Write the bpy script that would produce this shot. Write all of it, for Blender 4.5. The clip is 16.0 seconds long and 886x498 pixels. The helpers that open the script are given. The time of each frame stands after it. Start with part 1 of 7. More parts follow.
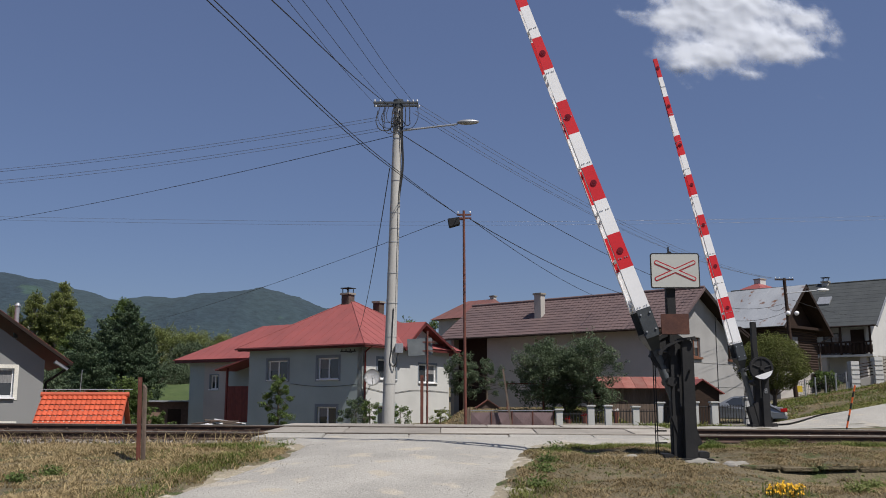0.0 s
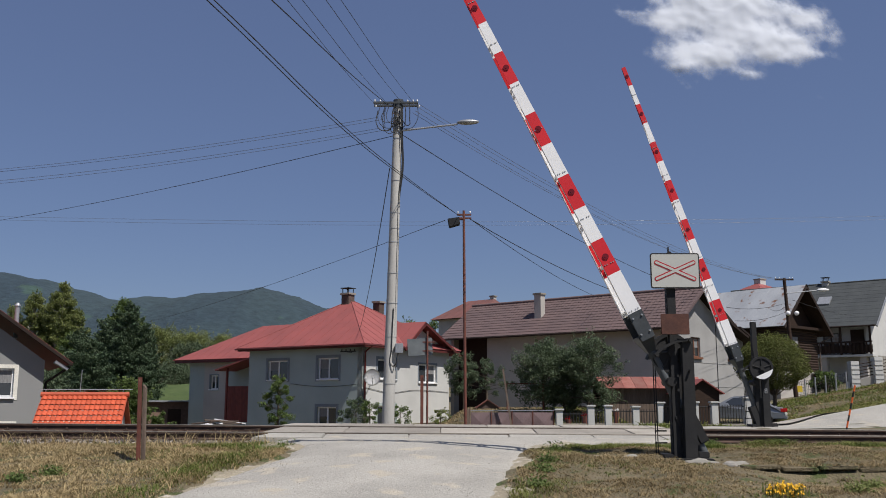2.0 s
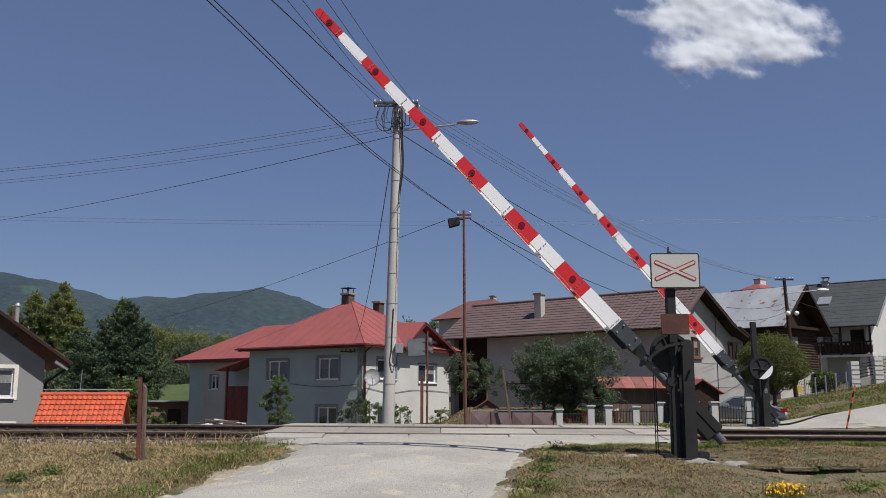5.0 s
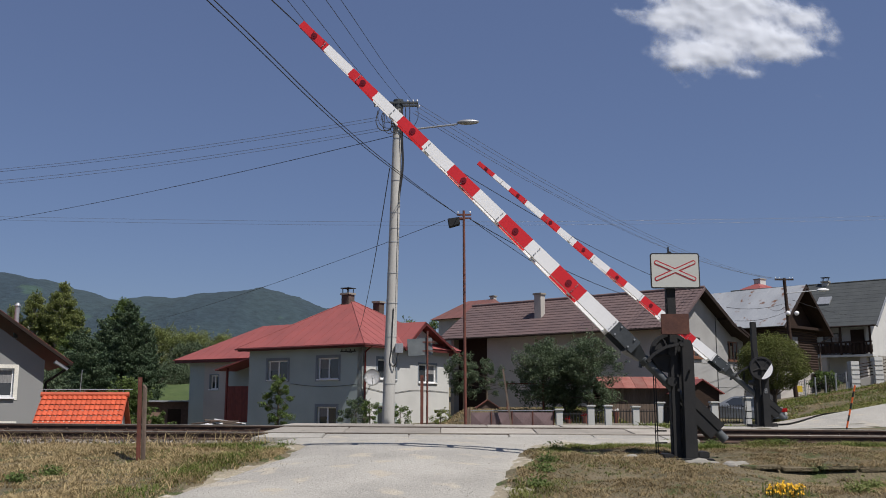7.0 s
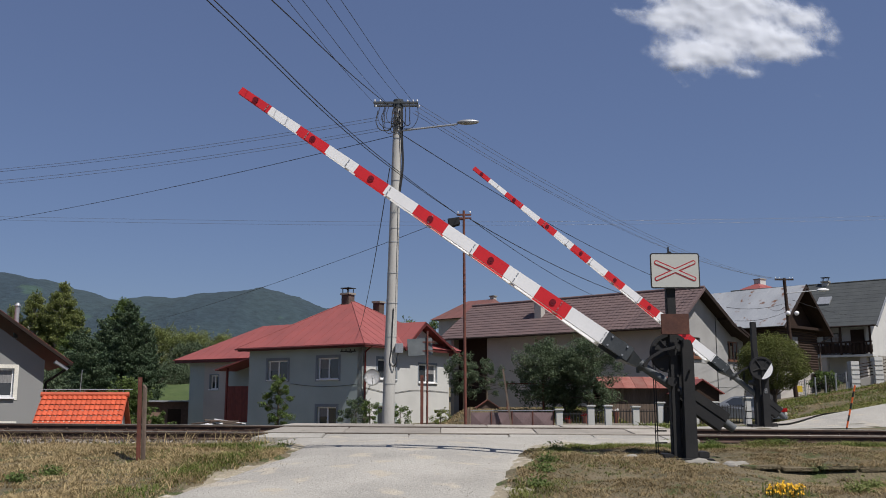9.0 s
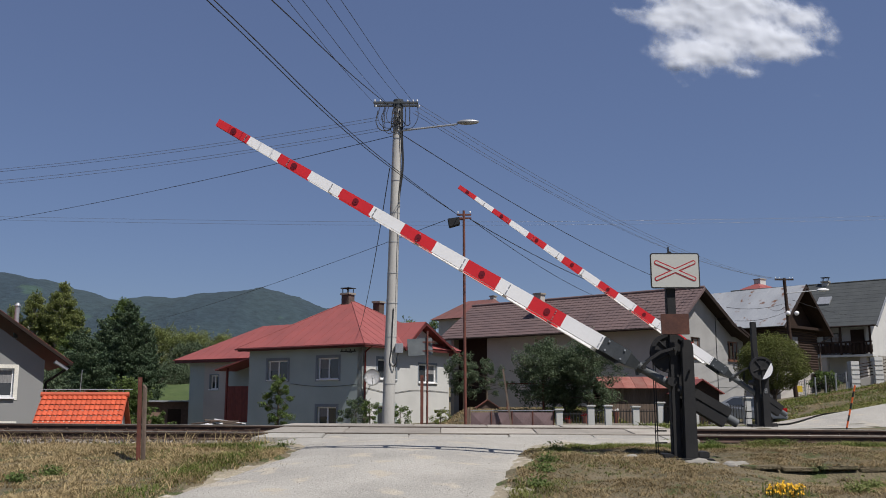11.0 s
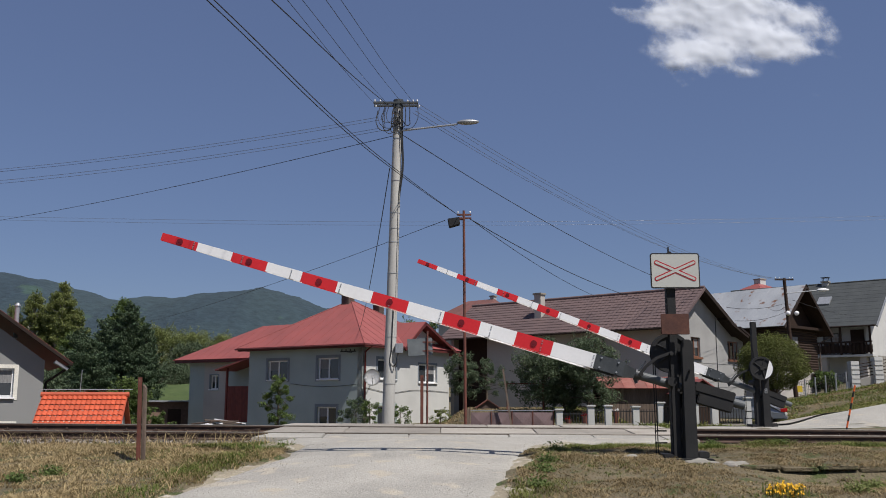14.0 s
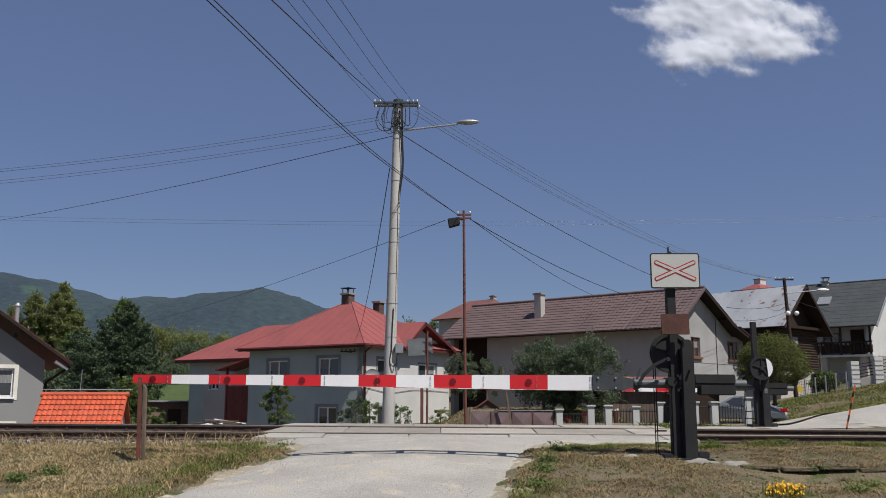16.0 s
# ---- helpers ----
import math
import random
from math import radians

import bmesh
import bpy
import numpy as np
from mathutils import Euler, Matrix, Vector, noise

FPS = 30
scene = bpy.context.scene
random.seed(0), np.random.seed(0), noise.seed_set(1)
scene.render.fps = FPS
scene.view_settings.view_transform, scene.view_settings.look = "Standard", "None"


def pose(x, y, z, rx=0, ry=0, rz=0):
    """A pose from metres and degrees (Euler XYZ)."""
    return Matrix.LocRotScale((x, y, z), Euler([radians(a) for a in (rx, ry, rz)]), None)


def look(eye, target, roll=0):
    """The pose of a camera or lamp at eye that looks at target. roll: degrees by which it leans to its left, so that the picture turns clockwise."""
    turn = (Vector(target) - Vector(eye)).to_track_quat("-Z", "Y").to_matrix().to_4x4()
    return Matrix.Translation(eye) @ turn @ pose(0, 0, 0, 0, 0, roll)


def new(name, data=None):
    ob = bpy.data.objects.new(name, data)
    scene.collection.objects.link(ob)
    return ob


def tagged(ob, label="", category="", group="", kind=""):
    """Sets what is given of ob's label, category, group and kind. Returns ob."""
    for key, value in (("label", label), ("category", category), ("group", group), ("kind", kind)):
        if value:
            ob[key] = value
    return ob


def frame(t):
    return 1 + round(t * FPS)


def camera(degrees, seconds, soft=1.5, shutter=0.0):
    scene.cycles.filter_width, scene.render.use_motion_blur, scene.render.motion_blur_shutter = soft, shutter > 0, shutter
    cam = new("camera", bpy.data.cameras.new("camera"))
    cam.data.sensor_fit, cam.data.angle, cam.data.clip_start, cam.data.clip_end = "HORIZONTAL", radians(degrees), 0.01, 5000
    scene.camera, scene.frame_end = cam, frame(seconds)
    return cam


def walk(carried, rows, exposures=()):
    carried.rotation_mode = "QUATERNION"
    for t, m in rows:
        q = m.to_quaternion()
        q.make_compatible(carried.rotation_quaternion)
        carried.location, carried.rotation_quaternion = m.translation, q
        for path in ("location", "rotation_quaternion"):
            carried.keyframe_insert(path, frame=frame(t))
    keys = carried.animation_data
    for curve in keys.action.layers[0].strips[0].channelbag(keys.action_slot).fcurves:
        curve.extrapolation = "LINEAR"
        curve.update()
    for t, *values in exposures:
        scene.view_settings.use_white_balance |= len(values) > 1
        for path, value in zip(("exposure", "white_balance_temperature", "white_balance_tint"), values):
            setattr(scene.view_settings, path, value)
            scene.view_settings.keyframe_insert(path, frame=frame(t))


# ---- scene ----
cam = camera(52.2, 16.0, soft=0.95)
EYE = pose(0, 0, 0.9, 99.4, 0, 0)
walk(cam, [(0, EYE), (16, EYE)], exposures=[(0, 0.33, 6420, 14.0), (16, 0.33, 6420, 14.0)])

# ---- world and sun ----
world = bpy.data.worlds.new("sky")
scene.world = world
world.use_nodes = True
wn = world.node_tree.nodes
sky = wn.new("ShaderNodeTexSky")
sky.sky_type = "NISHITA"
sky.sun_disc = False
sky.sun_elevation = radians(58.5)
sky.sun_rotation = radians(134)
sky.air_density, sky.dust_density, sky.ozone_density, sky.altitude = 1.0, 0.9, 4.5, 600
wn["Background"].inputs["Strength"].default_value = 0.062
haze = wn.new("ShaderNodeMix")
haze.data_type = "RGBA"
haze.inputs["Factor"].default_value = 0.46
haze.inputs["B"].default_value = (1.67, 2.23, 4.2, 1)
world.node_tree.links.new(sky.outputs[0], haze.inputs["A"])
world.node_tree.links.new(haze.outputs["Result"], wn["Background"].inputs["Color"])
sun_data = bpy.data.lights.new("sun", "SUN")
sun_data.energy, sun_data.angle, sun_data.color = 4.3, radians(0.53), (1.0, 0.965, 0.89)
sun = new("sun", sun_data)
sun.matrix_world = look((44, -42.5, 100), (0, 0, 0))


# ---- materials ----
def mat(name, base, second=None, rough=0.8, metal=0.0, scale=3.0, fine=40.0, bump=0.2, third=None, spots=0.0, stretch=(1, 1, 1), vary=0.0, spec=0.4,
        island=0.0, depth=0.01, speckle=0.2):
    """A procedural surface: broad patches from base to second, spots of third, fine grain and relief."""
    m = bpy.data.materials.new(name)
    m.use_nodes = True
    nt = m.node_tree
    n, l = nt.nodes, nt.links
    b = n["Principled BSDF"]
    b.inputs["Roughness"].default_value, b.inputs["Metallic"].default_value = rough, metal
    b.inputs["Specular IOR Level"].default_value = spec
    second = second or tuple(c * 0.75 for c in base)
    co = n.new("ShaderNodeTexCoord")
    mp = n.new("ShaderNodeMapping")
    mp.inputs["Scale"].default_value = stretch
    l.new(co.outputs["Object"], mp.inputs["Vector"])
    big, small = n.new("ShaderNodeTexNoise"), n.new("ShaderNodeTexNoise")
    for t, s, d in ((big, scale, 5), (small, fine, 3)):
        t.inputs["Scale"].default_value, t.inputs["Detail"].default_value = s, d
        l.new(mp.outputs[0], t.inputs["Vector"])
    ramp = n.new("ShaderNodeValToRGB")
    ramp.color_ramp.elements[0].position, ramp.color_ramp.elements[1].position = 0.36, 0.66
    ramp.color_ramp.elements[0].color, ramp.color_ramp.elements[1].color = (*base, 1), (*second, 1)
    l.new(big.outputs["Fac"], ramp.inputs[0])
    last = ramp.outputs[0]
    if third:
        mask = n.new("ShaderNodeTexNoise")
        mask.inputs["Scale"].default_value, mask.inputs["Detail"].default_value = scale * 2.3, 7
        l.new(mp.outputs[0], mask.inputs["Vector"])
        r2 = n.new("ShaderNodeMapRange")
        r2.inputs["From Min"].default_value, r2.inputs["From Max"].default_value = 0.68 - spots, 0.74 - spots
        l.new(mask.outputs["Fac"], r2.inputs["Value"])
        mx = n.new("ShaderNodeMix")
        mx.data_type = "RGBA"
        l.new(r2.outputs[0], mx.inputs["Factor"])
        l.new(last, mx.inputs["A"])
        mx.inputs["B"].default_value = (*third, 1)
        last = mx.outputs["Result"]
    hsv = n.new("ShaderNodeHueSaturation")
    l.new(last, hsv.inputs["Color"])
    grain = n.new("ShaderNodeMapRange")
    grain.inputs["From Min"].default_value, grain.inputs["From Max"].default_value = 0.25, 0.75
    grain.inputs["To Min"].default_value, grain.inputs["To Max"].default_value = 1 - speckle, 1 + speckle
    l.new(small.outputs["Fac"], grain.inputs["Value"])
    value = grain.outputs[0]
    if vary or island:
        info = n.new("ShaderNodeObjectInfo" if vary else "ShaderNodeNewGeometry")
        rv = n.new("ShaderNodeMapRange")
        amount = vary or island
        rv.inputs["To Min"].default_value, rv.inputs["To Max"].default_value = 1 - amount, 1 + amount
        l.new(info.outputs["Random" if vary else "Random Per Island"], rv.inputs["Value"])
        mul = n.new("ShaderNodeMath")
        mul.operation = "MULTIPLY"
        l.new(value, mul.inputs[0])
        l.new(rv.outputs[0], mul.inputs[1])
        value = mul.outputs[0]
    l.new(value, hsv.inputs["Value"])
    l.new(hsv.outputs[0], b.inputs["Base Color"])
    if bump:
        bp = n.new("ShaderNodeBump")
        bp.inputs["Strength"].default_value, bp.inputs["Distance"].default_value = bump, depth
        l.new(small.outputs["Fac"], bp.inputs["Height"])
        l.new(bp.outputs[0], b.inputs["Normal"])
    return m


def leaf_mat(name, base, second, through_light=0.35):
    m = mat(name, base, second, rough=0.65, scale=0.8, fine=6, bump=0, island=0.3, spec=0.15)
    n, l = m.node_tree.nodes, m.node_tree.links
    b, out = n["Principled BSDF"], n["Material Output"]
    tr, mx = n.new("ShaderNodeBsdfTranslucent"), n.new("ShaderNodeMixShader")
    src = b.inputs["Base Color"].links[0].from_socket
    l.new(src, tr.inputs["Color"])
    mx.inputs[0].default_value = through_light
    l.new(b.outputs[0], mx.inputs[1])
    l.new(tr.outputs[0], mx.inputs[2])
    l.new(mx.outputs[0], out.inputs["Surface"])
    return m


def glass_mat(name, tint):
    m = bpy.data.materials.new(name)
    m.use_nodes = True
    b = m.node_tree.nodes["Principled BSDF"]
    b.inputs["Base Color"].default_value = (*tint, 1)
    b.inputs["Roughness"].default_value, b.inputs["Specular IOR Level"].default_value = 0.04, 0.9
    return m


M = {}
M["asphalt"] = mat("worn pale asphalt", (0.35, 0.334, 0.295), (0.275, 0.263, 0.232), 0.95, scale=0.7, fine=42, bump=1.0, third=(0.375, 0.338, 0.272), spots=0.1, speckle=0.26, depth=0.016)
M["margin"] = mat("sandy gravel margin", (0.30, 0.262, 0.19), (0.225, 0.195, 0.135), 1.0, scale=2.2, fine=38, bump=1.0, third=(0.40, 0.37, 0.31), spots=0.12, speckle=0.3, depth=0.02)
M["concrete"] = mat("weathered concrete", (0.30, 0.275, 0.235), (0.235, 0.212, 0.178), 0.9, scale=1.6, fine=45, bump=0.3, vary=0.18, third=(0.15, 0.138, 0.115), spots=0.0)
M["pole_concrete"] = mat("spun concrete", (0.45, 0.44, 0.405), (0.38, 0.37, 0.345), 0.85, scale=2.5, fine=60, bump=0.2, stretch=(1, 1, 0.25), speckle=0.1)
M["beam_white"] = mat("white barrier paint", (0.80, 0.80, 0.79), (0.76, 0.76, 0.75), 0.45, scale=2, fine=30, bump=0.03, third=(0.62, 0.60, 0.56), spots=-0.13, speckle=0.03)
M["beam_red"] = mat("red barrier paint", (0.60, 0.022, 0.027), (0.53, 0.02, 0.026), 0.4, scale=2, fine=30, bump=0.03, speckle=0.05)
M["beam_dark_red"] = mat("dark red lens", (0.17, 0.010, 0.014), (0.13, 0.009, 0.012), 0.25, bump=0, speckle=0.03)
M["grey_steel"] = mat("grey painted steel", (0.055, 0.062, 0.066), (0.04, 0.046, 0.05), 0.5, scale=4, fine=50, bump=0.1)
M["pipe_steel"] = mat("grey painted pipe", (0.085, 0.094, 0.098), (0.065, 0.072, 0.075), 0.55, 0.0, scale=4, fine=50, bump=0.1, speckle=0.1)
M["black_iron"] = mat("black painted cast iron", (0.019, 0.0195, 0.0205), (0.026, 0.0255, 0.025), 0.7, scale=3, fine=60, bump=0.3, spec=0.25)
M["rust"] = mat("rusty sheet", (0.12, 0.05, 0.033), (0.075, 0.033, 0.025), 0.85, scale=5, fine=60, bump=0.2)
M["rust_post"] = mat("rust brown painted steel", (0.16, 0.052, 0.035), (0.10, 0.04, 0.03), 0.8, scale=6, fine=60, bump=0.2, third=(0.2, 0.15, 0.11), spots=0.0)
M["rail_side"] = mat("rusty rail flank", (0.075, 0.045, 0.032), (0.05, 0.032, 0.025), 0.85, scale=6, fine=80, bump=0.2)
M["rail_head"] = mat("worn rail head", (0.17, 0.155, 0.13), (0.125, 0.11, 0.09), 0.5, 0.35, scale=4, fine=80, bump=0.05)
M["wood_sleeper"] = mat("dark tarred wood", (0.045, 0.036, 0.028), (0.07, 0.056, 0.044), 0.9, scale=5, fine=50, bump=0.5, vary=0.2, stretch=(6, 1, 6))
M["old_wood"] = mat("weathered grey wood", (0.145, 0.108, 0.082), (0.095, 0.07, 0.054), 0.85, scale=4, fine=40, bump=0.4, stretch=(6, 6, 0.6), vary=0.2)
M["dark_wood"] = mat("dark brown stained wood", (0.044, 0.028, 0.020), (0.032, 0.021, 0.016), 0.8, scale=4, fine=40, bump=0.3, vary=0.25, stretch=(1, 1, 4), spec=0.15)
M["red_wood"] = mat("red brown painted boards", (0.16, 0.03, 0.022), (0.11, 0.022, 0.018), 0.6, scale=4, fine=40, bump=0.2, vary=0.15)
M["ballast"] = mat("grey ballast stone", (0.30, 0.275, 0.245), (0.19, 0.165, 0.145), 0.95, scale=5, fine=40, bump=0.3, island=0.4)
M["stone"] = mat("rough grey stone", (0.29, 0.275, 0.24), (0.18, 0.17, 0.145), 0.95, scale=3, fine=25, bump=0.6)
M["soil"] = mat("dry grassy soil", (0.15, 0.122, 0.074), (0.095, 0.081, 0.046), 1.0, scale=1.1, fine=26, bump=1.0, third=(0.06, 0.075, 0.023), spots=0.12, depth=0.04)
M["straw"] = leaf_mat("dry straw grass", (0.315, 0.245, 0.134), (0.195, 0.148, 0.08), 0.3)
M["straw_pale"] = leaf_mat("pale golden straw grass", (0.40, 0.315, 0.17), (0.26, 0.195, 0.10), 0.3)
M["grass"] = leaf_mat("green grass", (0.10, 0.135, 0.03), (0.16, 0.16, 0.05), 0.3)
M["leaf_dark"] = leaf_mat("grey green leaves", (0.082, 0.115, 0.064), (0.118, 0.152, 0.088))
M["leaf_mid"] = leaf_mat("green leaves", (0.088, 0.132, 0.038), (0.125, 0.168, 0.052))
M["leaf_light"] = leaf_mat("yellow green leaves", (0.165, 0.198, 0.066), (0.21, 0.235, 0.085), 0.4)
M["leaf_olive"] = leaf_mat("olive green leaves", (0.092, 0.112, 0.032), (0.13, 0.142, 0.042), 0.25)
M["needle"] = leaf_mat("dark pine needles", (0.062, 0.098, 0.056), (0.09, 0.124, 0.066), 0.25)
M["bark"] = mat("grey brown bark", (0.11, 0.085, 0.06), (0.07, 0.055, 0.04), 0.95, scale=5, fine=30, bump=0.6, stretch=(2, 2, 0.5))
M["birch"] = mat("pale birch bark", (0.5, 0.48, 0.43), (0.34, 0.32, 0.28), 0.9, scale=4, fine=20, bump=0.2)
M["flower"] = mat("yellow petals", (0.75, 0.46, 0.02), (0.65, 0.36, 0.01), 0.7, bump=0, island=0.2)
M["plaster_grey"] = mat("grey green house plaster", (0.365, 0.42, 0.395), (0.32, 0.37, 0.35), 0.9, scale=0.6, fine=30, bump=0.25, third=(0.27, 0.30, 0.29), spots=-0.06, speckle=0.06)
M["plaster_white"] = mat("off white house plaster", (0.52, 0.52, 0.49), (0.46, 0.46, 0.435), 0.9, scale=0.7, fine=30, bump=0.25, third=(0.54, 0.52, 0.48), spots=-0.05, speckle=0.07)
# Grey tone holds the gable's weaker light as well as its bare render.
M["shaded_render"] = mat("grey raw render, shade in its tone", (0.33, 0.325, 0.31), (0.27, 0.267, 0.256), 0.95, scale=0.5, fine=25, bump=0.3, third=(0.22, 0.22, 0.21), spots=-0.02, speckle=0.08)
M["plaster_beige"] = mat("beige raw render", (0.44, 0.415, 0.375), (0.37, 0.348, 0.314), 0.95, scale=0.5, fine=25, bump=0.3, third=(0.38, 0.36, 0.32), spots=-0.03, speckle=0.1)
M["plaster_dark"] = mat("smooth grey plaster", (0.235, 0.238, 0.23), (0.215, 0.218, 0.211), 0.9, scale=0.5, fine=40, bump=0.15, speckle=0.05)
M["roof_rust"] = mat("rusty red sheet roof", (0.20, 0.06, 0.045), (0.235, 0.105, 0.082), 0.75, scale=2.0, fine=20, bump=0.1, vary=0.25)
M["roof_far"] = mat("dull brown red roof", (0.165, 0.07, 0.06), (0.13, 0.058, 0.05), 0.8, scale=0.8, fine=12, bump=0.1, speckle=0.1)
M["roof_red"] = mat("faded red sheet roof", (0.255, 0.068, 0.062), (0.215, 0.061, 0.056), 0.75, scale=0.7, fine=14, bump=0.1, third=(0.29, 0.105, 0.095), spots=-0.03, vary=0.05, speckle=0.08)
M["roof_brown"] = mat("brown concrete tiles", (0.125, 0.084, 0.078), (0.098, 0.067, 0.064), 0.7, scale=0.8, fine=20, bump=0.2, vary=0.12)
M["roof_orange"] = mat("orange glazed tiles", (0.46, 0.083, 0.033), (0.38, 0.07, 0.028), 0.55, scale=2, fine=20, bump=0.1, vary=0.14, speckle=0.1)
M["roof_dark"] = mat("dark grey green shingles", (0.050, 0.056, 0.056), (0.038, 0.043, 0.044), 0.75, scale=1.0, fine=10, bump=0.3)
M["roof_metal"] = mat("weathered zinc sheet", (0.33, 0.345, 0.36), (0.26, 0.275, 0.29), 0.55, 0.0, scale=0.55, fine=12, bump=0.1, third=(0.16, 0.085, 0.055), spots=0.085, vary=0.06, stretch=(1, 1, 0.6), speckle=0.1)

M["fascia"] = mat("dark red fascia board", (0.10, 0.02, 0.018), (0.07, 0.016, 0.015), 0.6, bump=0.1)
M["dark_eave"] = mat("dark brown eave boards", (0.032, 0.023, 0.019), (0.024, 0.017, 0.014), 0.8, bump=0.2, spec=0.15)
M["white_paint"] = mat("white window paint", (0.78, 0.78, 0.77), (0.74, 0.74, 0.73), 0.4, bump=0.05, speckle=0.03)
M["blue_trim"] = mat("blue grey painted trim", (0.19, 0.215, 0.235), (0.16, 0.185, 0.205), 0.8, bump=0.1)
M["cream_trim"] = mat("cream painted trim", (0.68, 0.66, 0.58), (0.62, 0.60, 0.53), 0.8, bump=0.1)
M["brown_frame"] = mat("brown window frame", (0.20, 0.085, 0.045), (0.15, 0.065, 0.035), 0.6, bump=0.1)
M["glass"] = glass_mat("window glass", (0.035, 0.04, 0.045))
M["curtain"] = mat("pale net curtain", (0.24, 0.24, 0.235), (0.16, 0.16, 0.16), 0.9, scale=6, bump=0, stretch=(6, 6, 0.3))
M["brick"] = mat("grey brown brick", (0.10, 0.068, 0.055), (0.07, 0.05, 0.042), 0.9, scale=6, fine=40, bump=0.4, vary=0.2)
M["cable"] = mat("black cable", (0.02, 0.021, 0.023), (0.03, 0.03, 0.03), 0.6, bump=0)
M["wire"] = mat("grey wire", (0.16, 0.16, 0.16), (0.12, 0.12, 0.12), 0.4, 0.4, bump=0)
M["porcelain"] = mat("white porcelain", (0.80, 0.80, 0.78), (0.7, 0.7, 0.68), 0.25, bump=0)
M["galv"] = mat("galvanised steel", (0.36, 0.37, 0.38), (0.28, 0.29, 0.30), 0.45, 0.5, bump=0.1)
M["sign_face"] = mat("pale reflective sign face", (0.47, 0.475, 0.435), (0.44, 0.445, 0.41), 0.55, scale=1.2, fine=20, bump=0.0, speckle=0.03)
M["sign_red"] = mat("red sign film", (0.42, 0.03, 0.035), (0.36, 0.028, 0.03), 0.4, bump=0)
M["car_paint"] = mat("grey car paint", (0.21, 0.225, 0.245), (0.195, 0.21, 0.23), 0.3, 0.3, bump=0, speckle=0.02)
M["tyre"] = mat("black rubber", (0.02, 0.02, 0.02), (0.03, 0.03, 0.03), 0.8, bump=0.1)
M["tail_red"] = mat("red tail lens", (0.45, 0.01, 0.01), (0.4, 0.01, 0.01), 0.15, bump=0)
M["gate"] = mat("dull mauve painted sheet", (0.17, 0.115, 0.115), (0.13, 0.09, 0.09), 0.7, scale=2, fine=30, bump=0.1, vary=0.1)
M["orange_band"] = mat("orange marker paint", (0.72, 0.13, 0.02), (0.62, 0.11, 0.02), 0.5, bump=0)
# Blue shift in these tones stands for the air haze before the hills.
M["hazed_forest"] = mat("far wooded hillside, haze in its blue", (0.022, 0.038, 0.050), (0.029, 0.048, 0.055), 1.0, scale=0.004, fine=0.05, bump=0.8, third=(0.034, 0.062, 0.052), spots=0.03, depth=8.0)
M["meadow"] = mat("mown green meadow", (0.042, 0.068, 0.018), (0.062, 0.088, 0.026), 1.0, scale=0.3, fine=3, bump=0.5, depth=0.05)
M["yellow"] = mat("yellow plastic", (0.6, 0.42, 0.03), (0.5, 0.36, 0.03), 0.5, bump=0)
M["sign_back"] = mat("dull grey sheet metal", (0.17, 0.185, 0.19), (0.12, 0.135, 0.14), 0.5, 0.2, scale=2, fine=20, bump=0.05, speckle=0.1)
M["brown_brick"] = mat("warm brown brick", (0.19, 0.12, 0.09), (0.13, 0.085, 0.066), 0.9, scale=5, fine=30, bump=0.4)


# ---- building helpers ----
def box(bm, x0, x1, y0, y1, z0, z1, m=None):
    r = bmesh.ops.create_cube(bm, size=1, matrix=(m or Matrix()) @ Matrix.Translation(((x0 + x1) / 2, (y0 + y1) / 2, (z0 + z1) / 2)) @ Matrix.Diagonal((x1 - x0, y1 - y0, z1 - z0, 1)))
    return r["verts"]


def rod(bm, a, b, r1, r2=None, seg=12, caps=True):
    a, b = Vector(a), Vector(b)
    d = b - a
    m = Matrix.Translation((a + b) / 2) @ d.to_track_quat("Z", "Y").to_matrix().to_4x4()
    return bmesh.ops.create_cone(bm, cap_ends=caps, segments=seg, radius1=r1, radius2=r1 if r2 is None else r2, depth=d.length, matrix=m)["verts"]


def prism(bm, outline, axis, a, b):
    """Extrude a closed outline of 2D points along an axis from a to b."""
    def place(u, v, w):
        return {"x": (w, u, v), "y": (u, w, v), "z": (u, v, w)}[axis]
    lo = [bm.verts.new(place(u, v, a)) for u, v in outline]
    hi = [bm.verts.new(place(u, v, b)) for u, v in outline]
    faces = [bm.faces.new(lo), bm.faces.new(hi)]
    for i in range(len(outline)):
        j = (i + 1) % len(outline)
        faces.append(bm.faces.new((lo[i], lo[j], hi[j], hi[i])))
    bmesh.ops.recalc_face_normals(bm, faces=faces)
    return lo + hi


def slab(bm, corners, thick):
    """A sheet over three or four corners with thickness downwards along its normal."""
    c = [Vector(p) for p in corners]
    nrm = (c[1] - c[0]).cross(c[2] - c[0]).normalized()
    if nrm.z < 0:
        nrm = -nrm
    top = [bm.verts.new(p) for p in c]
    low = [bm.verts.new(p - nrm * thick) for p in c]
    fs = [bm.faces.new(top), bm.faces.new(low)]
    for i in range(len(c)):
        j = (i + 1) % len(c)
        fs.append(bm.faces.new((top[i], top[j], low[j], low[i])))
    bmesh.ops.recalc_face_normals(bm, faces=fs)


def finish(name, bm, material, bevel=0.0, smooth=False):
    if bevel:
        bmesh.ops.bevel(bm, geom=list(bm.edges), offset=bevel, segments=2, affect="EDGES", clamp_overlap=True)
    me = bpy.data.meshes.new(name)
    bm.to_mesh(me)
    bm.free()
    me.materials.append(material)
    if smooth:
        me.shade_smooth()
    return new(name, me)


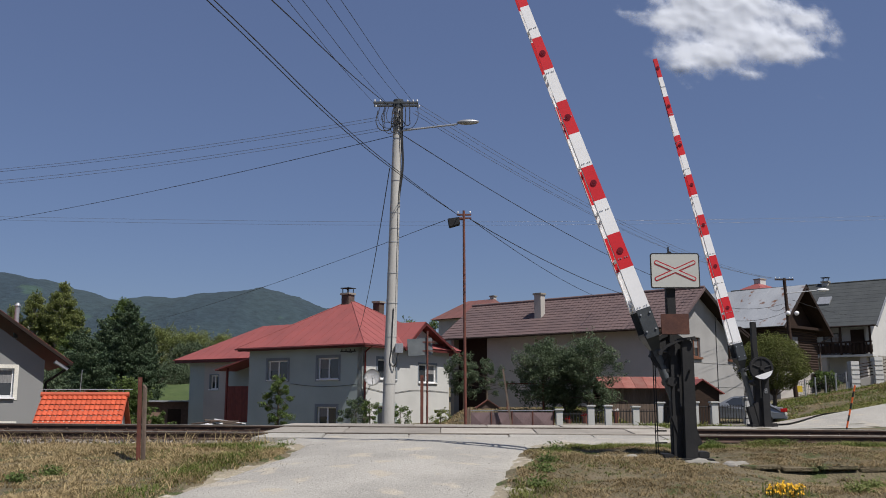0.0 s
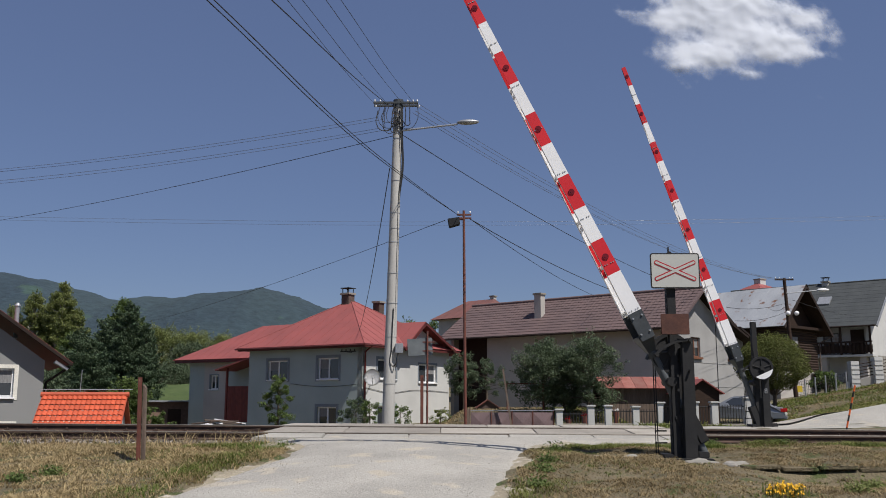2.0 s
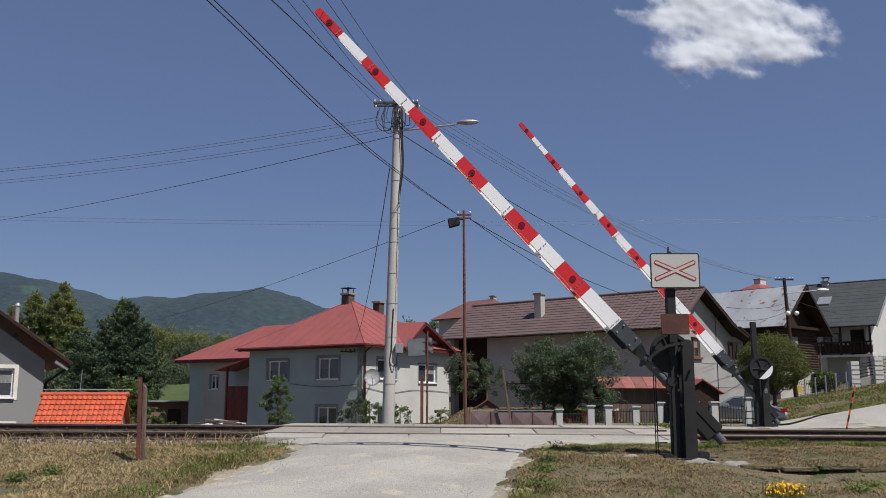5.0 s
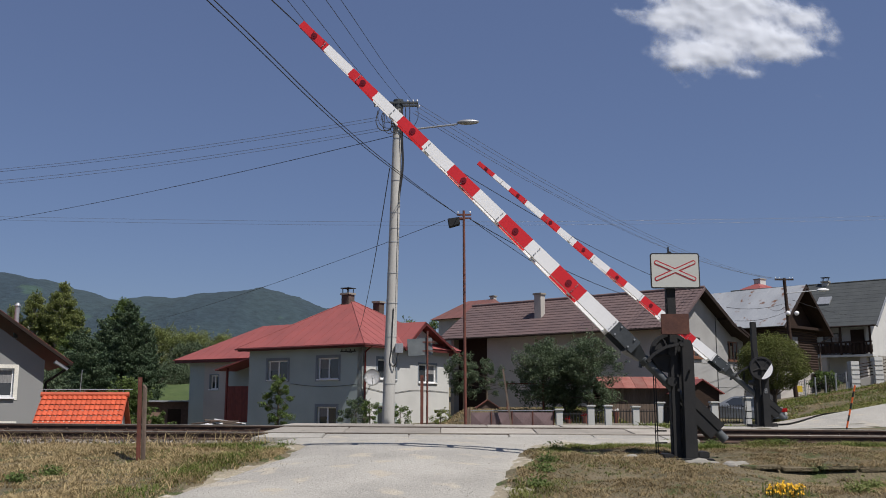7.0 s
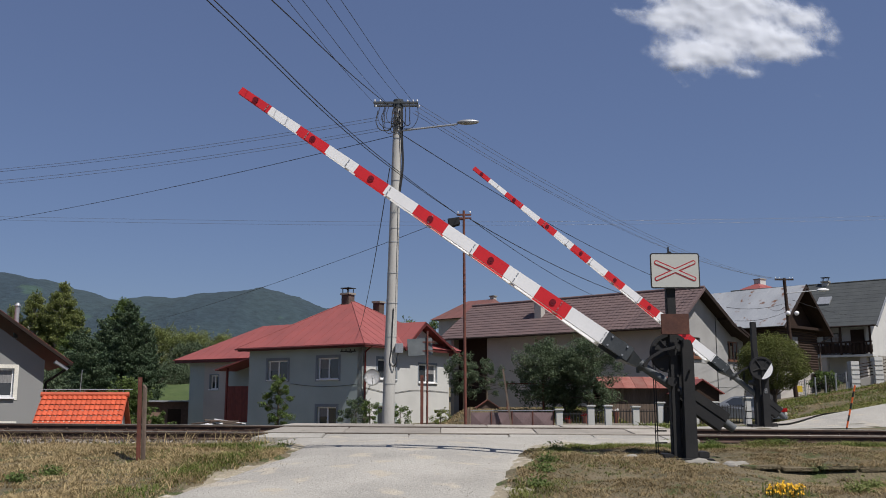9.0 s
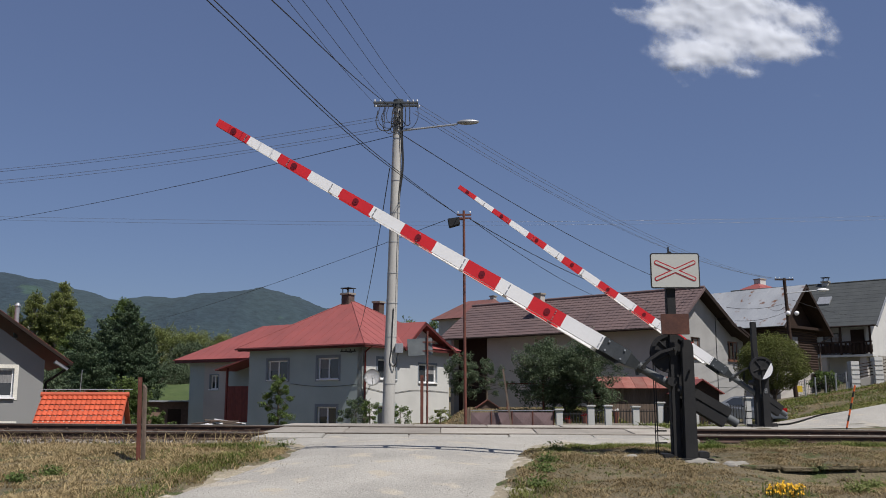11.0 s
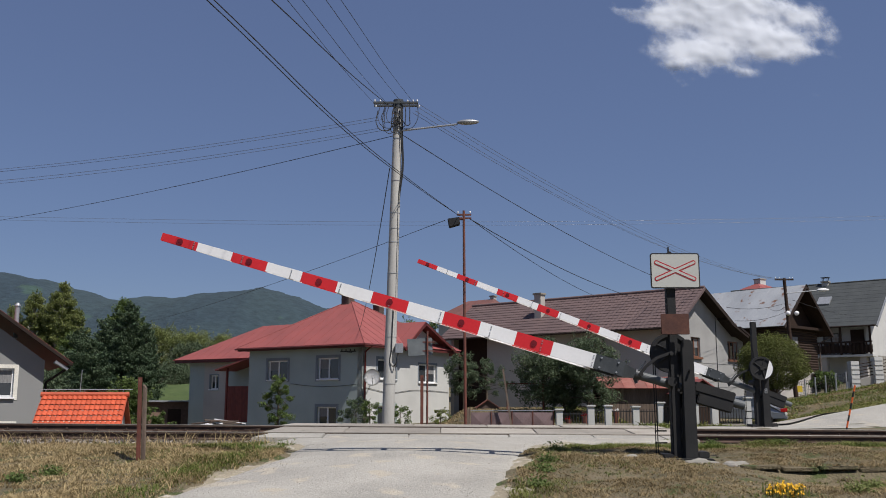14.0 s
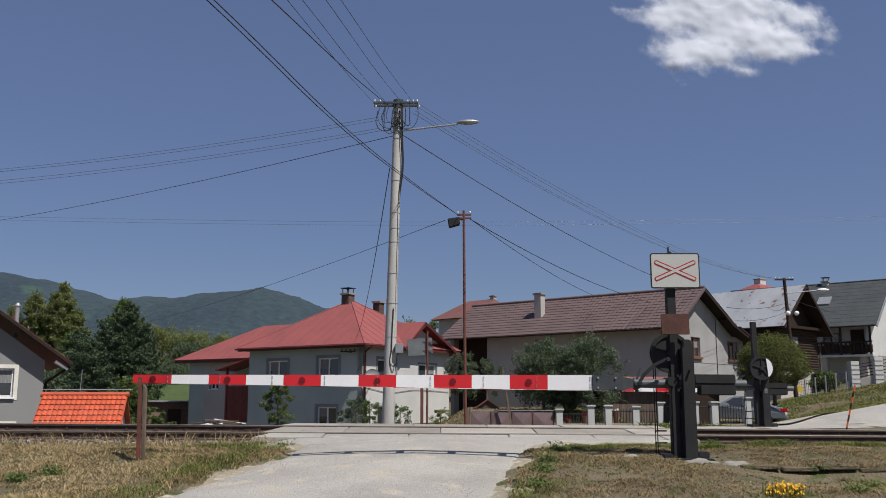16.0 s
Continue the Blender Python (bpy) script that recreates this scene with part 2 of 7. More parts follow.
def part(name, bm, material, parent, label="", bevel=0.0, smooth=False):
    ob = finish(name, bm, material, bevel, smooth)
    ob.parent = parent
    if label:
        ob["label"] = label
    return ob


def block(name, dims, material, parent, label="", bevel=0.0):
    bm = bmesh.new()
    box(bm, *dims)
    return part(name, bm, material, parent, label, bevel)


def thing(name, label, category, m=None, group="", kind=""):
    ob = new(name)
    if m:
        ob.matrix_world = m
    return tagged(ob, label, category, group, kind)


def piece(name, mesh, parent, m):
    """One more object on a shared mesh, at the pose m in its parent's space."""
    ob = new(name, mesh)
    ob.parent = parent
    ob.matrix_basis = m
    return ob


def tube(points, radius, name, material, parent=None, smooth=True):
    cu = bpy.data.curves.new(name, "CURVE")
    cu.dimensions, cu.bevel_depth, cu.bevel_resolution, cu.resolution_u = "3D", radius, 2, 10
    sp = cu.splines.new("BEZIER")
    sp.bezier_points.add(len(points) - 1)
    for bp, p in zip(sp.bezier_points, points):
        bp.co = p
        bp.handle_left_type = bp.handle_right_type = "AUTO" if smooth else "VECTOR"
    cu.materials.append(material)
    cu.use_fill_caps = True
    ob = new(name, cu)
    if parent:
        ob.parent = parent
    return ob


# ---- ground ----
def smooth(a, b, v):
    t = min(1.0, max(0.0, (v - a) / (b - a)))
    return t * t * (3 - 2 * t)


PROFILE = [(-4000, -6.0), (-60, -2.4), (0, -0.68), (8, -0.28), (10, -0.15), (13, 0.05), (15, 0.17), (16.4, 0.20), (17, 0.10), (20, 0.12), (21, 0.20), (23, 0.18),
           (26, 0.05), (32, -0.25), (45, -0.6), (70, -0.4), (100, 1.2), (160, 5), (400, 22), (1500, 60), (4800, 60)]


def land(x, y):
    for (a, za), (b, zb) in zip(PROFILE, PROFILE[1:]):
        if y <= b:
            z = za + (zb - za) * (y - a) / (b - a)
            break
    if y > 16 and abs(y - 18.5) < 5:
        z -= 0.006 * x * max(0.0, 1 - abs(y - 18.5) / 5)
    if y > 23:
        far = smooth(23, 34, y)
        z -= 1.3 * far * smooth(-6, -14, x) * (1 - smooth(60, 90, y))
        rise = x - 8 - 0.36 * (y - 24)
        if rise > 0:
            z += 0.18 * min(rise, 40) * smooth(23, 27, y) * (1 - smooth(200, 400, y))
        z += 0.024 * smooth(6, 14, x) * max(0, min(y, 120) - 40)
        z += 0.95 * smooth(40, 45, y) * (1 - smooth(52, 56, y)) * smooth(-0.5, 1.5, x) * (1 - smooth(7.6, 9.5, x))
        z += 0.55 * smooth(48, 57, y) * (1 - smooth(64, 72, y)) * smooth(17, 22, x) * (1 - smooth(28.5, 32, x))
    return z


LEFT = [(-30, -9.0), (0, -6.0), (8, -3.75), (10, -3.12), (11.5, -2.8), (13.3, -2.4), (15, -2.35), (16, -2.7), (17.2, -3.5)]
RIGHT = [(-30, -5.0), (0, -1.6), (8, 0.2), (10, 0.58), (12, 0.92), (13.3, 1.15), (15, 1.55), (15.7, 1.85), (16.3, 4.3), (17.2, 4.7)]


def edge(rows, y):
    for (a, xa), (b, xb) in zip(rows, rows[1:]):
        if y <= b:
            return xa + (xb - xa) * (y - a) / (b - a)
    return rows[-1][1]


def on_road(x, y):
    """1 on the near road, 0 off it, with a ragged edge."""
    if y > 17.2:
        return 1.0 if (y < 22 and -3.6 < x < 4.8) else 0.0
    wob = 0.18 * noise.noise(Vector((x * 1.3, y * 1.3, 0))) + 0.08 * noise.noise(Vector((x * 5, y * 5, 3)))
    return smooth(-0.15, 0.15, min(x - edge(LEFT, y), edge(RIGHT, y) - x) + wob)


def spaced(lo, hi, near_lo, near_hi, step, grow=1.18):
    v = [near_lo + i * step for i in range(int((near_hi - near_lo) / step) + 1)]
    s, p = step, v[-1]
    while p < hi:
        s *= grow
        p += s
        v.append(min(p, hi))
    s, p, low = step, v[0], []
    while p > lo:
        s *= grow
        p -= s
        low.append(max(p, lo))
    return low[::-1] + v


def sheet(name, xs, ys, height, material):
    nx = len(xs)
    verts = [(x, y, height(x, y)) for y in ys for x in xs]
    faces = [(j * nx + i, j * nx + i + 1, (j + 1) * nx + i + 1, (j + 1) * nx + i) for j in range(len(ys) - 1) for i in range(nx - 1)]
    me = bpy.data.meshes.new(name)
    me.from_pydata(verts, [], faces)
    me.materials.append(material)
    me.shade_smooth()
    return new(name, me)


def ground_height(x, y):
    z = land(x, y)
    if 5 < y < 24 and abs(x) < 30:
        m = on_road(x, y)
        z += (1 - m) * (0.06 * noise.noise(Vector((x * 0.9, y * 0.9, 1))) + 0.035 * noise.noise(Vector((x * 3, y * 3, 2))) + 0.02) - 0.05 * m
        z -= 0.13 * smooth(13.6, 16.2, y) * (1 - smooth(20, 21.5, y)) * (1 - m)
        z -= 0.16 * smooth(3.8, 4.6, x) * (1 - smooth(12.25, 12.35, y)) * smooth(9.5, 12, y)
    return z


ground = sheet("ground", spaced(-3500, 3500, -16, 16, 0.22), spaced(-200, 4500, 7.5, 25, 0.2), ground_height, M["soil"])
tagged(ground, "dry straw-brown grassy ground with green patches", "ground", kind="structure")

# ---- near road ----
ys = [-28 + i * 1.5 for i in range(22)] + [5 + i * 0.2 for i in range(61)]
cols = 24
verts, faces = [], []
for y in ys:
    a, b = edge(LEFT, y), edge(RIGHT, y)
    for i in range(cols + 1):
        u = i / cols
        rag = 0.16 * noise.noise(Vector((y * 1.4, 5 if i < 3 else 9, 0))) + 0.09 * noise.noise(Vector((y * 5.5, 5 if i < 3 else 9, 4)))
        x = a + (b - a) * u + (rag if i in (0, cols) else 0)
        crown = 0.06 * (1 - (2 * u - 1) ** 2)
        verts.append((x, y, land(x, y) + crown - 0.02 + 0.012 * noise.noise(Vector((x * 2, y * 2, 0))) - (0.05 if i in (0, cols) else 0)))
for j in range(len(ys) - 1):
    for i in range(cols):
        k = j * (cols + 1) + i
        faces.append((k, k + 1, k + cols + 2, k + cols + 1))
me = bpy.data.meshes.new("road")
me.from_pydata(verts, [], faces)
me.materials.append(M["asphalt"])
me.shade_smooth()
tagged(new("road", me), "worn pale grey gravelly asphalt road with ragged edges", "road", kind="structure")


def margin(rows, side):
    """A sandy, gravelly strip along one edge of the near road, half lost under the grass."""
    vs, fs = [], []
    steps = [6 + i * 0.1 for i in range(95)]
    for y in steps:
        e = edge(rows, y)
        for k in range(9):
            out = -0.34 + 0.95 * k / 8 + (0.13 * noise.noise(Vector((y * 1.7, k * 0.4, side))) if k in (0, 8) else 0)
            x = e + side * out
            vs.append((x, y, land(x, y) + (-0.06, -0.045, -0.03, -0.018, -0.004, 0.004, 0.0, -0.02, -0.05)[k] + 0.014 * noise.noise(Vector((x * 3.1, y * 3.1, 8))) + 0.008 * noise.noise(Vector((x * 9, y * 9, 4)))))
    for j in range(len(steps) - 1):
        for k in range(8):
            q = j * 9 + k
            fs.append((q, q + 1, q + 10, q + 9))
    mesh = bpy.data.meshes.new("road_margin")
    mesh.from_pydata(vs, [], fs)
    mesh.materials.append(M["margin"])
    mesh.shade_smooth()
    return tagged(new("road_margin", mesh), "sandy gravel margin between the asphalt and dry grass", "verge", kind="structure")


margin(LEFT, -1)
margin(RIGHT, 1)


def strip(name, path, width, lift, material, label, category):
    """A road that follows a path over the land."""
    pts = []
    for (a, b) in zip(path, path[1:]):
        for i in range(12):
            pts.append(Vector(a).lerp(Vector(b), i / 12))
    pts.append(Vector(path[-1]))
    vs, fs = [], []
    for i, p in enumerate(pts):
        d = (pts[min(i + 1, len(pts) - 1)] - pts[max(i - 1, 0)]).normalized()
        side = Vector((d.y, -d.x))
        for k in range(5):
            q = p + side * width * (k / 4 - 0.5)
            vs.append((q.x, q.y, land(q.x, q.y) + lift))
    for i in range(len(pts) - 1):
        for k in range(4):
            n0 = i * 5 + k
            fs.append((n0, n0 + 1, n0 + 6, n0 + 5))
    mesh = bpy.data.meshes.new(name)
    mesh.from_pydata(vs, [], fs)
    mesh.materials.append(material)
    mesh.shade_smooth()
    return tagged(new(name, mesh), label, category, kind="structure")


strip("road", [(0, 20.4), (4, 22.2), (9.5, 24.2), (14.5, 30.0), (23, 42.0), (36, 62), (60, 95)], 5.0, 0.05, M["asphalt"], "pale asphalt village road that climbs beyond the track", "road")
strip("pavement", [(8.6, 24.6), (12.0, 28.8), (19.6, 40.0), (28.0, 53)], 1.1, 0.09, M["concrete"], "pale concrete strip along the village road", "pavement")


# ---- track ----
def rail_z(x, far):
    return 0.325 - 0.0075 * x if far else 0.245 - 0.006 * x


RAIL = [(-0.063, -0.149), (0.063, -0.149), (0.063, -0.139), (0.010, -0.118), (0.008, -0.052), (0.034, -0.042), (0.034, -0.008), (0.026, 0.0),
        (-0.026, 0.0), (-0.034, -0.008), (-0.034, -0.042), (-0.008, -0.052), (-0.010, -0.118), (-0.063, -0.139)]
for y0, far in ((17.8, False), (19.3, True)):
    bm = bmesh.new()
    ends = []
    for x in (-90, 90):
        ends.append([bm.verts.new((x, y0 + u, rail_z(x, far) + v)) for u, v in RAIL])
    for i in range(len(RAIL)):
        j = (i + 1) % len(RAIL)
        bm.faces.new((ends[0][i], ends[0][j], ends[1][j], ends[1][i]))
    for e in ends:
        bm.faces.new(e)
    bmesh.ops.recalc_face_normals(bm, faces=list(bm.faces))
    rail = finish("rail", bm, M["rail_side"])
    tagged(rail, "steel rail with polished head and rusty brown flanks", "rail", group="rails of the track")
    bm = bmesh.new()
    for a, b in ((-90, 90),):
        vs = [bm.verts.new((x, y0 + dy, rail_z(x, far) + 0.002)) for x, dy in ((a, -0.03), (b, -0.03), (b, 0.03), (a, 0.03))]
        lo = [bm.verts.new((v.co.x, v.co.y + (-0.006 if v.co.y < y0 else 0.006), v.co.z - 0.014)) for v in vs]
        bm.faces.new(vs)
        for i in range(4):
            bm.faces.new((vs[i], vs[(i + 1) % 4], lo[(i + 1) % 4], lo[i]))
    bmesh.ops.recalc_face_normals(bm, faces=list(bm.faces))
    part("rail_head", bm, M["rail_head"], rail, "bright worn running surface")
    # fastenings
    clip = bmesh.new()
    box(clip, -0.05, 0.05, -0.085, -0.02, -0.145, -0.11)
    rod(clip, (0, -0.055, -0.13), (0, -0.055, -0.075), 0.017, seg=6)
    cme = bpy.data.meshes.new("rail_clip")
    clip.to_mesh(cme)
    clip.free()
    cme.materials.append(M["rail_side"])
    for i in range(-26, 27):
        x = i * 0.62 + 0.2
        if -3.7 < x < 4.8:
            continue
        piece("rail_clip", cme, rail, Matrix.Translation((x, y0, rail_z(x, far))))

tie = bmesh.new()
box(tie, -0.12, 0.12, -1.25, 1.25, -0.15, 0.0)
bmesh.ops.bevel(tie, geom=list(tie.edges), offset=0.015, segments=1, affect="EDGES")
tie_me = bpy.data.meshes.new("sleeper")
tie.to_mesh(tie_me)
tie.free()
tie_me.materials.append(M["wood_sleeper"])
for i in range(-40, 41):
    x = i * 0.62 + 0.2
    if -3.4 < x < 4.5:
        continue
    ob = new("sleeper", tie_me)
    ob.matrix_world = pose(x, 18.55, 0.138 - 0.0067 * x, math.degrees(math.atan2(0.08, 1.5)), 0, 0)
    tagged(ob, "dark tarred timber sleeper in pale ballast", "sleeper", group="sleepers of the track")


def rocks(name, spots, material, label, category, seed=1):
    """Many small faceted stones in one object."""
    rng = random.Random(seed)
    base = bmesh.new()
    bmesh.ops.create_icosphere(base, subdivisions=1, radius=1)
    bv = np.array([v.co[:] for v in base.verts])
    bf = [[v.index for v in f.verts] for f in base.faces]
    base.free()
    vs, fs = [], []
    for x, y, z, r in spots:
        k = len(vs)
        jit = np.array([[rng.uniform(0.6, 1.25) for _ in range(3)] for _ in range(len(bv))])
        q = bv * jit * (r, r * rng.uniform(0.7, 1.2), r * rng.uniform(0.5, 0.8))
        a = rng.uniform(0, 6.28)
        c, s = math.cos(a), math.sin(a)
        vs.extend((x + p[0] * c - p[1] * s, y + p[0] * s + p[1] * c, z + p[2]) for p in q)
        fs.extend([[i + k for i in f] for f in bf])
    mesh = bpy.data.meshes.new(name)
    mesh.from_pydata(vs, [], fs)
    mesh.materials.append(material)
    return tagged(new(name, mesh), label, category, kind="stuff")


rng = random.Random(4)
spots = []
for _ in range(15000):
    x, y = rng.uniform(-13, 13), rng.uniform(16.35, 21.0)
    if -3.7 < x < 4.9:
        continue
    if y < 16.9 and x > -5 and noise.noise(Vector((x * 0.8, y * 2, 7))) < 0.0:
        continue
    spots.append((x, y, 0.135 - 0.0067 * x + 0.05 * (y - 18.5) - 0.13 * max(0, 17.1 - y) + rng.uniform(-0.05, 0.0) - (0.05 if 17.5 < y < 18.1 or 19.0 < y < 19.6 else 0), rng.uniform(0.022, 0.05)))
rocks("ballast", spots, M["ballast"], "pale grey crushed stone ballast round the rails", "ballast")

# crossing deck: concrete panels between and beside the rails
deck = thing("crossing_deck", "weathered concrete panels of the level crossing between the rails", "level crossing", kind="structure")
rng = random.Random(2)
for row, (ya, yb, dz) in enumerate(((17.02, 17.74, 0.0), (17.89, 19.2, 0.0), (19.37, 20.5, 0.0))):
    x = -3.55
    while x < 4.6:
        w = rng.choice((1.3, 1.6, 1.9))
        xb = min(x + w, 4.75)
        bm = bmesh.new()
        za = lambda xx, yy: (rail_z(xx, False) + (rail_z(xx, True) - rail_z(xx, False)) * (yy - 17.8) / 1.5)
        sink = rng.uniform(0.008, 0.02)
        skew = -0.22 if x < -3.5 else 0.0
        top = [(x + 0.005, ya), (xb - 0.005, ya), (xb - 0.005, yb), (x + 0.005 - skew, yb)]
        zs = []
        for px_, py_ in top:
            zz = za(px_, min(py_, 19.9))
            if py_ < 17.7:
                zz -= (17.74 - py_) * 0.02
            zs.append(zz - sink)
        hi = [bm.verts.new((p[0], p[1], z)) for p, z in zip(top, zs)]
        lo = [bm.verts.new((p[0], p[1], z - 0.14)) for p, z in zip(top, zs)]
        bm.faces.new(hi), bm.faces.new(lo)
        for i in range(4):
            bm.faces.new((hi[i], hi[(i + 1) % 4], lo[(i + 1) % 4], lo[i]))
        bmesh.ops.recalc_face_normals(bm, faces=list(bm.faces))
        part("panel", bm, M["concrete"] if row else M["asphalt"], deck, bevel=0.012)
        x = xb
# flared guard rail at the deck's end
bm = bmesh.new()
prism(bm, [(18.2, 0.10), (18.26, 0.10), (18.26, 0.33), (18.2, 0.33)], "x", -4.6, -3.62)
for v in bm.verts:
    if v.co.x < -4.5:
        v.co.y += 0.2
        v.co.z -= 0.02 if v.co.z < 0.2 else 0.12
part("guard_rail", bm, M["rail_side"], deck, "rusty flared guard rail end")


# ---- barriers ----
def tapered_panel(bm, r0, r1, front):
    """One stretch of one side panel of the arm; r runs out along -x."""
    def half(r):
        return 0.5 * (0.215 + (0.118 - 0.215) * (r - 1.1) / 6.55)

    def off(r):
        return front * max(0.022, 0.20 - 0.175 * (r - 1.1) / 6.55)
    ring = []
    for r in (r0, r1):
        y, h = off(r), half(r)
        ring.append([bm.verts.new((-r, y + dy, dz)) for dy, dz in ((-0.010, -h), (0.010, -h), (0.010, h), (-0.010, h))])
    fs = [bm.faces.new(ring[0]), bm.faces.new(ring[1])]
    for i in range(4):
        fs.append(bm.faces.new((ring[0][i], ring[0][(i + 1) % 4], ring[1][(i + 1) % 4], ring[1][i])))
    bmesh.ops.recalc_face_normals(bm, faces=fs)


def off_at(r):
    return max(0.022, 0.20 - 0.175 * (r - 1.1) / 6.55)


def half_at(r):
    return 0.5 * (0.215 + (0.118 - 0.215) * (r - 1.1) / 6.55)


bolt_bm = bmesh.new()
rod(bolt_bm, (0, -0.008, 0), (0, 0.008, 0), 0.009, seg=8)
bolt_me = bpy.data.meshes.new("bolt")
bolt_bm.to_mesh(bolt_me)
bolt_bm.free()
bolt_me.materials.append(M["galv"])


def barrier_arm(mast, pairs, tip):
    bm = bmesh.new()
    rod(bm, (-0.60, 0, 0), (1.12, 0, 0), 0.064, seg=20)
    arm = part("arm", bm, M["pipe_steel"], mast, "red and white striped arm on a grey pipe")
    edges = [1.11, 1.76] + [1.76 + 0.54 * i for i in range(1, 2 * pairs - 1)] + [tip]
    for k, (a, b) in enumerate(zip(edges, edges[1:])):
        red = k % 2 == 1
        for front in (-1, 1):
            bm = bmesh.new()
            tapered_panel(bm, a, b, front)
            part("stripe", bm, M["beam_red" if red else "beam_white"], arm, "red stripe" if red else "white stripe")
        if red:
            r = min((a + b) / 2, a + 0.27)
            for front in (-1, 1):
                y = front * (off_at(r) + 0.012)
                bm = bmesh.new()
                rod(bm, (-r, y - front * 0.012, 0), (-r, y + front * 0.010, 0), 0.046, seg=20)
                part("reflector", bm, M["beam_dark_red"], arm, "round dark red reflector")
                bm = bmesh.new()
                rod(bm, (-r, y + front * 0.010, 0), (-r, y + front * 0.014, 0), 0.018, seg=10)
                part("stud", bm, M["beam_dark_red"], arm)
    r = 1.16
    while r < tip - 0.1:
        o, h = off_at(r), half_at(r)
        bm = bmesh.new()
        box(bm, -r - 0.03, -r + 0.03, -o, o, -h * 0.72, -h * 0.6)
        box(bm, -r - 0.03, -r + 0.03, -o, o, h * 0.6, h * 0.72)
        part("spacer", bm, M["beam_white"], arm)
        for z in (-0.66, -0.3, 0.3, 0.66):
            piece("bolt", bolt_me, arm, pose(-r, -o - 0.01, z * h))
        r += 0.757
    # lower flange that closes the near third of the gap between the panels
    bm = bmesh.new()
    for front in (-1, 1):
        ring = []
        for r in (1.13, 4.6):
            o, h = front * off_at(r), half_at(r)
            ring.append([bm.verts.new((-r, o - front * d, -h + e)) for d, e in ((0.012, 0.0), (0.055, 0.0), (0.055, 0.006), (0.012, 0.006))])
        for i in range(4):
            bm.faces.new((ring[0][i], ring[0][(i + 1) % 4], ring[1][(i + 1) % 4], ring[1][i]))
    bmesh.ops.recalc_face_normals(bm, faces=list(bm.faces))
    part("flange", bm, M["beam_white"], arm)
    # clamp box
    for front in (-1, 1):
        bm = bmesh.new()
        box(bm, -1.13, -0.70, front * 0.215 - 0.012, front * 0.215 + 0.012, -0.108, 0.106)
        part("clamp_plate", bm, M["grey_steel"], arm, "dark grey steel clamp plate", bevel=0.004)
    for r in (1.05, 0.8):
        for z in (-0.07, 0.07):
            piece("bolt", bolt_me, arm, pose(-r, -0.232, z) @ Matrix.Scale(1.6, 4))
    bm = bmesh.new()
    box(bm, -1.12, -0.74, -0.20, 0.20, -0.02, 0.02)
    box(bm, -0.78, -0.74, -0.20, 0.20, -0.12, 0.10)
    part("clamp_web", bm, M["grey_steel"], arm)
    bm = bmesh.new()
    a = [bm.verts.new((-0.74, y, z)) for y, z in ((-0.2, -0.12), (0.2, -0.12), (0.2, 0.10), (-0.2, 0.10))]
    b = [bm.verts.new((-0.50, y, z)) for y, z in ((-0.055, -0.06), (0.055, -0.06), (0.055, 0.055), (-0.055, 0.055))]
    for i in range(4):
        bm.faces.new((a[i], a[(i + 1) % 4], b[(i + 1) % 4], b[i]))
    bmesh.ops.recalc_face_normals(bm, faces=list(bm.faces))
    part("gusset", bm, M["grey_steel"], arm)
    bm = bmesh.new()
    rod(bm, (-0.50, 0, 0), (-0.42, 0, 0), 0.082, seg=20)
    rod(bm, (-0.50, 0, -0.04), (-0.44, 0, -0.12), 0.025, seg=8)
    rod(bm, (-0.46, -0.05, 0.06), (-0.40, -0.05, 0.22), 0.016, 0.010, seg=8)
    part("collar", bm, M["grey_steel"], arm)
    for dz0, dz1, x0, x1 in ((0.0, 0.135, 0.36, 0.95), (-0.16, -0.004, 0.44, 0.95)):
        bm = bmesh.new()
        for i in range(2):
            box(bm, x0, x1, -0.095 + i * 0.098, -0.003 + i * 0.098, dz0, dz1)
        part("counterweight", bm, M["black_iron"], arm, "black cast counterweight", bevel=0.012)
    return arm


